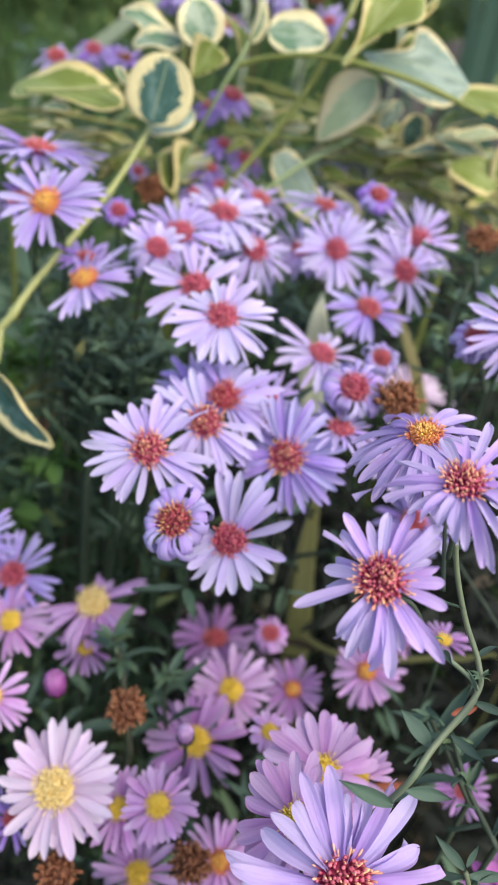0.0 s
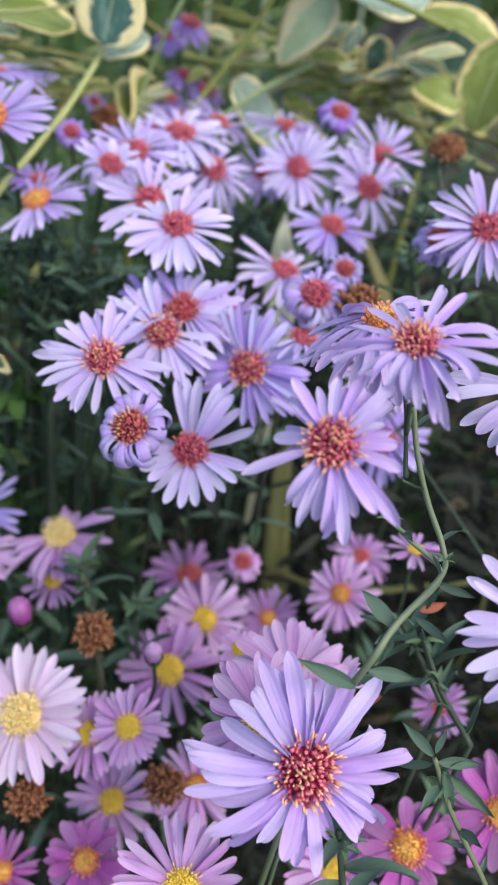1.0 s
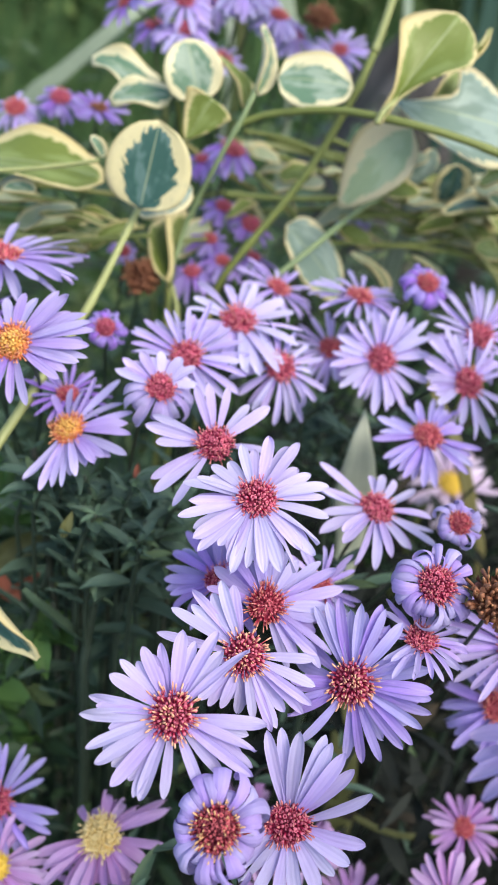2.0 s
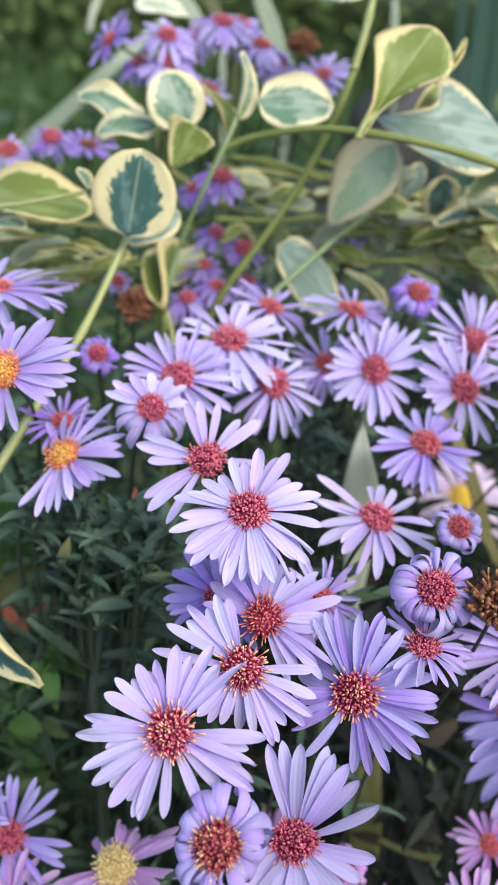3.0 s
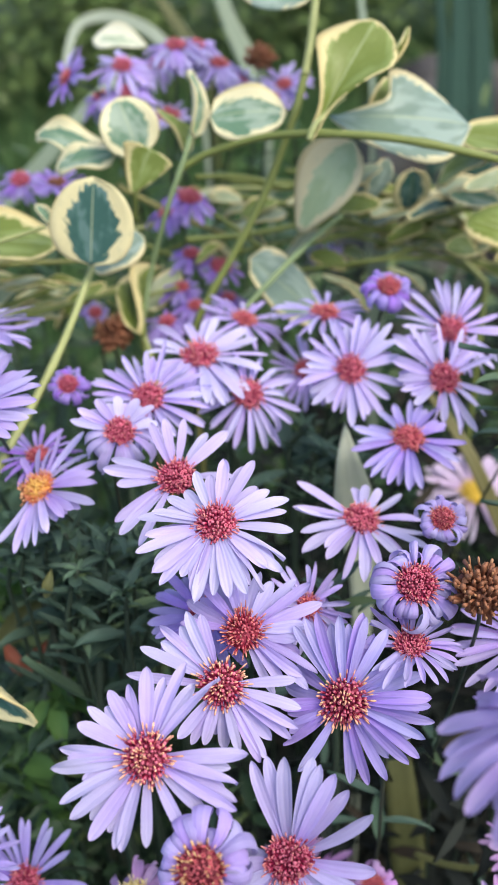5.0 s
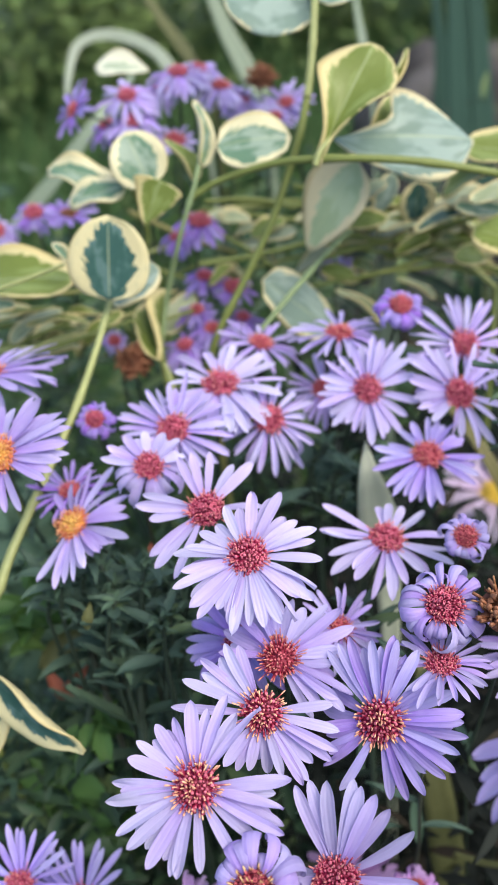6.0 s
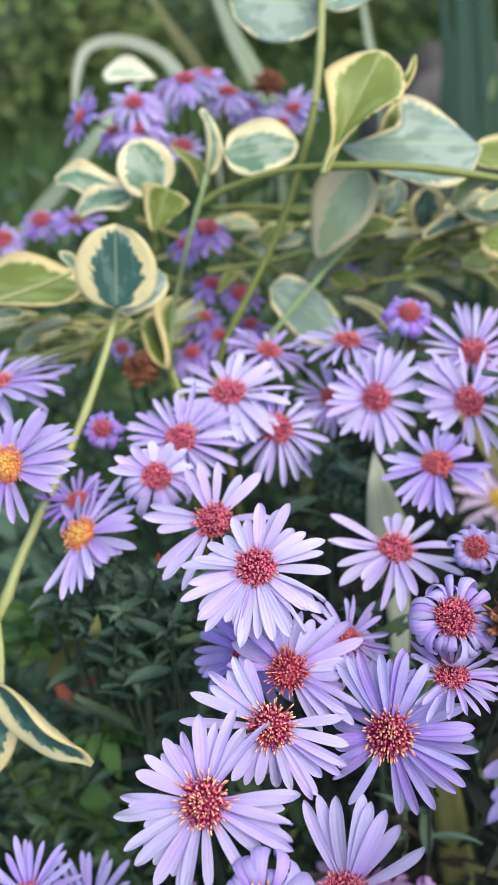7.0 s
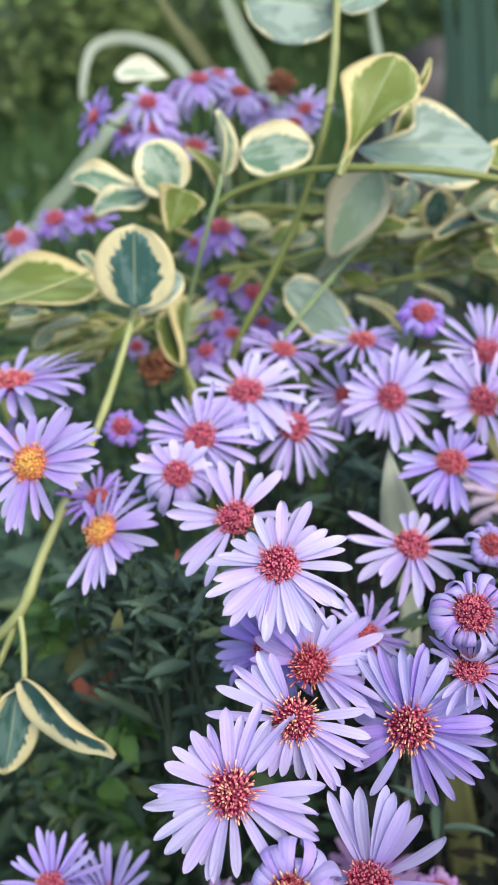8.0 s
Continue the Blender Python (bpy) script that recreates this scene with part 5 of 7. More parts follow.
vine_stem(runner, [(-0.0725, 0.3221, 0.7634), (-0.0463, 0.3196, 0.7662), (-0.0274, 0.3233, 0.7640)], 0.00082, 0.00060, VINE_OLIVE)
vine_stem(runner, [(-0.0540, 0.3582, -0.0100), (-0.0516, 0.3282, 0.4588), (-0.0491, 0.2982, 0.7647)], 0.00120, 0.00090, VINE_OLIVE)
vine_leaf(runner, (-0.0493, 0.3036, 0.7816), (-0.0139, 0.2906, 0.7847), (0.0844, -0.3281, 0.9409), 0.0219, "green", 5, label='broad green leaf with a thin cream edge', bend=-20)
vine_leaf(runner, (-0.0163, 0.3008, 0.7856), (-0.0409, 0.3001, 0.7762), (-0.0155, -0.0557, 0.9983), 0.0119, "dull", 6, label='dull green leaf with a pale edge')
vine_leaf(runner, (-0.0137, 0.2880, 0.7916), (-0.0167, 0.2885, 0.7959), (0.3205, -0.6243, 0.7124), 0.0041, "pale", 7, fold=0.8, label='small pale young leaf')
vine_leaf(runner, (-0.0294, 0.2880, 0.7812), (-0.0371, 0.2879, 0.7813), (0.2384, -0.5630, 0.7913), 0.0051, "pale", 8, fold=0.8, label='small cream young leaf')
vine_leaf(runner, (-0.0296, 0.2942, 0.7726), (-0.0127, 0.2901, 0.7732), (0.1111, 0.0338, 0.9932), 0.0050, "green", 9, label='narrow leaf seen edge on, yellow rim')
vine_leaf(runner, (-0.0365, 0.2992, 0.7659), (-0.0226, 0.3081, 0.7698), (0.1076, -0.0278, 0.9938), 0.0078, "dull", 37, label='dull leaf under the vines')
vine_leaf(runner, (-0.0419, 0.3081, 0.7720), (-0.0314, 0.3155, 0.7722), (0.1642, -0.0627, 0.9844), 0.0046, "dull", 104, fold=0.5)
vine_leaf(runner, (-0.0231, 0.3153, 0.7511), (-0.0069, 0.3177, 0.7614), (0.1898, -0.1241, 0.9740), 0.0058, "green", 105, fold=0.5)
vine_leaf(runner, (-0.0303, 0.3105, 0.7587), (-0.0162, 0.3033, 0.7644), (0.1475, -0.0767, 0.9861), 0.0071, "green", 106, fold=0.5)
vine_leaf(runner, (-0.0304, 0.3002, 0.7596), (-0.0185, 0.3039, 0.7598), (-0.0212, -0.0526, 0.9984), 0.0056, "dull", 107, fold=0.5)
vine_leaf(runner, (-0.0211, 0.3196, 0.7529), (-0.0090, 0.3119, 0.7589), (0.1658, -0.1004, 0.9810), 0.0076, "dull", 108, fold=0.5)
vine_leaf(runner, (-0.0471, 0.3161, 0.7646), (-0.0320, 0.3230, 0.7634), (0.1671, -0.2278, 0.9593), 0.0058, "dull", 109, fold=0.5)
vine_leaf(runner, (-0.0356, 0.3183, 0.7564), (-0.0202, 0.3216, 0.7601), (0.1260, -0.2686, 0.9550), 0.0066, "dull", 110, fold=0.5)
vine_leaf(runner, (-0.0188, 0.3090, 0.7580), (-0.0067, 0.3122, 0.7653), (0.2521, -0.4303, 0.8668), 0.0059, "green", 111, fold=0.5)
vine_leaf(runner, (-0.0250, 0.3069, 0.7661), (-0.0109, 0.3020, 0.7699), (0.1877, -0.1514, 0.9705), 0.0044, "green", 112, fold=0.5)
runner = vine("periwinkle runner with pale cream-edged leaves")
vine_stem(runner, [(0.0213, 0.3088, 0.8072), (0.0184, 0.3041, 0.8003), (0.0132, 0.3013, 0.7892), (0.0070, 0.3018, 0.7722), (0.0035, 0.2952, 0.7589)], 0.00074, 0.00064, VINE_GREEN)
vine_stem(runner, [(0.0017, 0.3165, 0.7976), (0.0034, 0.3190, 0.7853), (0.0005, 0.3195, 0.7771)], 0.00067, 0.00067, VINE_OLIVE)
vine_stem(runner, [(0.0038, 0.3552, -0.0100), (0.0037, 0.3252, 0.4553), (0.0035, 0.2952, 0.7589)], 0.00120, 0.00090, VINE_OLIVE)
vine_leaf(runner, (0.0068, 0.3087, 0.8003), (0.0027, 0.3147, 0.8129), (-0.0338, -0.5543, 0.8317), 0.0163, "pale", 10, label='pale variegated leaf with a broad cream edge', fold=0.3)
vine_leaf(runner, (-0.0034, 0.3176, 0.7994), (-0.0209, 0.3258, 0.8031), (-0.1088, -0.4737, 0.8739), 0.0110, "pale", 11, label='grey-green variegated leaf with a wavy edge', wave=0.2)
vine_leaf(runner, (0.0002, 0.3130, 0.7997), (-0.0154, 0.3144, 0.7967), (-0.0338, -0.5543, 0.8317), 0.0099, "pale", 12, label='pale leaf with a curled edge', wave=0.15)
vine_leaf(runner, (0.0102, 0.3040, 0.8029), (0.0046, 0.3020, 0.7928), (0.05, -0.9, 0.40), 0.0150, "green", 13, label='green underside of a drooping vine leaf', bend=10, fold=0.15, outline=wedge_shape)
vine_leaf(runner, (0.0204, 0.3067, 0.8040), (0.0210, 0.3182, 0.8175), (0.6813, -0.6108, 0.4034), 0.0060, "pale", 14, label='slim half-folded pale leaf', fold=0.8)
vine_leaf(runner, (0.0184, 0.3124, 0.7983), (0.0114, 0.3254, 0.8071), (0.6420, -0.5374, 0.5469), 0.0069, "green", 15, label='olive leaf with a yellow edge', fold=0.6)
runner = vine("upright periwinkle stem with large variegated leaves")
vine_stem(runner, [(0.0150, 0.3015, 0.7501), (0.0194, 0.3022, 0.7600), (0.0299, 0.3066, 0.7752), (0.0384, 0.3109, 0.7885), (0.0463, 0.3171, 0.8045), (0.0500, 0.3221, 0.8137)], 0.00099, 0.00105, VINE_OLIVE)
vine_stem(runner, [(0.0500, 0.3221, 0.8137), (0.0523, 0.3262, 0.8224), (0.0542, 0.3311, 0.8322), (0.0565, 0.3386, 0.8468)], 0.00105, 0.00100, VINE)
vine_stem(runner, [(0.0173, 0.3045, 0.7974), (0.0250, 0.3026, 0.8014), (0.0389, 0.2962, 0.8059), (0.0541, 0.2878, 0.8075), (0.0706, 0.2845, 0.8057), (0.0903, 0.2837, 0.8005)], 0.00088, 0.00098, VINE_OLIVE)
vine_stem(runner, [(0.0565, 0.2967, 0.8134), (0.0494, 0.2894, 0.8099), (0.0473, 0.2871, 0.8067)], 0.00057, 0.00067, VINE)
vine_stem(runner, [(0.0165, 0.3615, -0.0100), (0.0158, 0.3315, 0.4501), (0.0150, 0.3015, 0.7501)], 0.00120, 0.00090, VINE_OLIVE)
vine_leaf(runner, (0.0253, 0.3063, 0.8088), (0.0438, 0.3053, 0.8086), (0.0483, -0.6331, 0.7725), 0.0164, "pale", 16, label='round variegated leaf with a green midrib', fold=0.15)
vine_leaf(runner, (0.0477, 0.2891, 0.8060), (0.0650, 0.3053, 0.8277), (-0.1073, -0.6870, 0.7187), 0.0224, "green", 17, label='upright green leaf with a cream edge', fold=0.35, bend=-12, outline=spoon_shape)
vine_leaf(runner, (0.0651, 0.2991, 0.8185), (0.0726, 0.3043, 0.8261), (0.6420, -0.5374, 0.5469), 0.0029, "green", 18, label='slim curled yellow-green leaf', fold=1.0)
vine_leaf(runner, (0.0543, 0.3034, 0.8079), (0.0873, 0.2987, 0.8044), (0.0958, -0.5351, 0.8264), 0.0300, "grey", 19, label='large grey-green leaf with a bitten edge', fold=0.10, wave=0.05, bend=-14, bite=0.46, outline=egg_shape)
vine_leaf(runner, (0.0602, 0.3063, 0.8008), (0.0463, 0.3066, 0.7783), (-0.0338, -0.5543, 0.8317), 0.0200, "buff", 20, label='hanging grey-green leaf with a buff edge', fold=0.2, outline=drop_shape)
vine_leaf(runner, (0.0648, 0.3091, 0.7994), (0.0719, 0.3181, 0.8126), (0.3086, -0.7529, 0.5813), 0.0109, "green", 21, label='olive leaf with a golden edge', fold=0.5)
vine_leaf(runner, (0.0790, 0.3222, 0.7881), (0.0789, 0.3268, 0.7753), (0.0259, -0.7686, 0.6391), 0.0115, "teal", 22, label='small hanging leaf with a yellow edge', fold=0.3)
vine_leaf(runner, (0.0723, 0.3239, 0.7908), (0.0672, 0.3229, 0.7804), (0.3160, -0.6904, 0.6507), 0.0063, "grey", 23, label='small grey leaf among the stems')
runner = vine("tangle of olive periwinkle runners with dull leaves")
vine_stem(runner, [(0.0297, 0.2878, 0.7652), (0.0408, 0.2956, 0.7729), (0.0527, 0.3140, 0.7749), (0.0606, 0.3210, 0.7778)], 0.00077, 0.00077, VINE_GREEN)
vine_stem(runner, [(0.0163, 0.3130, 0.7760), (0.0341, 0.3202, 0.7737), (0.0577, 0.3250, 0.7750), (0.0811, 0.3274, 0.7778)], 0.00081, 0.00070, VINE_OLIVE)
vine_stem(runner, [(0.0199, 0.3274, 0.7883), (0.0327, 0.3271, 0.7876), (0.0453, 0.3270, 0.7835)], 0.00069, 0.00058, VINE_OLIVE)
vine_stem(runner, [(0.0511, 0.3279, 0.7668), (0.0716, 0.3295, 0.7687), (0.0983, 0.3265, 0.7637)], 0.00085, 0.00085, VINE_OLIVE)
vine_stem(runner, [(0.0820, 0.3308, 0.7704), (0.0912, 0.3265, 0.7638), (0.1016, 0.3202, 0.7542)], 0.00097, 0.00085, VINE)
vine_stem(runner, [(0.0651, 0.3299, 0.7730), (0.0816, 0.3293, 0.7753), (0.1022, 0.3323, 0.7793)], 0.00083, 0.00083, VINE_OLIVE)
vine_stem(runner, [(0.0507, 0.3356, 0.7735), (0.0667, 0.3290, 0.7705), (0.0809, 0.3312, 0.7662)], 0.00094, 0.00061, VINE_OLIVE)
vine_stem(runner, [(0.1117, 0.3383, 0.7691), (0.1297, 0.3317, 0.7660), (0.1471, 0.3338, 0.7615)], 0.00096, 0.00062, VINE_OLIVE)
vine_stem(runner, [(0.0177, 0.3554, 0.7768), (0.0478, 0.3478, 0.7719), (0.0728, 0.3495, 0.7667)], 0.00080, 0.00064, VINE_OLIVE)
vine_stem(runner, [(0.0723, 0.3486, 0.7657), (0.0996, 0.3397, 0.7590), (0.1237, 0.3405, 0.7524)], 0.00099, 0.00064, VINE_OLIVE)
vine_stem(runner, [(0.1016, 0.3424, 0.7631), (0.1187, 0.3397, 0.7660), (0.1348, 0.3433, 0.7636)], 0.00074, 0.00063, VINE)
vine_stem(runner, [(0.0193, 0.3491, 0.7555), (0.0510, 0.3483, 0.7607), (0.0768, 0.3532, 0.7601)], 0.00066, 0.00066, VINE_OLIVE)
vine_stem(runner, [(0.1162, 0.3317, 0.7678), (0.1327, 0.3275, 0.7683), (0.1488, 0.3307, 0.7655)], 0.00074, 0.00060, VINE_OLIVE)
vine_stem(runner, [(0.0249, 0.3562, 0.7758), (0.0597, 0.3514, 0.7750), (0.0884, 0.3543, 0.7714)], 0.00086, 0.00064, VINE)
vine_stem(runner, [(0.0474, 0.3623, 0.7782), (0.0820, 0.3538, 0.7719), (0.1112, 0.3535, 0.7636)], 0.00073, 0.00065, VINE_OLIVE)
vine_stem(runner, [(0.0359, 0.3402, 0.7821), (0.0646, 0.3349, 0.7807), (0.0889, 0.3379, 0.7774)], 0.00070, 0.00060, VINE_OLIVE)
vine_stem(runner, [(0.0627, 0.3327, 0.7730), (0.0939, 0.3310, 0.7769), (0.1207, 0.3355, 0.7758)], 0.00072, 0.00060, VINE_OLIVE)
vine_stem(runner, [(0.1024, 0.3469, 0.7553), (0.1301, 0.3418, 0.7542), (0.1549, 0.3438, 0.7494)], 0.00075, 0.00065, VINE_OLIVE)
vine_stem(runner, [(0.0991, 0.3504, 0.7579), (0.1284, 0.3486, 0.7617), (0.1546, 0.3542, 0.7622)], 0.00084, 0.00065, VINE_OLIVE)
vine_stem(runner, [(0.1121, 0.3531, 0.7602), (0.1395, 0.3447, 0.7542), (0.1646, 0.3451, 0.7470)], 0.00101, 0.00066, VINE_OLIVE)
vine_stem(runner, [(0.1164, 0.3235, 0.7663), (0.1317, 0.3199, 0.7677), (0.1470, 0.3236, 0.7657)], 0.00068, 0.00059, VINE_OLIVE)
vine_stem(runner, [(0.0590, 0.3332, 0.7676), (0.0818, 0.3260, 0.7634), (0.1014, 0.3254, 0.7550)], 0.00064, 0.00061, VINE_OLIVE)
vine_stem(runner, [(0.0843, 0.3365, 0.7614), (0.1084, 0.3280, 0.7553), (0.1301, 0.3280, 0.7477)], 0.00068, 0.00062, VINE)
vine_stem(runner, [(0.0610, 0.3258, 0.7598), (0.0758, 0.3236, 0.7634), (0.0895, 0.3296, 0.7647)], 0.00084, 0.00061, VINE_OLIVE)
vine_stem(runner, [(0.0561, 0.3611, 0.7744), (0.0721, 0.3534, 0.7696), (0.0859, 0.3527, 0.7612)], 0.00087, 0.00065, VINE_OLIVE)
vine_stem(runner, [(0.1104, 0.3478, 0.7659), (0.1260, 0.3409, 0.7625), (0.1413, 0.3431, 0.7582)], 0.00095, 0.00064, VINE)
vine_stem(runner, [(0.0440, 0.3234, 0.7605), (0.0712, 0.3208, 0.7632), (0.0941, 0.3244, 0.7609)], 0.00063, 0.00060, VINE_OLIVE)
vine_stem(runner, [(0.1056, 0.3525, 0.7548), (0.1316, 0.3439, 0.7487), (0.1552, 0.3436, 0.7405)], 0.00089, 0.00066, VINE_OLIVE)
vine_stem(runner, [(0.1125, 0.3505, 0.7562), (0.1365, 0.3430, 0.7517), (0.1588, 0.3444, 0.7461)], 0.00080, 0.00066, VINE_OLIVE)
vine_stem(runner, [(0.0748, 0.3357, 0.7621), (0.0993, 0.3331, 0.7647), (0.1207, 0.3364, 0.7620)], 0.00074, 0.00062, VINE_OLIVE)
vine_stem(runner, [(0.0723, 0.3252, 0.7706), (0.1046, 0.3247, 0.7762), (0.1326, 0.3302, 0.7765)], 0.00080, 0.00059, VINE_OLIVE)
vine_stem(runner, [(0.0275, 0.3335, 0.7853), (0.0519, 0.3273, 0.7827), (0.0723, 0.3290, 0.7775)], 0.00084, 0.00059, VINE_OLIVE)
vine_stem(runner, [(-0.0196, 0.3511, 0.7630), (0.0016, 0.3496, 0.7674), (0.0182, 0.3560, 0.7692)], 0.00083, 0.00065, VINE)
vine_stem(runner, [(0.0143, 0.3395, 0.7807), (0.0318, 0.3285, 0.7711), (0.0458, 0.3250, 0.7585)], 0.00067, 0.00061, VINE_OLIVE)
vine_stem(runner, [(-0.0053, 0.3594, 0.7776), (0.0128, 0.3498, 0.7701), (0.0272, 0.3501, 0.7630)], 0.00090, 0.00065, VINE_OLIVE)
vine_stem(runner, [(-0.0134, 0.3375, 0.7772), (0.0013, 0.3287, 0.7709), (0.0127, 0.3294, 0.7645)], 0.00080, 0.00061, VINE_OLIVE)
vine_stem(runner, [(0.0013, 0.3400, 0.7601), (0.0134, 0.3387, 0.7650), (0.0227, 0.3435, 0.7647)], 0.00068, 0.00063, VINE_OLIVE)
vine_stem(runner, [(0.1118, 0.3802, -0.0100), (0.1067, 0.3502, 0.4525), (0.1016, 0.3202, 0.7542)], 0.00120, 0.00090, VINE_OLIVE)
vine_leaf(runner, (0.0880, 0.3288, 0.7798), (0.1056, 0.3269, 0.7765), (0.0872, -0.2985, 0.9504), 0.0114, "dull", 24, label='dull leaf with a yellow edge')
vine_leaf(runner, (0.1100, 0.3535, 0.7712), (0.0996, 0.3498, 0.7570), (0.2342, -0.6326, 0.7382), 0.0145, "teal", 25, label='small round leaf with a cream edge', fold=0.4)
vine_leaf(runner, (0.0691, 0.3335, 0.7693), (0.0945, 0.3330, 0.7679), (0.1095, 0.0044, 0.9940), 0.0102, "dull", 26, label='flat-lying yellowish leaf')
vine_leaf(runner, (0.0584, 0.3270, 0.7867), (0.0634, 0.3312, 0.7929), (0.2278, -0.7007, 0.6761), 0.0064, "green", 27, label='small yellow leaf')
vine_leaf(runner, (0.0326, 0.3048, 0.7724), (0.0505, 0.3062, 0.7526), (0.1526, -0.5295, 0.8344), 0.0173, "grey", 28, label='variegated leaf lying among the flowers', fold=0.15)
vine_leaf(runner, (0.0452, 0.3310, 0.7752), (0.0297, 0.3305, 0.7712), (0.1028, -0.1020, 0.9895), 0.0100, "dull", 34, label='dull flat leaf under the stems')
vine_leaf(runner, (0.0319, 0.3327, 0.7745), (0.0425, 0.3350, 0.7775), (0.2393, -0.3038, 0.9222), 0.0075, "green", 35, label='small green leaf in the tangle')
vine_leaf(runner, (0.0897, 0.3332, 0.7594), (0.0691, 0.3339, 0.7646), (0.1076, -0.0278, 0.9938), 0.0086, "dull", 36, label='flat dull leaf under the vines')
vine_leaf(runner, (0.0896, 0.3164, 0.7980), (0.1154, 0.3082, 0.7909), (-0.1252, -0.3660, 0.9221), 0.0167, "green", 38, label='broad yellow-green leaf with a golden edge', fold=0.3)
vine_leaf(runner, (0.0879, 0.3023, 0.7875), (0.1025, 0.3031, 0.7906), (-0.1252, -0.3660, 0.9221), 0.0069, "dull", 39, label='slim yellowish leaf')
vine_leaf(runner, (0.1038, 0.2945, 0.7762), (0.0890, 0.3025, 0.7796), (-0.1165, -0.5096, 0.8525), 0.0151, "green", 40, label='round green leaf with a yellow edge', fold=0.3)
vine_leaf(runner, (0.1143, 0.3002, 0.7967), (0.1084, 0.2933, 0.7702), (-0.2940, -0.4288, 0.8542), 0.0225, "green", 41, label='large yellow-green leaf with a cream edge', fold=0.3)
vine_leaf(runner, (0.0623, 0.3174, 0.7872), (0.0696, 0.3189, 0.7902), (-0.1252, -0.3660, 0.9221), 0.0061, "dull", 42, label='small golden leaf')
vine_leaf(runner, (0.0822, 0.3150, 0.7552), (0.0726, 0.3200, 0.7609), (0.2, -0.3, 0.93), 0.0032, "dull", 43, label='slim yellowing leaf lying flat', fold=0.5)
vine_leaf(runner, (0.0650, 0.3100, 0.7522), (0.0535, 0.3150, 0.7622), (0.5, -0.5, 0.7), 0.0045, "dull", 121, label='narrow buff leaf half folded', fold=0.8)
vine_leaf(runner, (0.0991, 0.3160, 0.7934), (0.0849, 0.3168, 0.7845), (-0.1465, -0.1488, 0.9780), 0.0110, "green", 44, label='yellow-edged leaf among stems')
vine_leaf(runner, (0.0871, 0.3152, 0.7825), (0.1028, 0.3112, 0.7789), (0.0384, -0.3742, 0.9265), 0.0093, "pale", 45, label='small cream-edged leaf')
vine_leaf(runner, (0.1552, 0.3451, 0.7640), (0.1500, 0.3517, 0.7673), (-0.0747, -0.1266, 0.9891), 0.0106, "dull", 46, fold=0.4)
vine_leaf(runner, (0.0619, 0.3290, 0.7810), (0.0718, 0.3259, 0.7811), (0.2369, -0.2062, 0.9494), 0.0086, "green", 47, fold=0.4)
vine_leaf(runner, (0.0697, 0.3318, 0.7751), (0.0825, 0.3302, 0.7766), (-0.1364, -0.4681, 0.8731), 0.0078, "green", 48, fold=0.4)
vine_leaf(runner, (0.0678, 0.3204, 0.7754), (0.0788, 0.3308, 0.7750), (-0.1592, -0.4144, 0.8960), 0.0075, "dull", 49, fold=0.4)
vine_leaf(runner, (0.0681, 0.3340, 0.7583), (0.0612, 0.3343, 0.7607), (0.2724, -0.2260, 0.9352), 0.0092, "green", 50, fold=0.4)
vine_leaf(runner, (0.0650, 0.3418, 0.7736), (0.0529, 0.3331, 0.7724), (0.1347, -0.2784, 0.9510), 0.0084, "green", 51, fold=0.4)
vine_leaf(runner, (0.0920, 0.3420, 0.7716), (0.0982, 0.3357, 0.7717), (0.0978, -0.4016, 0.9106), 0.0090, "green", 52, fold=0.4)
vine_leaf(runner, (0.1458, 0.3331, 0.7524), (0.1598, 0.3405, 0.7464), (-0.0718, -0.2778, 0.9580), 0.0058, "green", 53, fold=0.4)
vine_leaf(runner, (0.0961, 0.3168, 0.7661), (0.0862, 0.3098, 0.7688), (0.1074, -0.6025, 0.7909), 0.0083, "green", 54, fold=0.4)
vine_leaf(runner, (0.1469, 0.3532, 0.7644), (0.1324, 0.3467, 0.7636), (0.0892, -0.1534, 0.9841), 0.0060, "green", 55, fold=0.4)
vine_leaf(runner, (0.1157, 0.3316, 0.7591), (0.1067, 0.3266, 0.7596), (-0.1440, -0.2908, 0.9459), 0.0074, "green", 56, fold=0.4)
vine_leaf(runner, (0.0579, 0.3242, 0.7777), (0.0699, 0.3185, 0.7797), (-0.1002, -0.5067, 0.8563), 0.0081, "green", 57, fold=0.4)
vine_leaf(runner, (0.1441, 0.3220, 0.7771), (0.1499, 0.3147, 0.7817), (-0.0246, -0.5183, 0.8549), 0.0073, "green", 58, fold=0.4)
vine_leaf(runner, (0.1049, 0.3404, 0.7624), (0.0974, 0.3521, 0.7658), (0.0932, -0.3212, 0.9424), 0.0105, "green", 59, fold=0.4)
vine_leaf(runner, (0.0660, 0.3385, 0.7674), (0.0534, 0.3316, 0.7697), (0.1026, -0.3711, 0.9229), 0.0091, "green", 60, fold=0.4)
vine_leaf(runner, (0.1058, 0.3171, 0.7614), (0.1134, 0.3115, 0.7647), (0.1570, -0.3078, 0.9384), 0.0073, "teal", 61, fold=0.4)
vine_leaf(runner, (0.1037, 0.3207, 0.7600), (0.1175, 0.3274, 0.7538), (-0.0299, -0.1092, 0.9936), 0.0062, "green", 62, fold=0.4)
vine_leaf(runner, (0.1237, 0.3371, 0.7616), (0.1095, 0.3369, 0.7682), (0.2240, -0.4300, 0.8746), 0.0097, "green", 63, fold=0.4)
vine_leaf(runner, (0.0745, 0.3589, 0.7714), (0.0690, 0.3694, 0.7736), (-0.0263, -0.1250, 0.9918), 0.0094, "green", 64, fold=0.4)
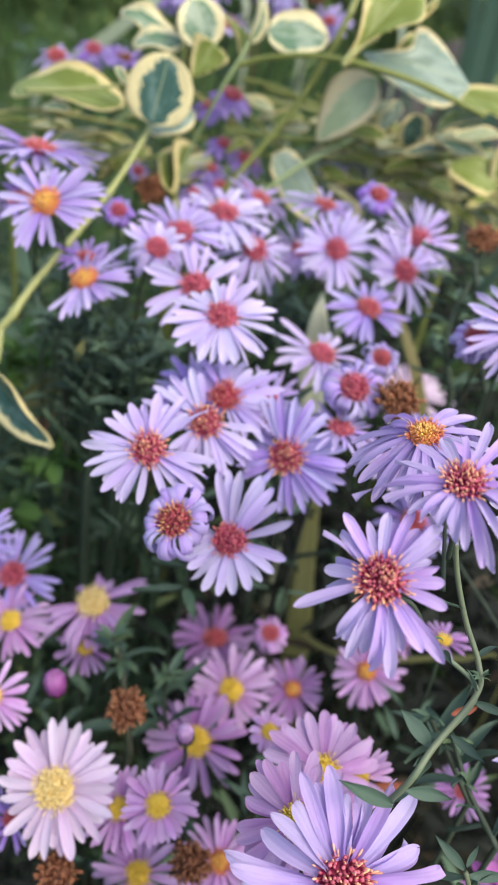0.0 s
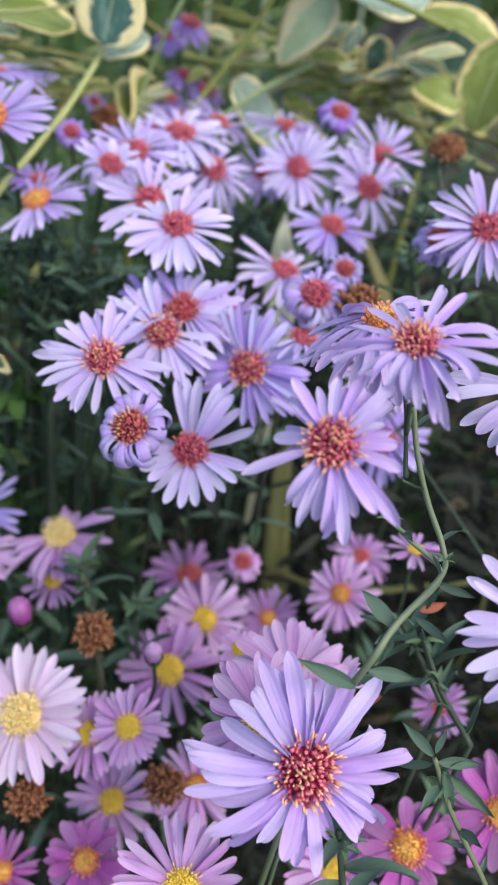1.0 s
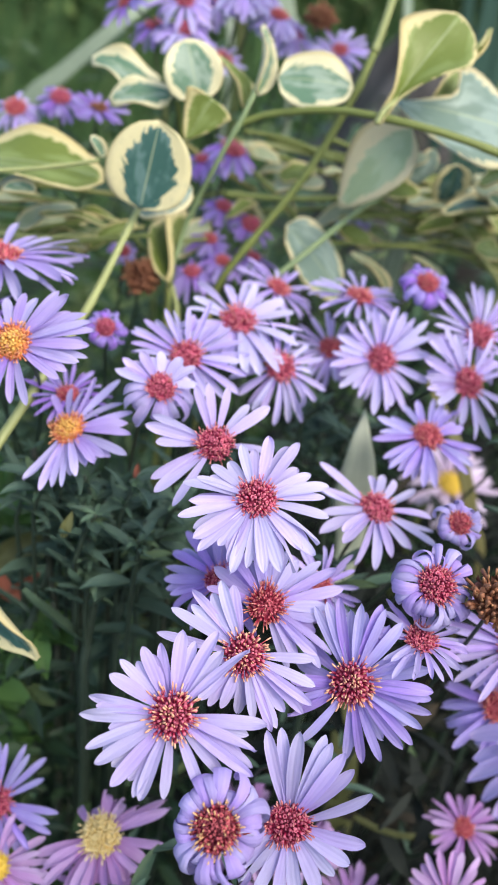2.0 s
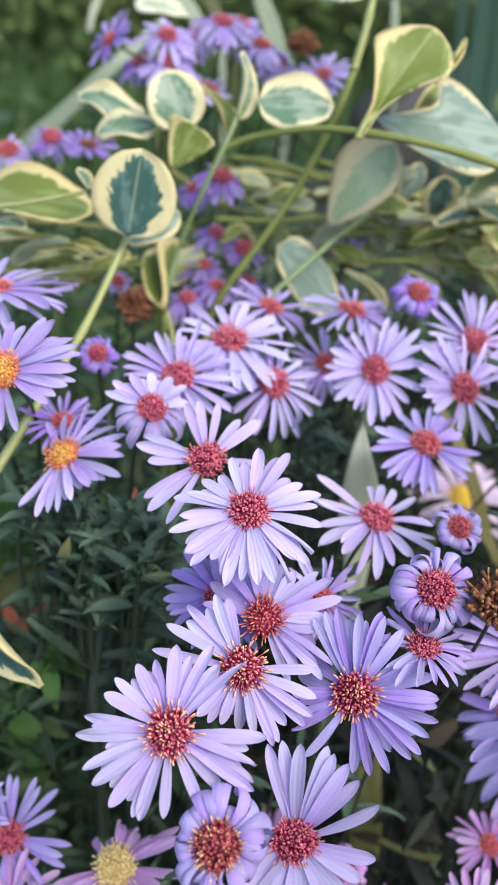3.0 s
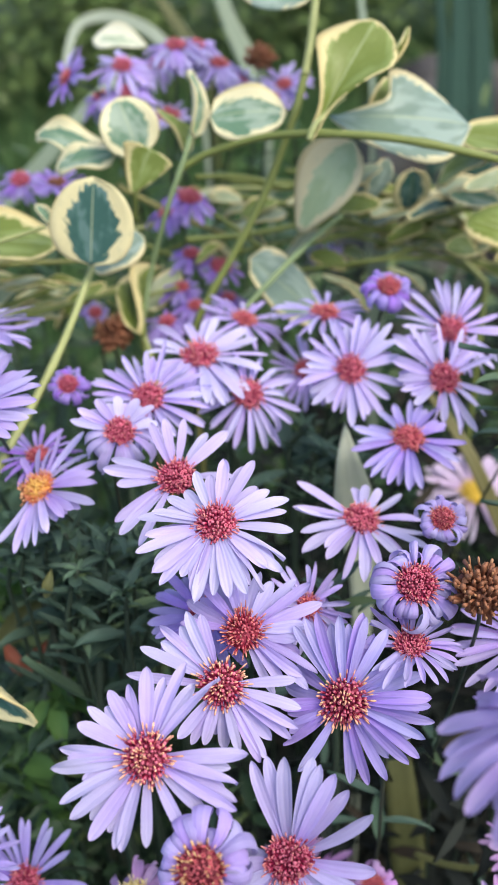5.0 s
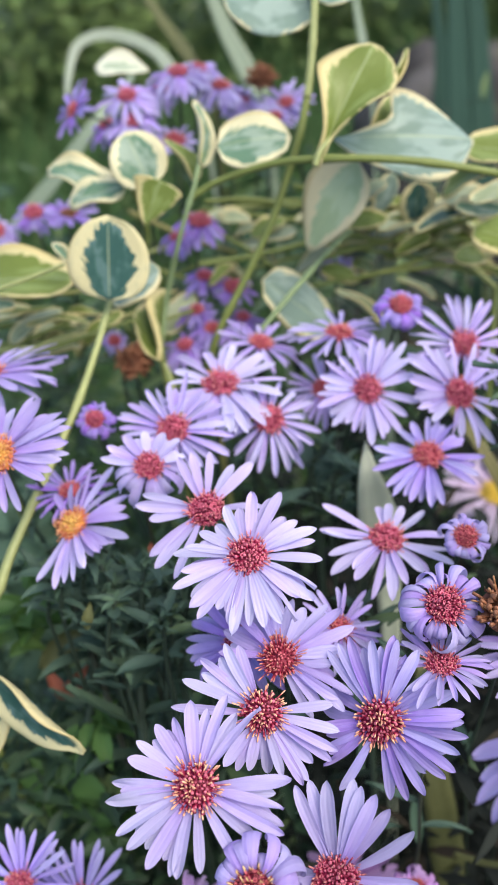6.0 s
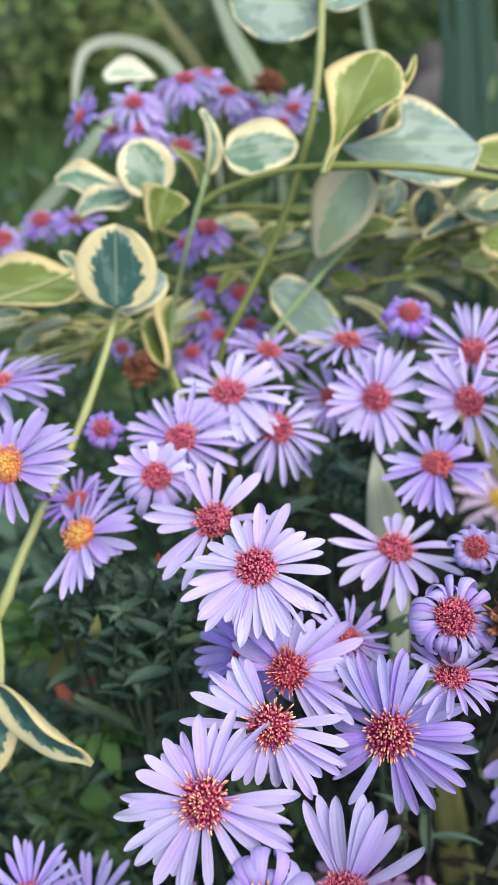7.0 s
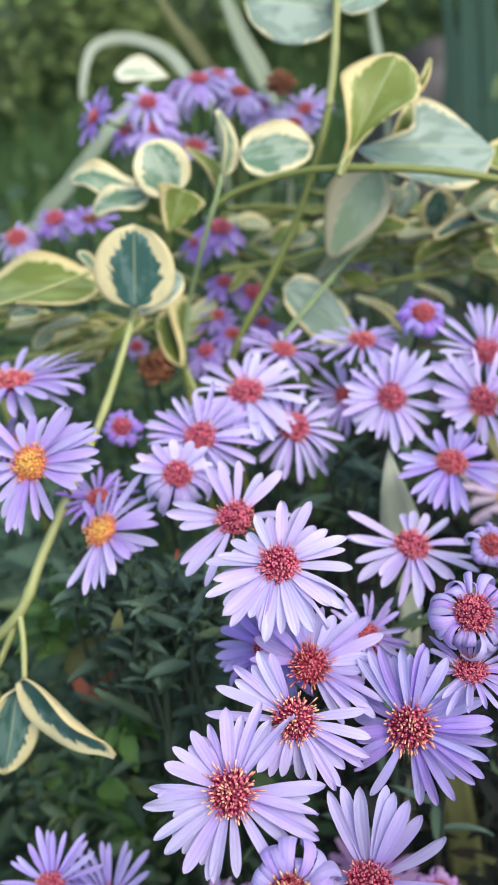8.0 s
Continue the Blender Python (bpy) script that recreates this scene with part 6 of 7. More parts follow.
vine_leaf(runner, (0.1441, 0.3252, 0.7669), (0.1563, 0.3252, 0.7664), (-0.1767, -0.4861, 0.8558), 0.0069, "dull", 65, fold=0.4)
vine_leaf(runner, (0.0515, 0.3290, 0.7628), (0.0615, 0.3235, 0.7599), (0.1514, -0.6353, 0.7573), 0.0071, "green", 66, fold=0.4)
vine_leaf(runner, (0.0611, 0.3293, 0.7767), (0.0503, 0.3291, 0.7805), (0.0060, -0.4943, 0.8693), 0.0056, "green", 67, fold=0.4)
vine_leaf(runner, (0.0610, 0.3299, 0.7831), (0.0694, 0.3263, 0.7840), (0.2673, -0.3904, 0.8810), 0.0082, "green", 68, fold=0.4)
vine_leaf(runner, (0.1301, 0.3312, 0.7678), (0.1367, 0.3296, 0.7675), (0.2586, -0.2935, 0.9203), 0.0088, "teal", 69, fold=0.4)
vine_leaf(runner, (0.0667, 0.3253, 0.7763), (0.0567, 0.3278, 0.7761), (-0.0413, -0.3086, 0.9503), 0.0088, "dull", 70, fold=0.4)
vine_leaf(runner, (0.0976, 0.3403, 0.7639), (0.1136, 0.3445, 0.7603), (0.1957, -0.4590, 0.8666), 0.0080, "green", 71, fold=0.4)
vine_leaf(runner, (0.0869, 0.3419, 0.7743), (0.1013, 0.3414, 0.7634), (0.2810, -0.1372, 0.9498), 0.0094, "dull", 72, fold=0.4)
vine_leaf(runner, (0.0892, 0.3441, 0.7641), (0.1012, 0.3356, 0.7599), (-0.0480, -0.2418, 0.9691), 0.0087, "green", 73, fold=0.4)
vine_leaf(runner, (0.1390, 0.3396, 0.7605), (0.1334, 0.3456, 0.7581), (-0.0447, -0.1645, 0.9854), 0.0095, "dull", 74, fold=0.4)
vine_leaf(runner, (0.1049, 0.3228, 0.7758), (0.0944, 0.3213, 0.7837), (-0.1060, -0.2522, 0.9619), 0.0087, "green", 75, fold=0.4)
vine_leaf(runner, (0.0711, 0.3324, 0.7623), (0.0852, 0.3317, 0.7672), (0.0082, -0.5450, 0.8384), 0.0067, "green", 76, fold=0.4)
vine_leaf(runner, (0.1187, 0.3351, 0.7588), (0.1294, 0.3436, 0.7567), (0.2086, -0.5908, 0.7794), 0.0059, "green", 77, fold=0.4)
vine_leaf(runner, (0.0564, 0.3300, 0.7683), (0.0437, 0.3328, 0.7605), (0.2323, -0.2309, 0.9449), 0.0089, "dull", 78, fold=0.4)
vine_leaf(runner, (0.1058, 0.3431, 0.7658), (0.1136, 0.3452, 0.7675), (0.0676, -0.3598, 0.9306), 0.0102, "teal", 79, fold=0.4)
vine_leaf(runner, (0.0919, 0.3225, 0.7636), (0.1027, 0.3285, 0.7587), (0.2701, -0.1841, 0.9451), 0.0067, "green", 80, fold=0.4)
vine_leaf(runner, (0.1089, 0.3535, 0.7665), (0.0970, 0.3608, 0.7721), (-0.0249, -0.1381, 0.9901), 0.0089, "teal", 81, fold=0.4)
vine_leaf(runner, (0.1187, 0.3143, 0.7645), (0.1060, 0.3108, 0.7676), (0.2071, -0.5161, 0.8311), 0.0088, "green", 82, fold=0.4)
vine_leaf(runner, (0.1156, 0.3512, 0.7643), (0.1075, 0.3604, 0.7696), (0.1878, -0.1248, 0.9743), 0.0089, "green", 83, fold=0.4)
vine_leaf(runner, (0.1326, 0.3247, 0.7663), (0.1277, 0.3304, 0.7594), (0.1164, -0.1245, 0.9854), 0.0063, "green", 84, fold=0.4)
vine_leaf(runner, (0.0655, 0.3369, 0.7784), (0.0777, 0.3334, 0.7778), (0.2965, -0.2069, 0.9323), 0.0100, "green", 85, fold=0.4)
vine_leaf(runner, (0.1287, 0.3255, 0.7666), (0.1446, 0.3360, 0.7673), (0.0856, -0.3343, 0.9386), 0.0097, "dull", 86, fold=0.4)
vine_leaf(runner, (0.0618, 0.3405, 0.7725), (0.0498, 0.3380, 0.7733), (0.1673, -0.3416, 0.9248), 0.0097, "green", 87, fold=0.4)
vine_leaf(runner, (0.0830, 0.3309, 0.7671), (0.0928, 0.3292, 0.7714), (0.0653, -0.2272, 0.9717), 0.0066, "green", 88, fold=0.4)
vine_leaf(runner, (0.1289, 0.3417, 0.7581), (0.1160, 0.3425, 0.7585), (0.2011, -0.1119, 0.9732), 0.0073, "green", 89, fold=0.4)
vine_leaf(runner, (0.0679, 0.3509, 0.7762), (0.0777, 0.3497, 0.7765), (-0.1057, -0.1936, 0.9754), 0.0076, "green", 90, fold=0.4)
vine_leaf(runner, (0.1004, 0.3371, 0.7528), (0.1144, 0.3344, 0.7473), (0.1234, -0.1853, 0.9749), 0.0075, "green", 91, fold=0.4)
vine_leaf(runner, (0.0670, 0.3357, 0.7674), (0.0605, 0.3422, 0.7626), (0.1322, -0.5075, 0.8515), 0.0090, "green", 92, fold=0.4)
vine_leaf(runner, (0.0927, 0.3273, 0.7759), (0.0769, 0.3177, 0.7751), (0.2222, -0.1920, 0.9559), 0.0070, "teal", 93, fold=0.4)
vine_leaf(runner, (0.0986, 0.3381, 0.7537), (0.1068, 0.3346, 0.7602), (-0.0140, -0.4641, 0.8857), 0.0057, "dull", 94, fold=0.4)
vine_leaf(runner, (0.0835, 0.3242, 0.7710), (0.0725, 0.3233, 0.7672), (0.2546, -0.4603, 0.8505), 0.0057, "green", 95, fold=0.4)
vine_leaf(runner, (0.1482, 0.3320, 0.7628), (0.1383, 0.3348, 0.7609), (-0.0344, -0.1536, 0.9875), 0.0078, "green", 96, fold=0.4)
vine_leaf(runner, (0.1232, 0.3459, 0.7703), (0.1090, 0.3417, 0.7717), (0.1762, -0.1409, 0.9742), 0.0088, "dull", 97, fold=0.4)
vine_leaf(runner, (0.0787, 0.3375, 0.7691), (0.0919, 0.3387, 0.7751), (-0.0145, -0.4864, 0.8736), 0.0095, "teal", 98, fold=0.4)
vine_leaf(runner, (0.0881, 0.3332, 0.7790), (0.1010, 0.3312, 0.7705), (0.1224, -0.3856, 0.9145), 0.0077, "dull", 99, fold=0.4)
vine_leaf(runner, (0.1436, 0.3368, 0.7524), (0.1316, 0.3292, 0.7520), (0.0593, -0.5318, 0.8448), 0.0061, "green", 100, fold=0.4)
vine_leaf(runner, (0.1459, 0.3327, 0.7731), (0.1305, 0.3269, 0.7800), (0.0450, -0.5284, 0.8478), 0.0076, "green", 101, fold=0.4)
vine_leaf(runner, (0.1277, 0.3393, 0.7715), (0.1425, 0.3428, 0.7763), (-0.0387, -0.1958, 0.9799), 0.0088, "green", 102, fold=0.4)
vine_leaf(runner, (0.0886, 0.3188, 0.7657), (0.0819, 0.3270, 0.7625), (0.3142, -0.3652, 0.8763), 0.0064, "dull", 103, fold=0.4)
vine_leaf(runner, (0.0382, 0.3338, 0.7630), (0.0276, 0.3440, 0.7694), (-0.1409, -0.3926, 0.9088), 0.0046, "dull", 113, fold=0.5)
vine_leaf(runner, (0.0281, 0.3519, 0.7751), (0.0162, 0.3487, 0.7733), (0.2442, -0.2131, 0.9460), 0.0070, "dull", 114, fold=0.5)
vine_leaf(runner, (0.0458, 0.3410, 0.7739), (0.0571, 0.3447, 0.7719), (0.1929, -0.0389, 0.9805), 0.0049, "dull", 115, fold=0.5)
vine_leaf(runner, (0.0264, 0.3448, 0.7690), (0.0362, 0.3404, 0.7749), (-0.0510, -0.3269, 0.9437), 0.0052, "dull", 116, fold=0.5)
vine_leaf(runner, (0.0232, 0.3473, 0.7758), (0.0328, 0.3458, 0.7746), (0.0805, -0.4755, 0.8760), 0.0064, "dull", 117, fold=0.5)
vine_leaf(runner, (0.0263, 0.3308, 0.7669), (0.0179, 0.3214, 0.7651), (0.0924, -0.1013, 0.9906), 0.0045, "green", 118, fold=0.5)
vine_leaf(runner, (0.0216, 0.3309, 0.7674), (0.0303, 0.3309, 0.7593), (0.0172, -0.0918, 0.9956), 0.0057, "dull", 119, fold=0.5)
vine_leaf(runner, (0.0318, 0.3500, 0.7723), (0.0229, 0.3486, 0.7774), (-0.1251, -0.4125, 0.9023), 0.0067, "dull", 120, fold=0.5)
runner = vine("thin periwinkle runner with folded leaves")
vine_stem(runner, [(0.0043, 0.2903, 0.7589), (0.0061, 0.2838, 0.7563), (0.0068, 0.2779, 0.7511)], 0.00064, 0.00064, VINE)
vine_stem(runner, [(-0.0066, 0.3091, 0.7618), (0.0022, 0.3005, 0.7561), (0.0041, 0.2908, 0.7524)], 0.00057, 0.00057, VINE_OLIVE)
vine_stem(runner, [(-0.0132, 0.3049, 0.7559), (-0.0004, 0.3105, 0.7602), (0.0128, 0.3152, 0.7615)], 0.00058, 0.00058, VINE_OLIVE)
vine_stem(runner, [(0.0075, 0.3379, -0.0100), (0.0072, 0.3079, 0.4507), (0.0068, 0.2779, 0.7511)], 0.00120, 0.00090, VINE_OLIVE)
vine_leaf(runner, (0.0043, 0.2894, 0.7593), (0.0083, 0.3251, 0.7638), (-0.5978, -0.5657, 0.5680), 0.0092, "green", 29, label='folded narrow leaf with a pale edge', fold=0.9)
vine_leaf(runner, (0.0029, 0.3148, 0.7557), (0.0132, 0.3244, 0.7626), (0.3224, -0.5567, 0.7656), 0.0083, "dull", 30, label='olive leaf in the tangle')
runner = vine("tall periwinkle stem with grey-green leaves")
vine_stem(runner, [(-0.0067, 0.3958, 0.8080), (-0.0034, 0.3876, 0.7976), (-0.0036, 0.3852, 0.7851)], 0.00068, 0.00068, VINE_OLIVE)
vine_stem(runner, [(-0.0039, 0.4452, -0.0100), (-0.0038, 0.4152, 0.4710), (-0.0036, 0.3852, 0.7851)], 0.00120, 0.00090, VINE_OLIVE)
vine_leaf(runner, (0.0562, 0.3415, 0.8332), (0.0315, 0.3439, 0.8374), (0.0483, -0.6331, 0.7725), 0.0284, "grey", 31, label='large grey-green leaf high on its stem', fold=0.15)
vine_leaf(runner, (0.0559, 0.3371, 0.8339), (0.0711, 0.3457, 0.8391), (0.2384, -0.5630, 0.7913), 0.0135, "grey", 32, label='grey-green leaf beside the upright stem')
vine_leaf(runner, (0.0058, 0.3970, 0.8112), (-0.0118, 0.4000, 0.8140), (-0.1, -0.5976, 0.8000), 0.0125, "white", 33, label='white-margined leaf in the background', fold=0.5, outline=egg_shape)

# ---- strap leaves and shoots ----
strap("strap_leaf", [(0.0528, 0.2455, 0.7288), (0.0516, 0.2447, 0.7402), (0.0505, 0.2445, 0.7489), (0.0503, 0.2471, 0.7563)], 0.0132, STRAP_PALE, "bleached pale green strap leaf behind the flowers", "leaf", "strap leaves", taper=1.0)
strap("strap_leaf", [(0.0734, 0.3439, 0.7221), (0.0727, 0.3410, 0.7447), (0.0750, 0.3444, 0.7586), (0.0775, 0.3493, 0.7658)], 0.0081, STRAP, "grey-green strap leaf behind the vine", "leaf", "strap leaves")
strap("strap_leaf", [(-0.0636, 0.4655, 0.7446), (-0.0483, 0.4688, 0.7580), (-0.0277, 0.4757, 0.7767), (-0.0157, 0.4878, 0.7853), (-0.0083, 0.4982, 0.7916)], 0.0079, STRAP, "grey-green strap leaf crossing the turf", "leaf", "strap leaves")
strap("strap_leaf", [(0.0089, 0.5290, 0.7832), (-0.0015, 0.5372, 0.7956), (-0.0194, 0.5416, 0.8025), (-0.0346, 0.5399, 0.8003), (-0.0410, 0.5319, 0.7887), (-0.0428, 0.5259, 0.7799)], 0.0065, STRAP_LIGHT, "pale strap leaf arched over in a loop", "leaf", "strap leaves")
strap("strap_leaf", [(0.0162, 0.5653, 0.7831), (0.0044, 0.5774, 0.8012), (-0.0096, 0.5928, 0.8244)], 0.0086, OLIVE, "olive strap leaf standing behind the flowers", "leaf", "strap leaves")
strap("strap_leaf", [(0.0436, 0.5270, 0.7794), (0.0355, 0.5396, 0.7982), (0.0272, 0.5568, 0.8238)], 0.0124, STRAP, "grey-green strap leaf standing upright", "leaf", "strap leaves")
strap("strap_leaf", [(0.0961, 0.5071, 0.7844), (0.0952, 0.5173, 0.7995), (0.0945, 0.5318, 0.8209)], 0.0051, STRAP, "thin pale strap leaf standing upright", "leaf", "strap leaves")
strap("iris_blade", [(0.1727, 0.6256, 0.6899), (0.1774, 0.6551, 0.7335), (0.1813, 0.6807, 0.7712), (0.1838, 0.7084, 0.8121)], 0.0176, IRIS, "broad dark teal iris blade", "leaf", "iris blades")
strap("iris_blade", [(0.1897, 0.6346, 0.6850), (0.1949, 0.6667, 0.7323), (0.1978, 0.6929, 0.7709), (0.1992, 0.7191, 0.8096)], 0.0186, IRIS, "dark green iris blade", "leaf", "iris blades")
strap("iris_blade", [(0.1901, 0.6547, 0.6789), (0.1914, 0.6860, 0.7252), (0.1927, 0.7090, 0.7592), (0.2026, 0.7420, 0.8077)], 0.0163, IRIS, "dark green iris blade leaning", "leaf", "iris blades")
strap("iris_blade", [(0.1761, 0.7045, 0.6816), (0.1869, 0.7353, 0.7267), (0.1886, 0.7576, 0.7597), (0.1907, 0.7888, 0.8058)], 0.0135, IRIS, "slim dark green iris blade", "leaf", "iris blades")
strap("strap_leaf", [(0.0649, 0.2198, 0.6263), (0.0632, 0.2243, 0.6486), (0.0619, 0.2341, 0.6695), (0.0618, 0.2412, 0.6871)], 0.0115, OLIVE, "olive strap leaf rising between the flowers", "leaf", "strap leaves")
strap("strap_leaf", [(0.1001, 0.2820, 0.6963), (0.0919, 0.2852, 0.7159), (0.0858, 0.2934, 0.7258), (0.0801, 0.2993, 0.7327)], 0.0050, OLIVE, "olive strap leaf behind the bloom", "leaf", "strap leaves")
strap("strap_leaf", [(0.1100, 0.2050, 0.6588), (0.0950, 0.2030, 0.6581), (0.0783, 0.2000, 0.6595), (0.0690, 0.2000, 0.6615), (0.0610, 0.2020, 0.6640)], 0.0024, OLIVE, "olive strap leaf bent over in the dark below the flowers", "leaf", "strap leaves", taper=0.3)
shoot([(-0.0099, 0.2128, 0.7356), (-0.0081, 0.2139, 0.7426), (-0.0061, 0.2147, 0.7472)], 0.0006, 0.0005, 20, 9, 0.01, sprigs=3)
shoot([(0.0020, 0.2101, 0.7314), (0.0027, 0.2099, 0.7400), (0.0028, 0.2108, 0.7448)], 0.0006, 0.0005, 21, 9, 0.01, sprigs=3)
shoot([(-0.0019, 0.2164, 0.7407), (-0.0008, 0.2174, 0.7476), (0.0013, 0.2191, 0.7536)], 0.0006, 0.0005, 22, 9, 0.01, sprigs=3)
shoot([(0.0815, 0.1183, 0.7168), (0.0758, 0.1240, 0.7239), (0.0711, 0.1265, 0.7302)], 0.0006, 0.0005, 24, 7, 0.010, sprigs=2)
shoot([(0.0839, 0.1078, 0.7198), (0.0793, 0.1167, 0.7228), (0.0747, 0.1229, 0.7307)], 0.0006, 0.0005, 25, 7, 0.010, sprigs=2)
shoot([(0.0247, 0.1553, 0.6673), (0.0215, 0.1611, 0.6799), (0.0219, 0.1640, 0.6874)], 0.0006, 0.0005, 26, 9, 0.012, sprigs=2)
shoot([(0.0530, 0.0985, 0.7360), (0.0562, 0.0950, 0.7545), (0.0598, 0.0990, 0.7590), (0.0685, 0.1100, 0.7585), (0.0633, 0.1135, 0.7620), (0.0590, 0.1127, 0.7665)], 0.00035, 0.0004, 27, 3, 0.0062, sprigs=1, bark=STALK_GREY)
shoot([(0.0530, 0.0985, 0.7360), (0.0562, 0.0950, 0.7545), (0.0598, 0.0990, 0.7590), (0.0685, 0.1100, 0.7585), (0.0692, 0.1148, 0.7600), (0.0661, 0.1187, 0.7654), (0.0628, 0.1211, 0.7731), (0.0608, 0.1228, 0.7800)], 0.00055, 0.00042, 28, 6, 0.0062, sprigs=2, bark=STALK_GREY,
      label="grey-green aster stem with broad opposite leaves", blades=(((0.0602, 0.1000, 0.7574), (0.0553, 0.1040, 0.7602), 0.0036), ((0.0565, 0.0950, 0.7537), (0.0639, 0.0960, 0.7516), 0.0032), ((0.0641, 0.1040, 0.7557), (0.0695, 0.1010, 0.7537), 0.0022), ((0.0592, 0.0985, 0.7575), (0.0563, 0.0960, 0.7581), 0.0018), ((0.0552, 0.0940, 0.7512), (0.0461, 0.0920, 0.7581), 0.0034), ((0.0681, 0.1095, 0.7572), (0.0742, 0.1080, 0.7565), 0.0022)))
shoot([(0.0861, 0.0890, 0.7078), (0.0759, 0.0915, 0.7250), (0.0703, 0.0930, 0.7368)], 0.0005, 0.0004, 29, 6, 0.006, sprigs=3, bark=STALK_GREY, label="grey-green aster shoot tip with spreading leaves", blades=(((0.0699, 0.0930, 0.7375), (0.0647, 0.0950, 0.7422), 0.0026), ((0.0700, 0.0930, 0.7383), (0.0711, 0.0950, 0.7416), 0.0018), ((0.0709, 0.0930, 0.7361), (0.0780, 0.0940, 0.7351), 0.0030), ((0.0721, 0.0930, 0.7348), (0.0761, 0.0900, 0.7251), 0.0030), ((0.0704, 0.0930, 0.7358), (0.0658, 0.0950, 0.7311), 0.0024), ((0.0730, 0.0930, 0.7333), (0.0835, 0.0940, 0.7215), 0.0030)))
shoot([(0.0582, 0.0782, 0.7211), (0.0568, 0.0803, 0.7269), (0.0554, 0.0827, 0.7332)], 0.0006, 0.0005, 30, 5, 0.01, sprigs=2)
shoot([(0.0148, 0.1521, 0.6702), (0.0100, 0.1613, 0.6907), (0.0072, 0.1640, 0.6975)], 0.001, 0.0007, 31, 9, 0.014, sprigs=3)
shoot([(0.0350, 0.2235, 0.6684), (0.0597, 0.2081, 0.6926), (0.0647, 0.2065, 0.6995)], 0.0009, 0.0006, 32, 4, 0.009, sprigs=1)
shoot([(-0.0075, 0.2107, 0.7058), (-0.0057, 0.2181, 0.7255), (-0.0060, 0.2251, 0.7359), (-0.0060, 0.2279, 0.7401)], 0.0011, 0.0008, 33, 16, 0.018, sprigs=3)
shoot([(-0.0011, 0.2162, 0.7136), (0.0016, 0.2198, 0.7278), (0.0074, 0.2208, 0.7381)], 0.001, 0.0007, 34, 12, 0.017, sprigs=2)
shoot([(-0.0218, 0.2202, 0.7022), (-0.0164, 0.2277, 0.7222), (-0.0162, 0.2315, 0.7313), (-0.0162, 0.2344, 0.7356)], 0.001, 0.0007, 35, 14, 0.017, sprigs=2)
shoot([(0.0390, 0.2549, 0.7341), (0.0382, 0.2556, 0.7442), (0.0425, 0.2544, 0.7512)], 0.0009, 0.0007, 36, 8, 0.015, sprigs=1)
shoot([(0.0432, 0.2104, 0.7308), (0.0426, 0.2116, 0.7380), (0.0421, 0.2122, 0.7424)], 0.0009, 0.0007, 37, 8, 0.01, sprigs=2)
shoot([(0.0877, 0.2236, 0.7425), (0.0827, 0.2283, 0.7568), (0.0858, 0.2346, 0.7708)], 0.0009, 0.0007, 38, 10, 0.016, sprigs=2)
shoot([(0.0969, 0.2239, 0.7439), (0.0917, 0.2286, 0.7581), (0.0862, 0.2391, 0.7770)], 0.0009, 0.0007, 39, 10, 0.016, sprigs=2)
shoot([(-0.0147, 0.2198, 0.7082), (-0.0188, 0.2297, 0.7297), (-0.0219, 0.2355, 0.7457)], 0.0009, 0.0007, 40, 10, 0.009, sprigs=2)
shoot([(-0.0020, 0.2201, 0.7101), (0.0009, 0.2255, 0.7264), (0.0026, 0.2288, 0.7394)], 0.0009, 0.0007, 41, 12, 0.016, sprigs=3)
shoot([(-0.0074, 0.2120, 0.6815), (-0.0078, 0.2190, 0.6996), (-0.0065, 0.2257, 0.7172)], 0.0009, 0.0007, 42, 12, 0.018, sprigs=2)
shoot([(-0.0086, 0.2145, 0.7284), (-0.0068, 0.2151, 0.7345), (-0.0080, 0.2168, 0.7407)], 0.0005, 0.0004, 45, 9, 0.0095, sprigs=3)
shoot([(-0.0149, 0.2237, 0.7397), (-0.0139, 0.2242, 0.7458), (-0.0112, 0.2256, 0.7514)], 0.0005, 0.0004, 46, 9, 0.0095, sprigs=3)
shoot([(-0.0101, 0.2218, 0.7370), (-0.0078, 0.2222, 0.7430), (-0.0095, 0.2239, 0.7491)], 0.0005, 0.0004, 47, 9, 0.0095, sprigs=3)
shoot([(-0.0034, 0.2220, 0.7243), (-0.0028, 0.2227, 0.7307), (-0.0008, 0.2243, 0.7366)], 0.0005, 0.0004, 48, 9, 0.0095, sprigs=3)
shoot([(0.0068, 0.2269, 0.7280), (0.0066, 0.2276, 0.7344), (0.0092, 0.2292, 0.7403)], 0.0005, 0.0004, 52, 9, 0.0095, sprigs=3)
shoot([(-0.0075, 0.2114, 0.7229), (-0.0071, 0.2121, 0.7292), (-0.0073, 0.2138, 0.7353)], 0.0005, 0.0004, 54, 9, 0.0095, sprigs=3)
shoot([(-0.0124, 0.2214, 0.7313), (-0.0116, 0.2220, 0.7375), (-0.0091, 0.2236, 0.7433)], 0.0005, 0.0004, 55, 9, 0.0095, sprigs=3)
shoot([(0.0076, 0.2215, 0.7317), (0.0076, 0.2221, 0.7380), (0.0098, 0.2236, 0.7438)], 0.0005, 0.0004, 56, 9, 0.0095, sprigs=3)
shoot([(0.0101, 0.2256, 0.7259), (0.0104, 0.2263, 0.7323), (0.0099, 0.2281, 0.7385)], 0.0005, 0.0004, 57, 9, 0.0095, sprigs=3)
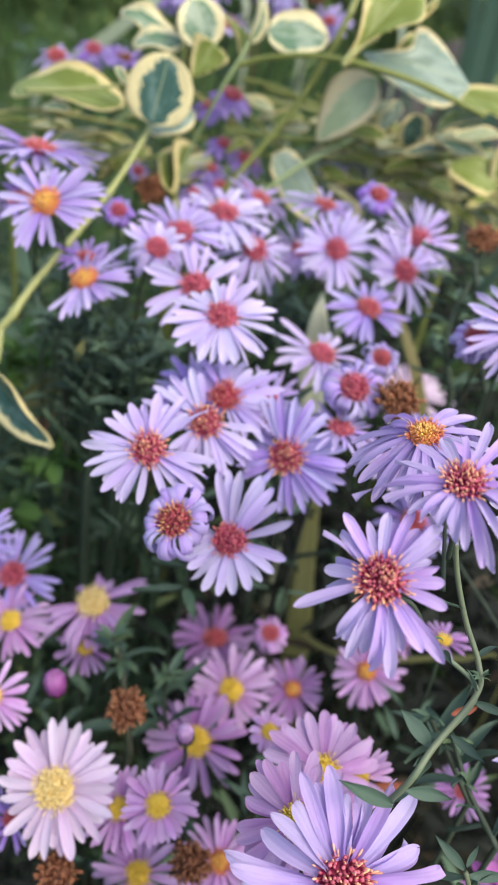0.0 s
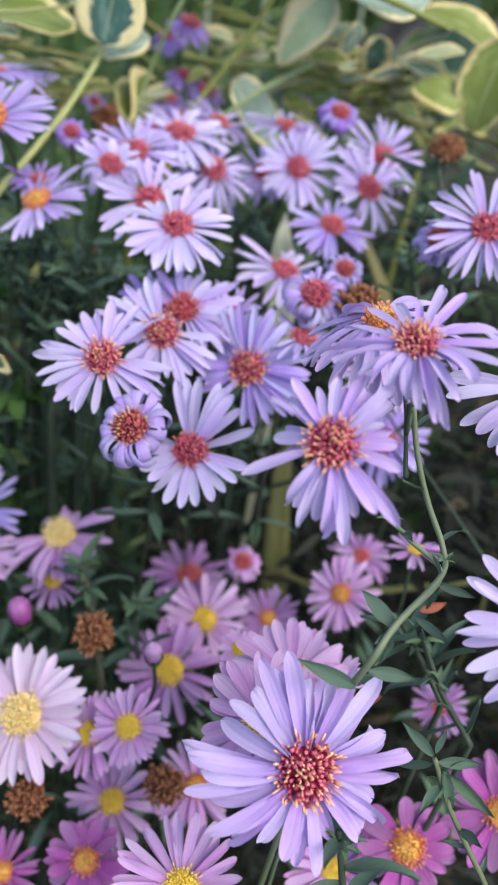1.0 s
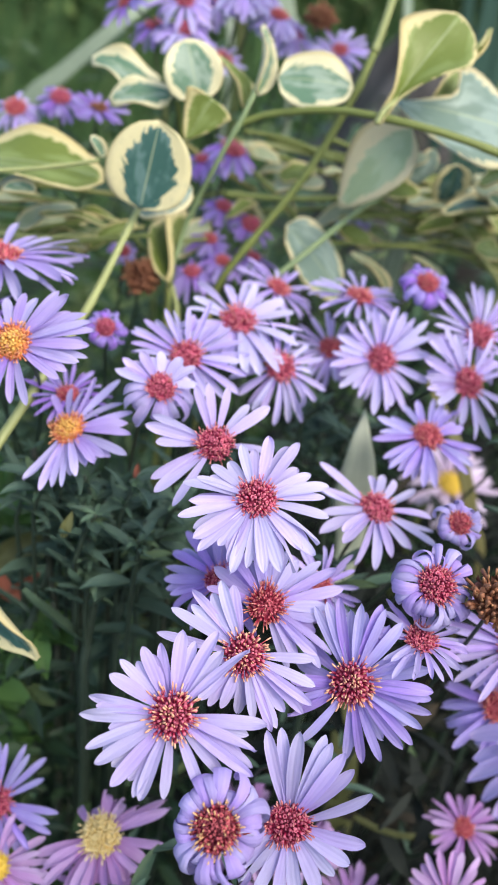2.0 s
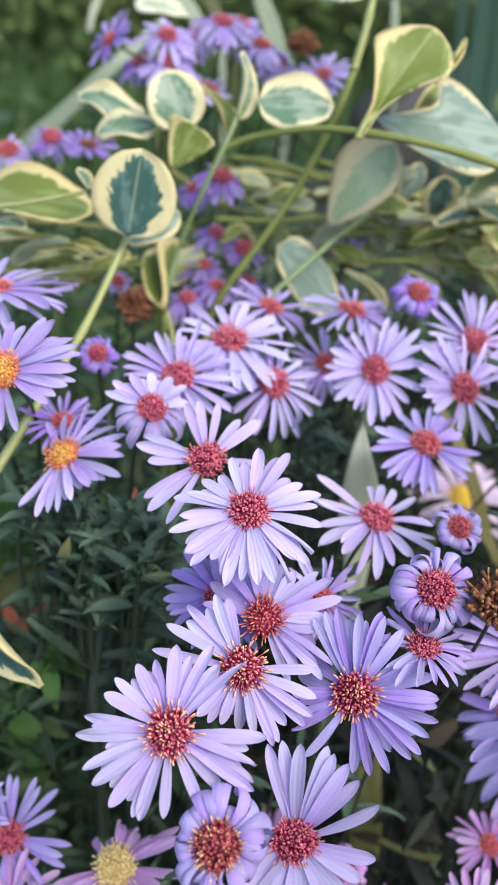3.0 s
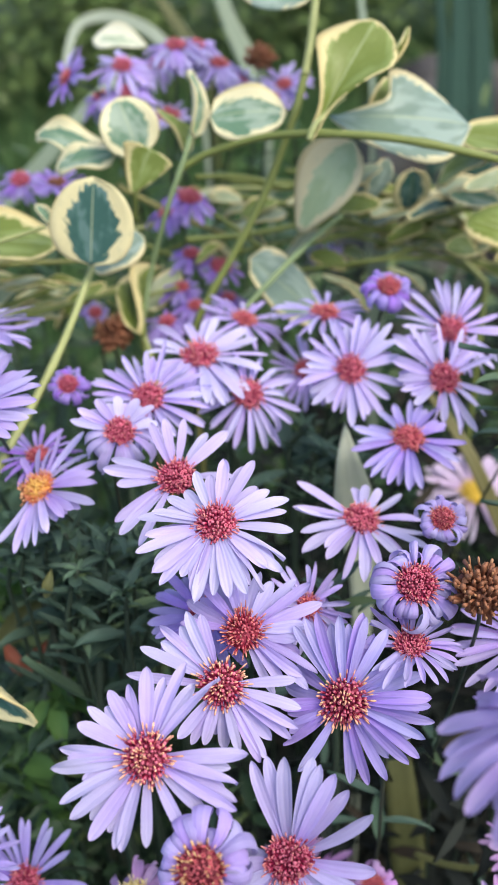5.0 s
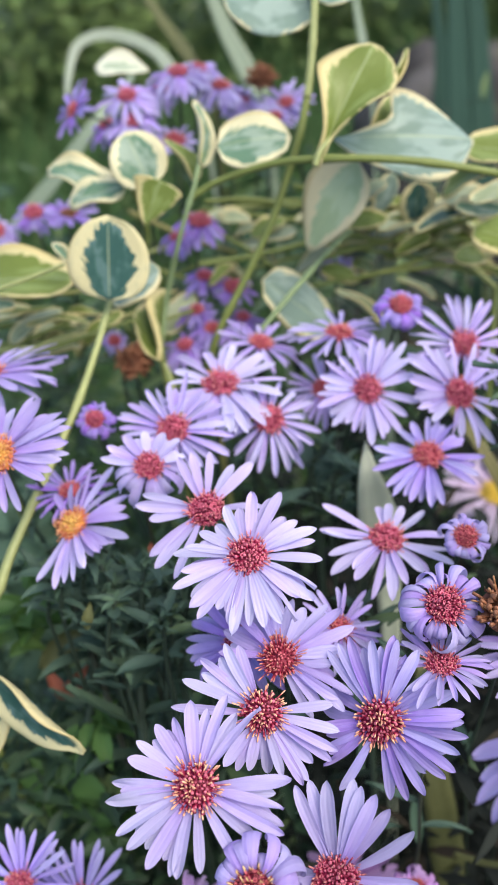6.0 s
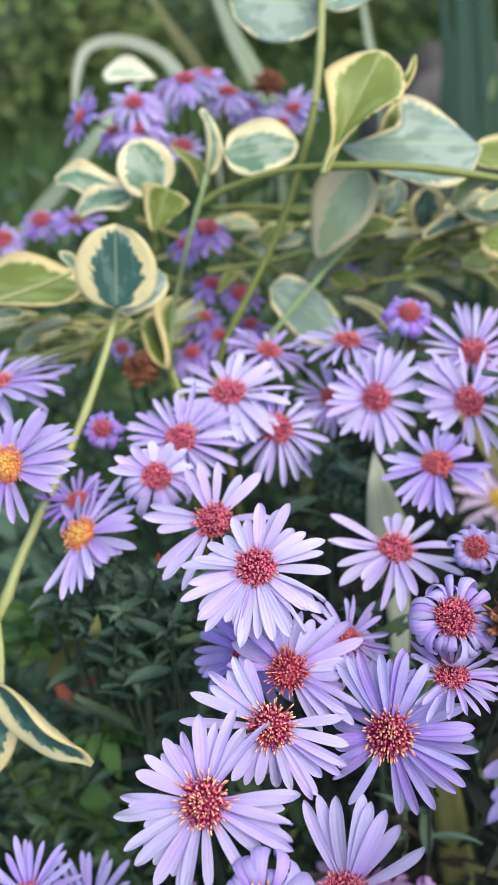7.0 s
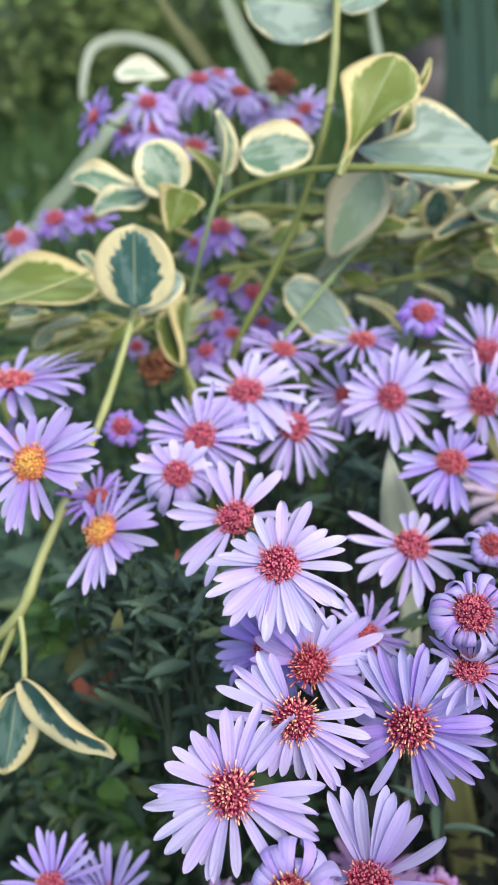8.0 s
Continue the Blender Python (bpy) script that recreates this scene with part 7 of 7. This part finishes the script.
shoot([(0.0029, 0.2161, 0.7312), (0.0036, 0.2167, 0.7374), (0.0037, 0.2183, 0.7433)], 0.0005, 0.0004, 58, 9, 0.0095, sprigs=3)
shoot([(-0.0106, 0.2182, 0.7267), (-0.0093, 0.2189, 0.7330), (-0.0093, 0.2205, 0.7390)], 0.0005, 0.0004, 59, 9, 0.0095, sprigs=3)
shoot([(-0.0194, 0.2208, 0.7407), (-0.0181, 0.2213, 0.7467), (-0.0176, 0.2228, 0.7525)], 0.0005, 0.0004, 60, 9, 0.0095, sprigs=3)
shoot([(0.0029, 0.2200, 0.7197), (0.0050, 0.2207, 0.7260), (0.0030, 0.2226, 0.7324)], 0.0005, 0.0004, 61, 9, 0.0095, sprigs=3)
shoot([(-0.0235, 0.2237, 0.7361), (-0.0220, 0.2243, 0.7423), (-0.0202, 0.2258, 0.7480)], 0.0005, 0.0004, 62, 9, 0.0095, sprigs=3)
shoot([(0.0068, 0.2313, 0.7280), (0.0083, 0.2320, 0.7343), (0.0104, 0.2336, 0.7402)], 0.0005, 0.0004, 64, 9, 0.0095, sprigs=3)
shoot([(-0.0049, 0.2295, 0.7254), (-0.0040, 0.2302, 0.7318), (-0.0045, 0.2320, 0.7381)], 0.0005, 0.0004, 65, 9, 0.0095, sprigs=3)
shoot([(0.0493, 0.2566, 0.7237), (0.0486, 0.2575, 0.7305), (0.0485, 0.2596, 0.7371)], 0.0005, 0.0004, 66, 7, 0.012, sprigs=1)
shoot([(0.0483, 0.2528, 0.7275), (0.0484, 0.2537, 0.7341), (0.0501, 0.2555, 0.7404)], 0.0005, 0.0004, 67, 7, 0.012, sprigs=1)
shoot([(0.0511, 0.2557, 0.7245), (0.0510, 0.2566, 0.7312), (0.0507, 0.2586, 0.7378)], 0.0005, 0.0004, 68, 7, 0.012, sprigs=1)
shoot([(0.0418, 0.2530, 0.7285), (0.0428, 0.2538, 0.7350), (0.0436, 0.2557, 0.7413)], 0.0005, 0.0004, 69, 7, 0.012, sprigs=1)
shoot([(0.0497, 0.2576, 0.7282), (0.0498, 0.2585, 0.7348), (0.0488, 0.2605, 0.7414)], 0.0005, 0.0004, 70, 7, 0.012, sprigs=1)

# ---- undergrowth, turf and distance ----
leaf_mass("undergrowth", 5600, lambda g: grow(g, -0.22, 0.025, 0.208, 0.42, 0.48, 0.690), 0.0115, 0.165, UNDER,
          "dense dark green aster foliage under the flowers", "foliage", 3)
# Masses 31, 4 and 8 use the leaf colour darkened to imitate shade.
leaf_mass("undergrowth", 6800, lambda g: grow(g, 0.02, 0.34, 0.185, 0.42, 0.48, 0.700), 0.015, 0.125, SHADE_LEAF,
          "foliage under the flower heads, coloured dark for shade", "foliage", 31)
leaf_mass("undergrowth", 5200, lambda g: grow(g, -0.20, 0.30, 0.02, 0.20, 0.42, 0.625), 0.014, 0.10, SHADE_LEAF,
          "lower foliage under the pink asters, coloured dark for shade", "foliage", 4)
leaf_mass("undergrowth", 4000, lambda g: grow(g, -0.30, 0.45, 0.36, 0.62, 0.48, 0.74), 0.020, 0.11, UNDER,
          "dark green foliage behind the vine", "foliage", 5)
leaf_mass("undergrowth", 4500, lambda g: grow(g, -0.24, 0.36, 0.04, 0.58, 0.02, 0.50), 0.034, 0.11, SHADE_LEAF,
          "lower leaves of the asters down to the soil, coloured dark for shade", "foliage", 8)
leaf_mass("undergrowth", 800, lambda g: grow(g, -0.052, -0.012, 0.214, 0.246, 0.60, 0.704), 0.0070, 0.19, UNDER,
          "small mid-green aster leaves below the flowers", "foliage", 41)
leaf_mass("grass", 20000, lambda g: (Vector((g.gauss(0.1, 1.1), 0.62 + 3.2 * g.random() ** 1.6, -0.01)),
                                    Vector((g.uniform(-0.4, 0.4), g.uniform(-0.4, 0.4), 1))), 0.38, 0.012, GRASS,
          "rough green grass behind the flower bed", "grass", 6, (-60, 20))

def shrub_leaf(g):
    """A place on one of several overlapping rounded bushes."""
    i = g.randrange(7)
    a, q, h = g.uniform(0, 6.283), g.random() ** 0.5, g.random()
    p = Vector((-2.0 + 0.68 * i + 0.55 * q * math.cos(a), 3.15 + 0.2 * math.sin(i * 2.3) + 0.5 * q * math.sin(a), h * (1.15 + 0.15 * math.cos(i * 1.7)) * (1 - 0.5 * q * q)))
    return p, Vector((math.cos(a), math.sin(a), g.uniform(-0.2, 0.8)))


leaf_mass("shrubbery", 30000, shrub_leaf, 0.045, 0.30, SHRUB,
          "mottled green shrubs behind the turf", "shrub", 12)


def stone(at, size, seed):
    """A weathered boulder."""
    bm = bmesh.new()
    bmesh.ops.create_icosphere(bm, subdivisions=4, radius=1)
    for v in bm.verts:
        d = noise.fractal(v.co * 1.3 + Vector((seed, 0, 0)), 0.9, 2.0, 5)
        v.co = Vector((v.co.x * size[0], v.co.y * size[1], v.co.z * size[2])) * (1 + 0.22 * d)
    me = bpy.data.meshes.new("garden_stone")
    bm.to_mesh(me)
    bm.free()
    me.polygons.foreach_set("use_smooth", np.ones(len(me.polygons), dtype=bool))
    me.materials.append(STONE)
    ob = new("garden_stone", me)
    ob.location = at
    return tagged(ob, "weathered grey garden stone standing on the turf", "stone", "garden stones")


STONE = stone_material()
stone((0.42, 1.35, 0.28), (0.30, 0.24, 0.36), 2.0)
stone((0.95, 1.6, 0.22), (0.34, 0.26, 0.30), 7.0)


def loose_leaf(at, along, length, material, label):
    """A single leaf caught among the stems."""
    root = new("fallen_leaf", mesh_from("fallen_leaf", *blade_data(1.0, 0.22, leaf_shape, -40, 0.4, 30, 0.1, 8, 4), material))
    root.matrix_world = frame_of(along, (0, -0.7, 0.7), Vector(at)) @ Matrix.Diagonal((length, length, length, 1))
    return tagged(root, label, "leaf", "loose leaves")


loose_leaf((-0.0262, 0.2250, 0.7085), (0.5867, 0.1556, 0.7947), 0.010, RUSSET, "small russet leaf caught among the stems")
loose_leaf((-0.0258, 0.2250, 0.7085), (-0.4286, 0.2562, 0.8664), 0.009, RUSSET, "small russet leaf caught among the stems")
loose_leaf((0.0007, 0.2277, 0.7462), (0.0446, 0.4216, 0.9057), 0.0035, RUSSET, "small russet leaf caught among the stems")
loose_leaf((0.0669, 0.1305, 0.6979), (0.9109, -0.0158, 0.4123), 0.009, RUSSET, "small russet leaf caught among the stems")
loose_leaf((0.0725, 0.1219, 0.7377), (0.8776, 0.0405, 0.4777), 0.005, RUSSET, "small russet leaf caught among the stems")
loose_leaf((-0.0117, 0.2095, 0.7455), (0.2, 0.1, 0.95), 0.006, OLIVE, "small olive leaf caught among the stems")
loose_leaf((-0.0318, 0.2320, 0.7120), (0.75, 0.12, 0.65), 0.018, OLIVE, "small olive leaf caught among the stems")
leaf_mass("fresh_leaves", 150, lambda g: grow(g, -0.070, -0.045, 0.277, 0.319, 0.649, 0.708), 0.016, 0.20, LEAF_FRESH,
          "light green leaves beside the vine stem", "foliage", 14)
PATCH = ((-0.0177, 0.2220, 0.7032), (-0.0200, 0.2220, 0.7010), (-0.0323, 0.2220, 0.6820), (-0.0235, 0.2220, 0.6633), (-0.0317, 0.2220, 0.6735), (-0.0299, 0.2350, 0.7295), (-0.0333, 0.2350, 0.7236))


def patch_leaf(g):
    p, d = grow(g, -0.004, 0.004, -0.003, 0.003, -0.004, 0.004)
    return p + Vector(g.choice(PATCH)), d


leaf_mass("fresh_leaves", 84, patch_leaf, 0.010, 0.28, LEAF_LIT, "small bright green leaves among the stems", "foliage", 21)
leaf_mass("fresh_leaves", 90, lambda g: grow(g, -0.05, 0.0, 0.24, 0.30, 0.63, 0.675), 0.011, 0.22, LEAF_FRESH,
          "light green leaves low in the foliage", "foliage", 9)
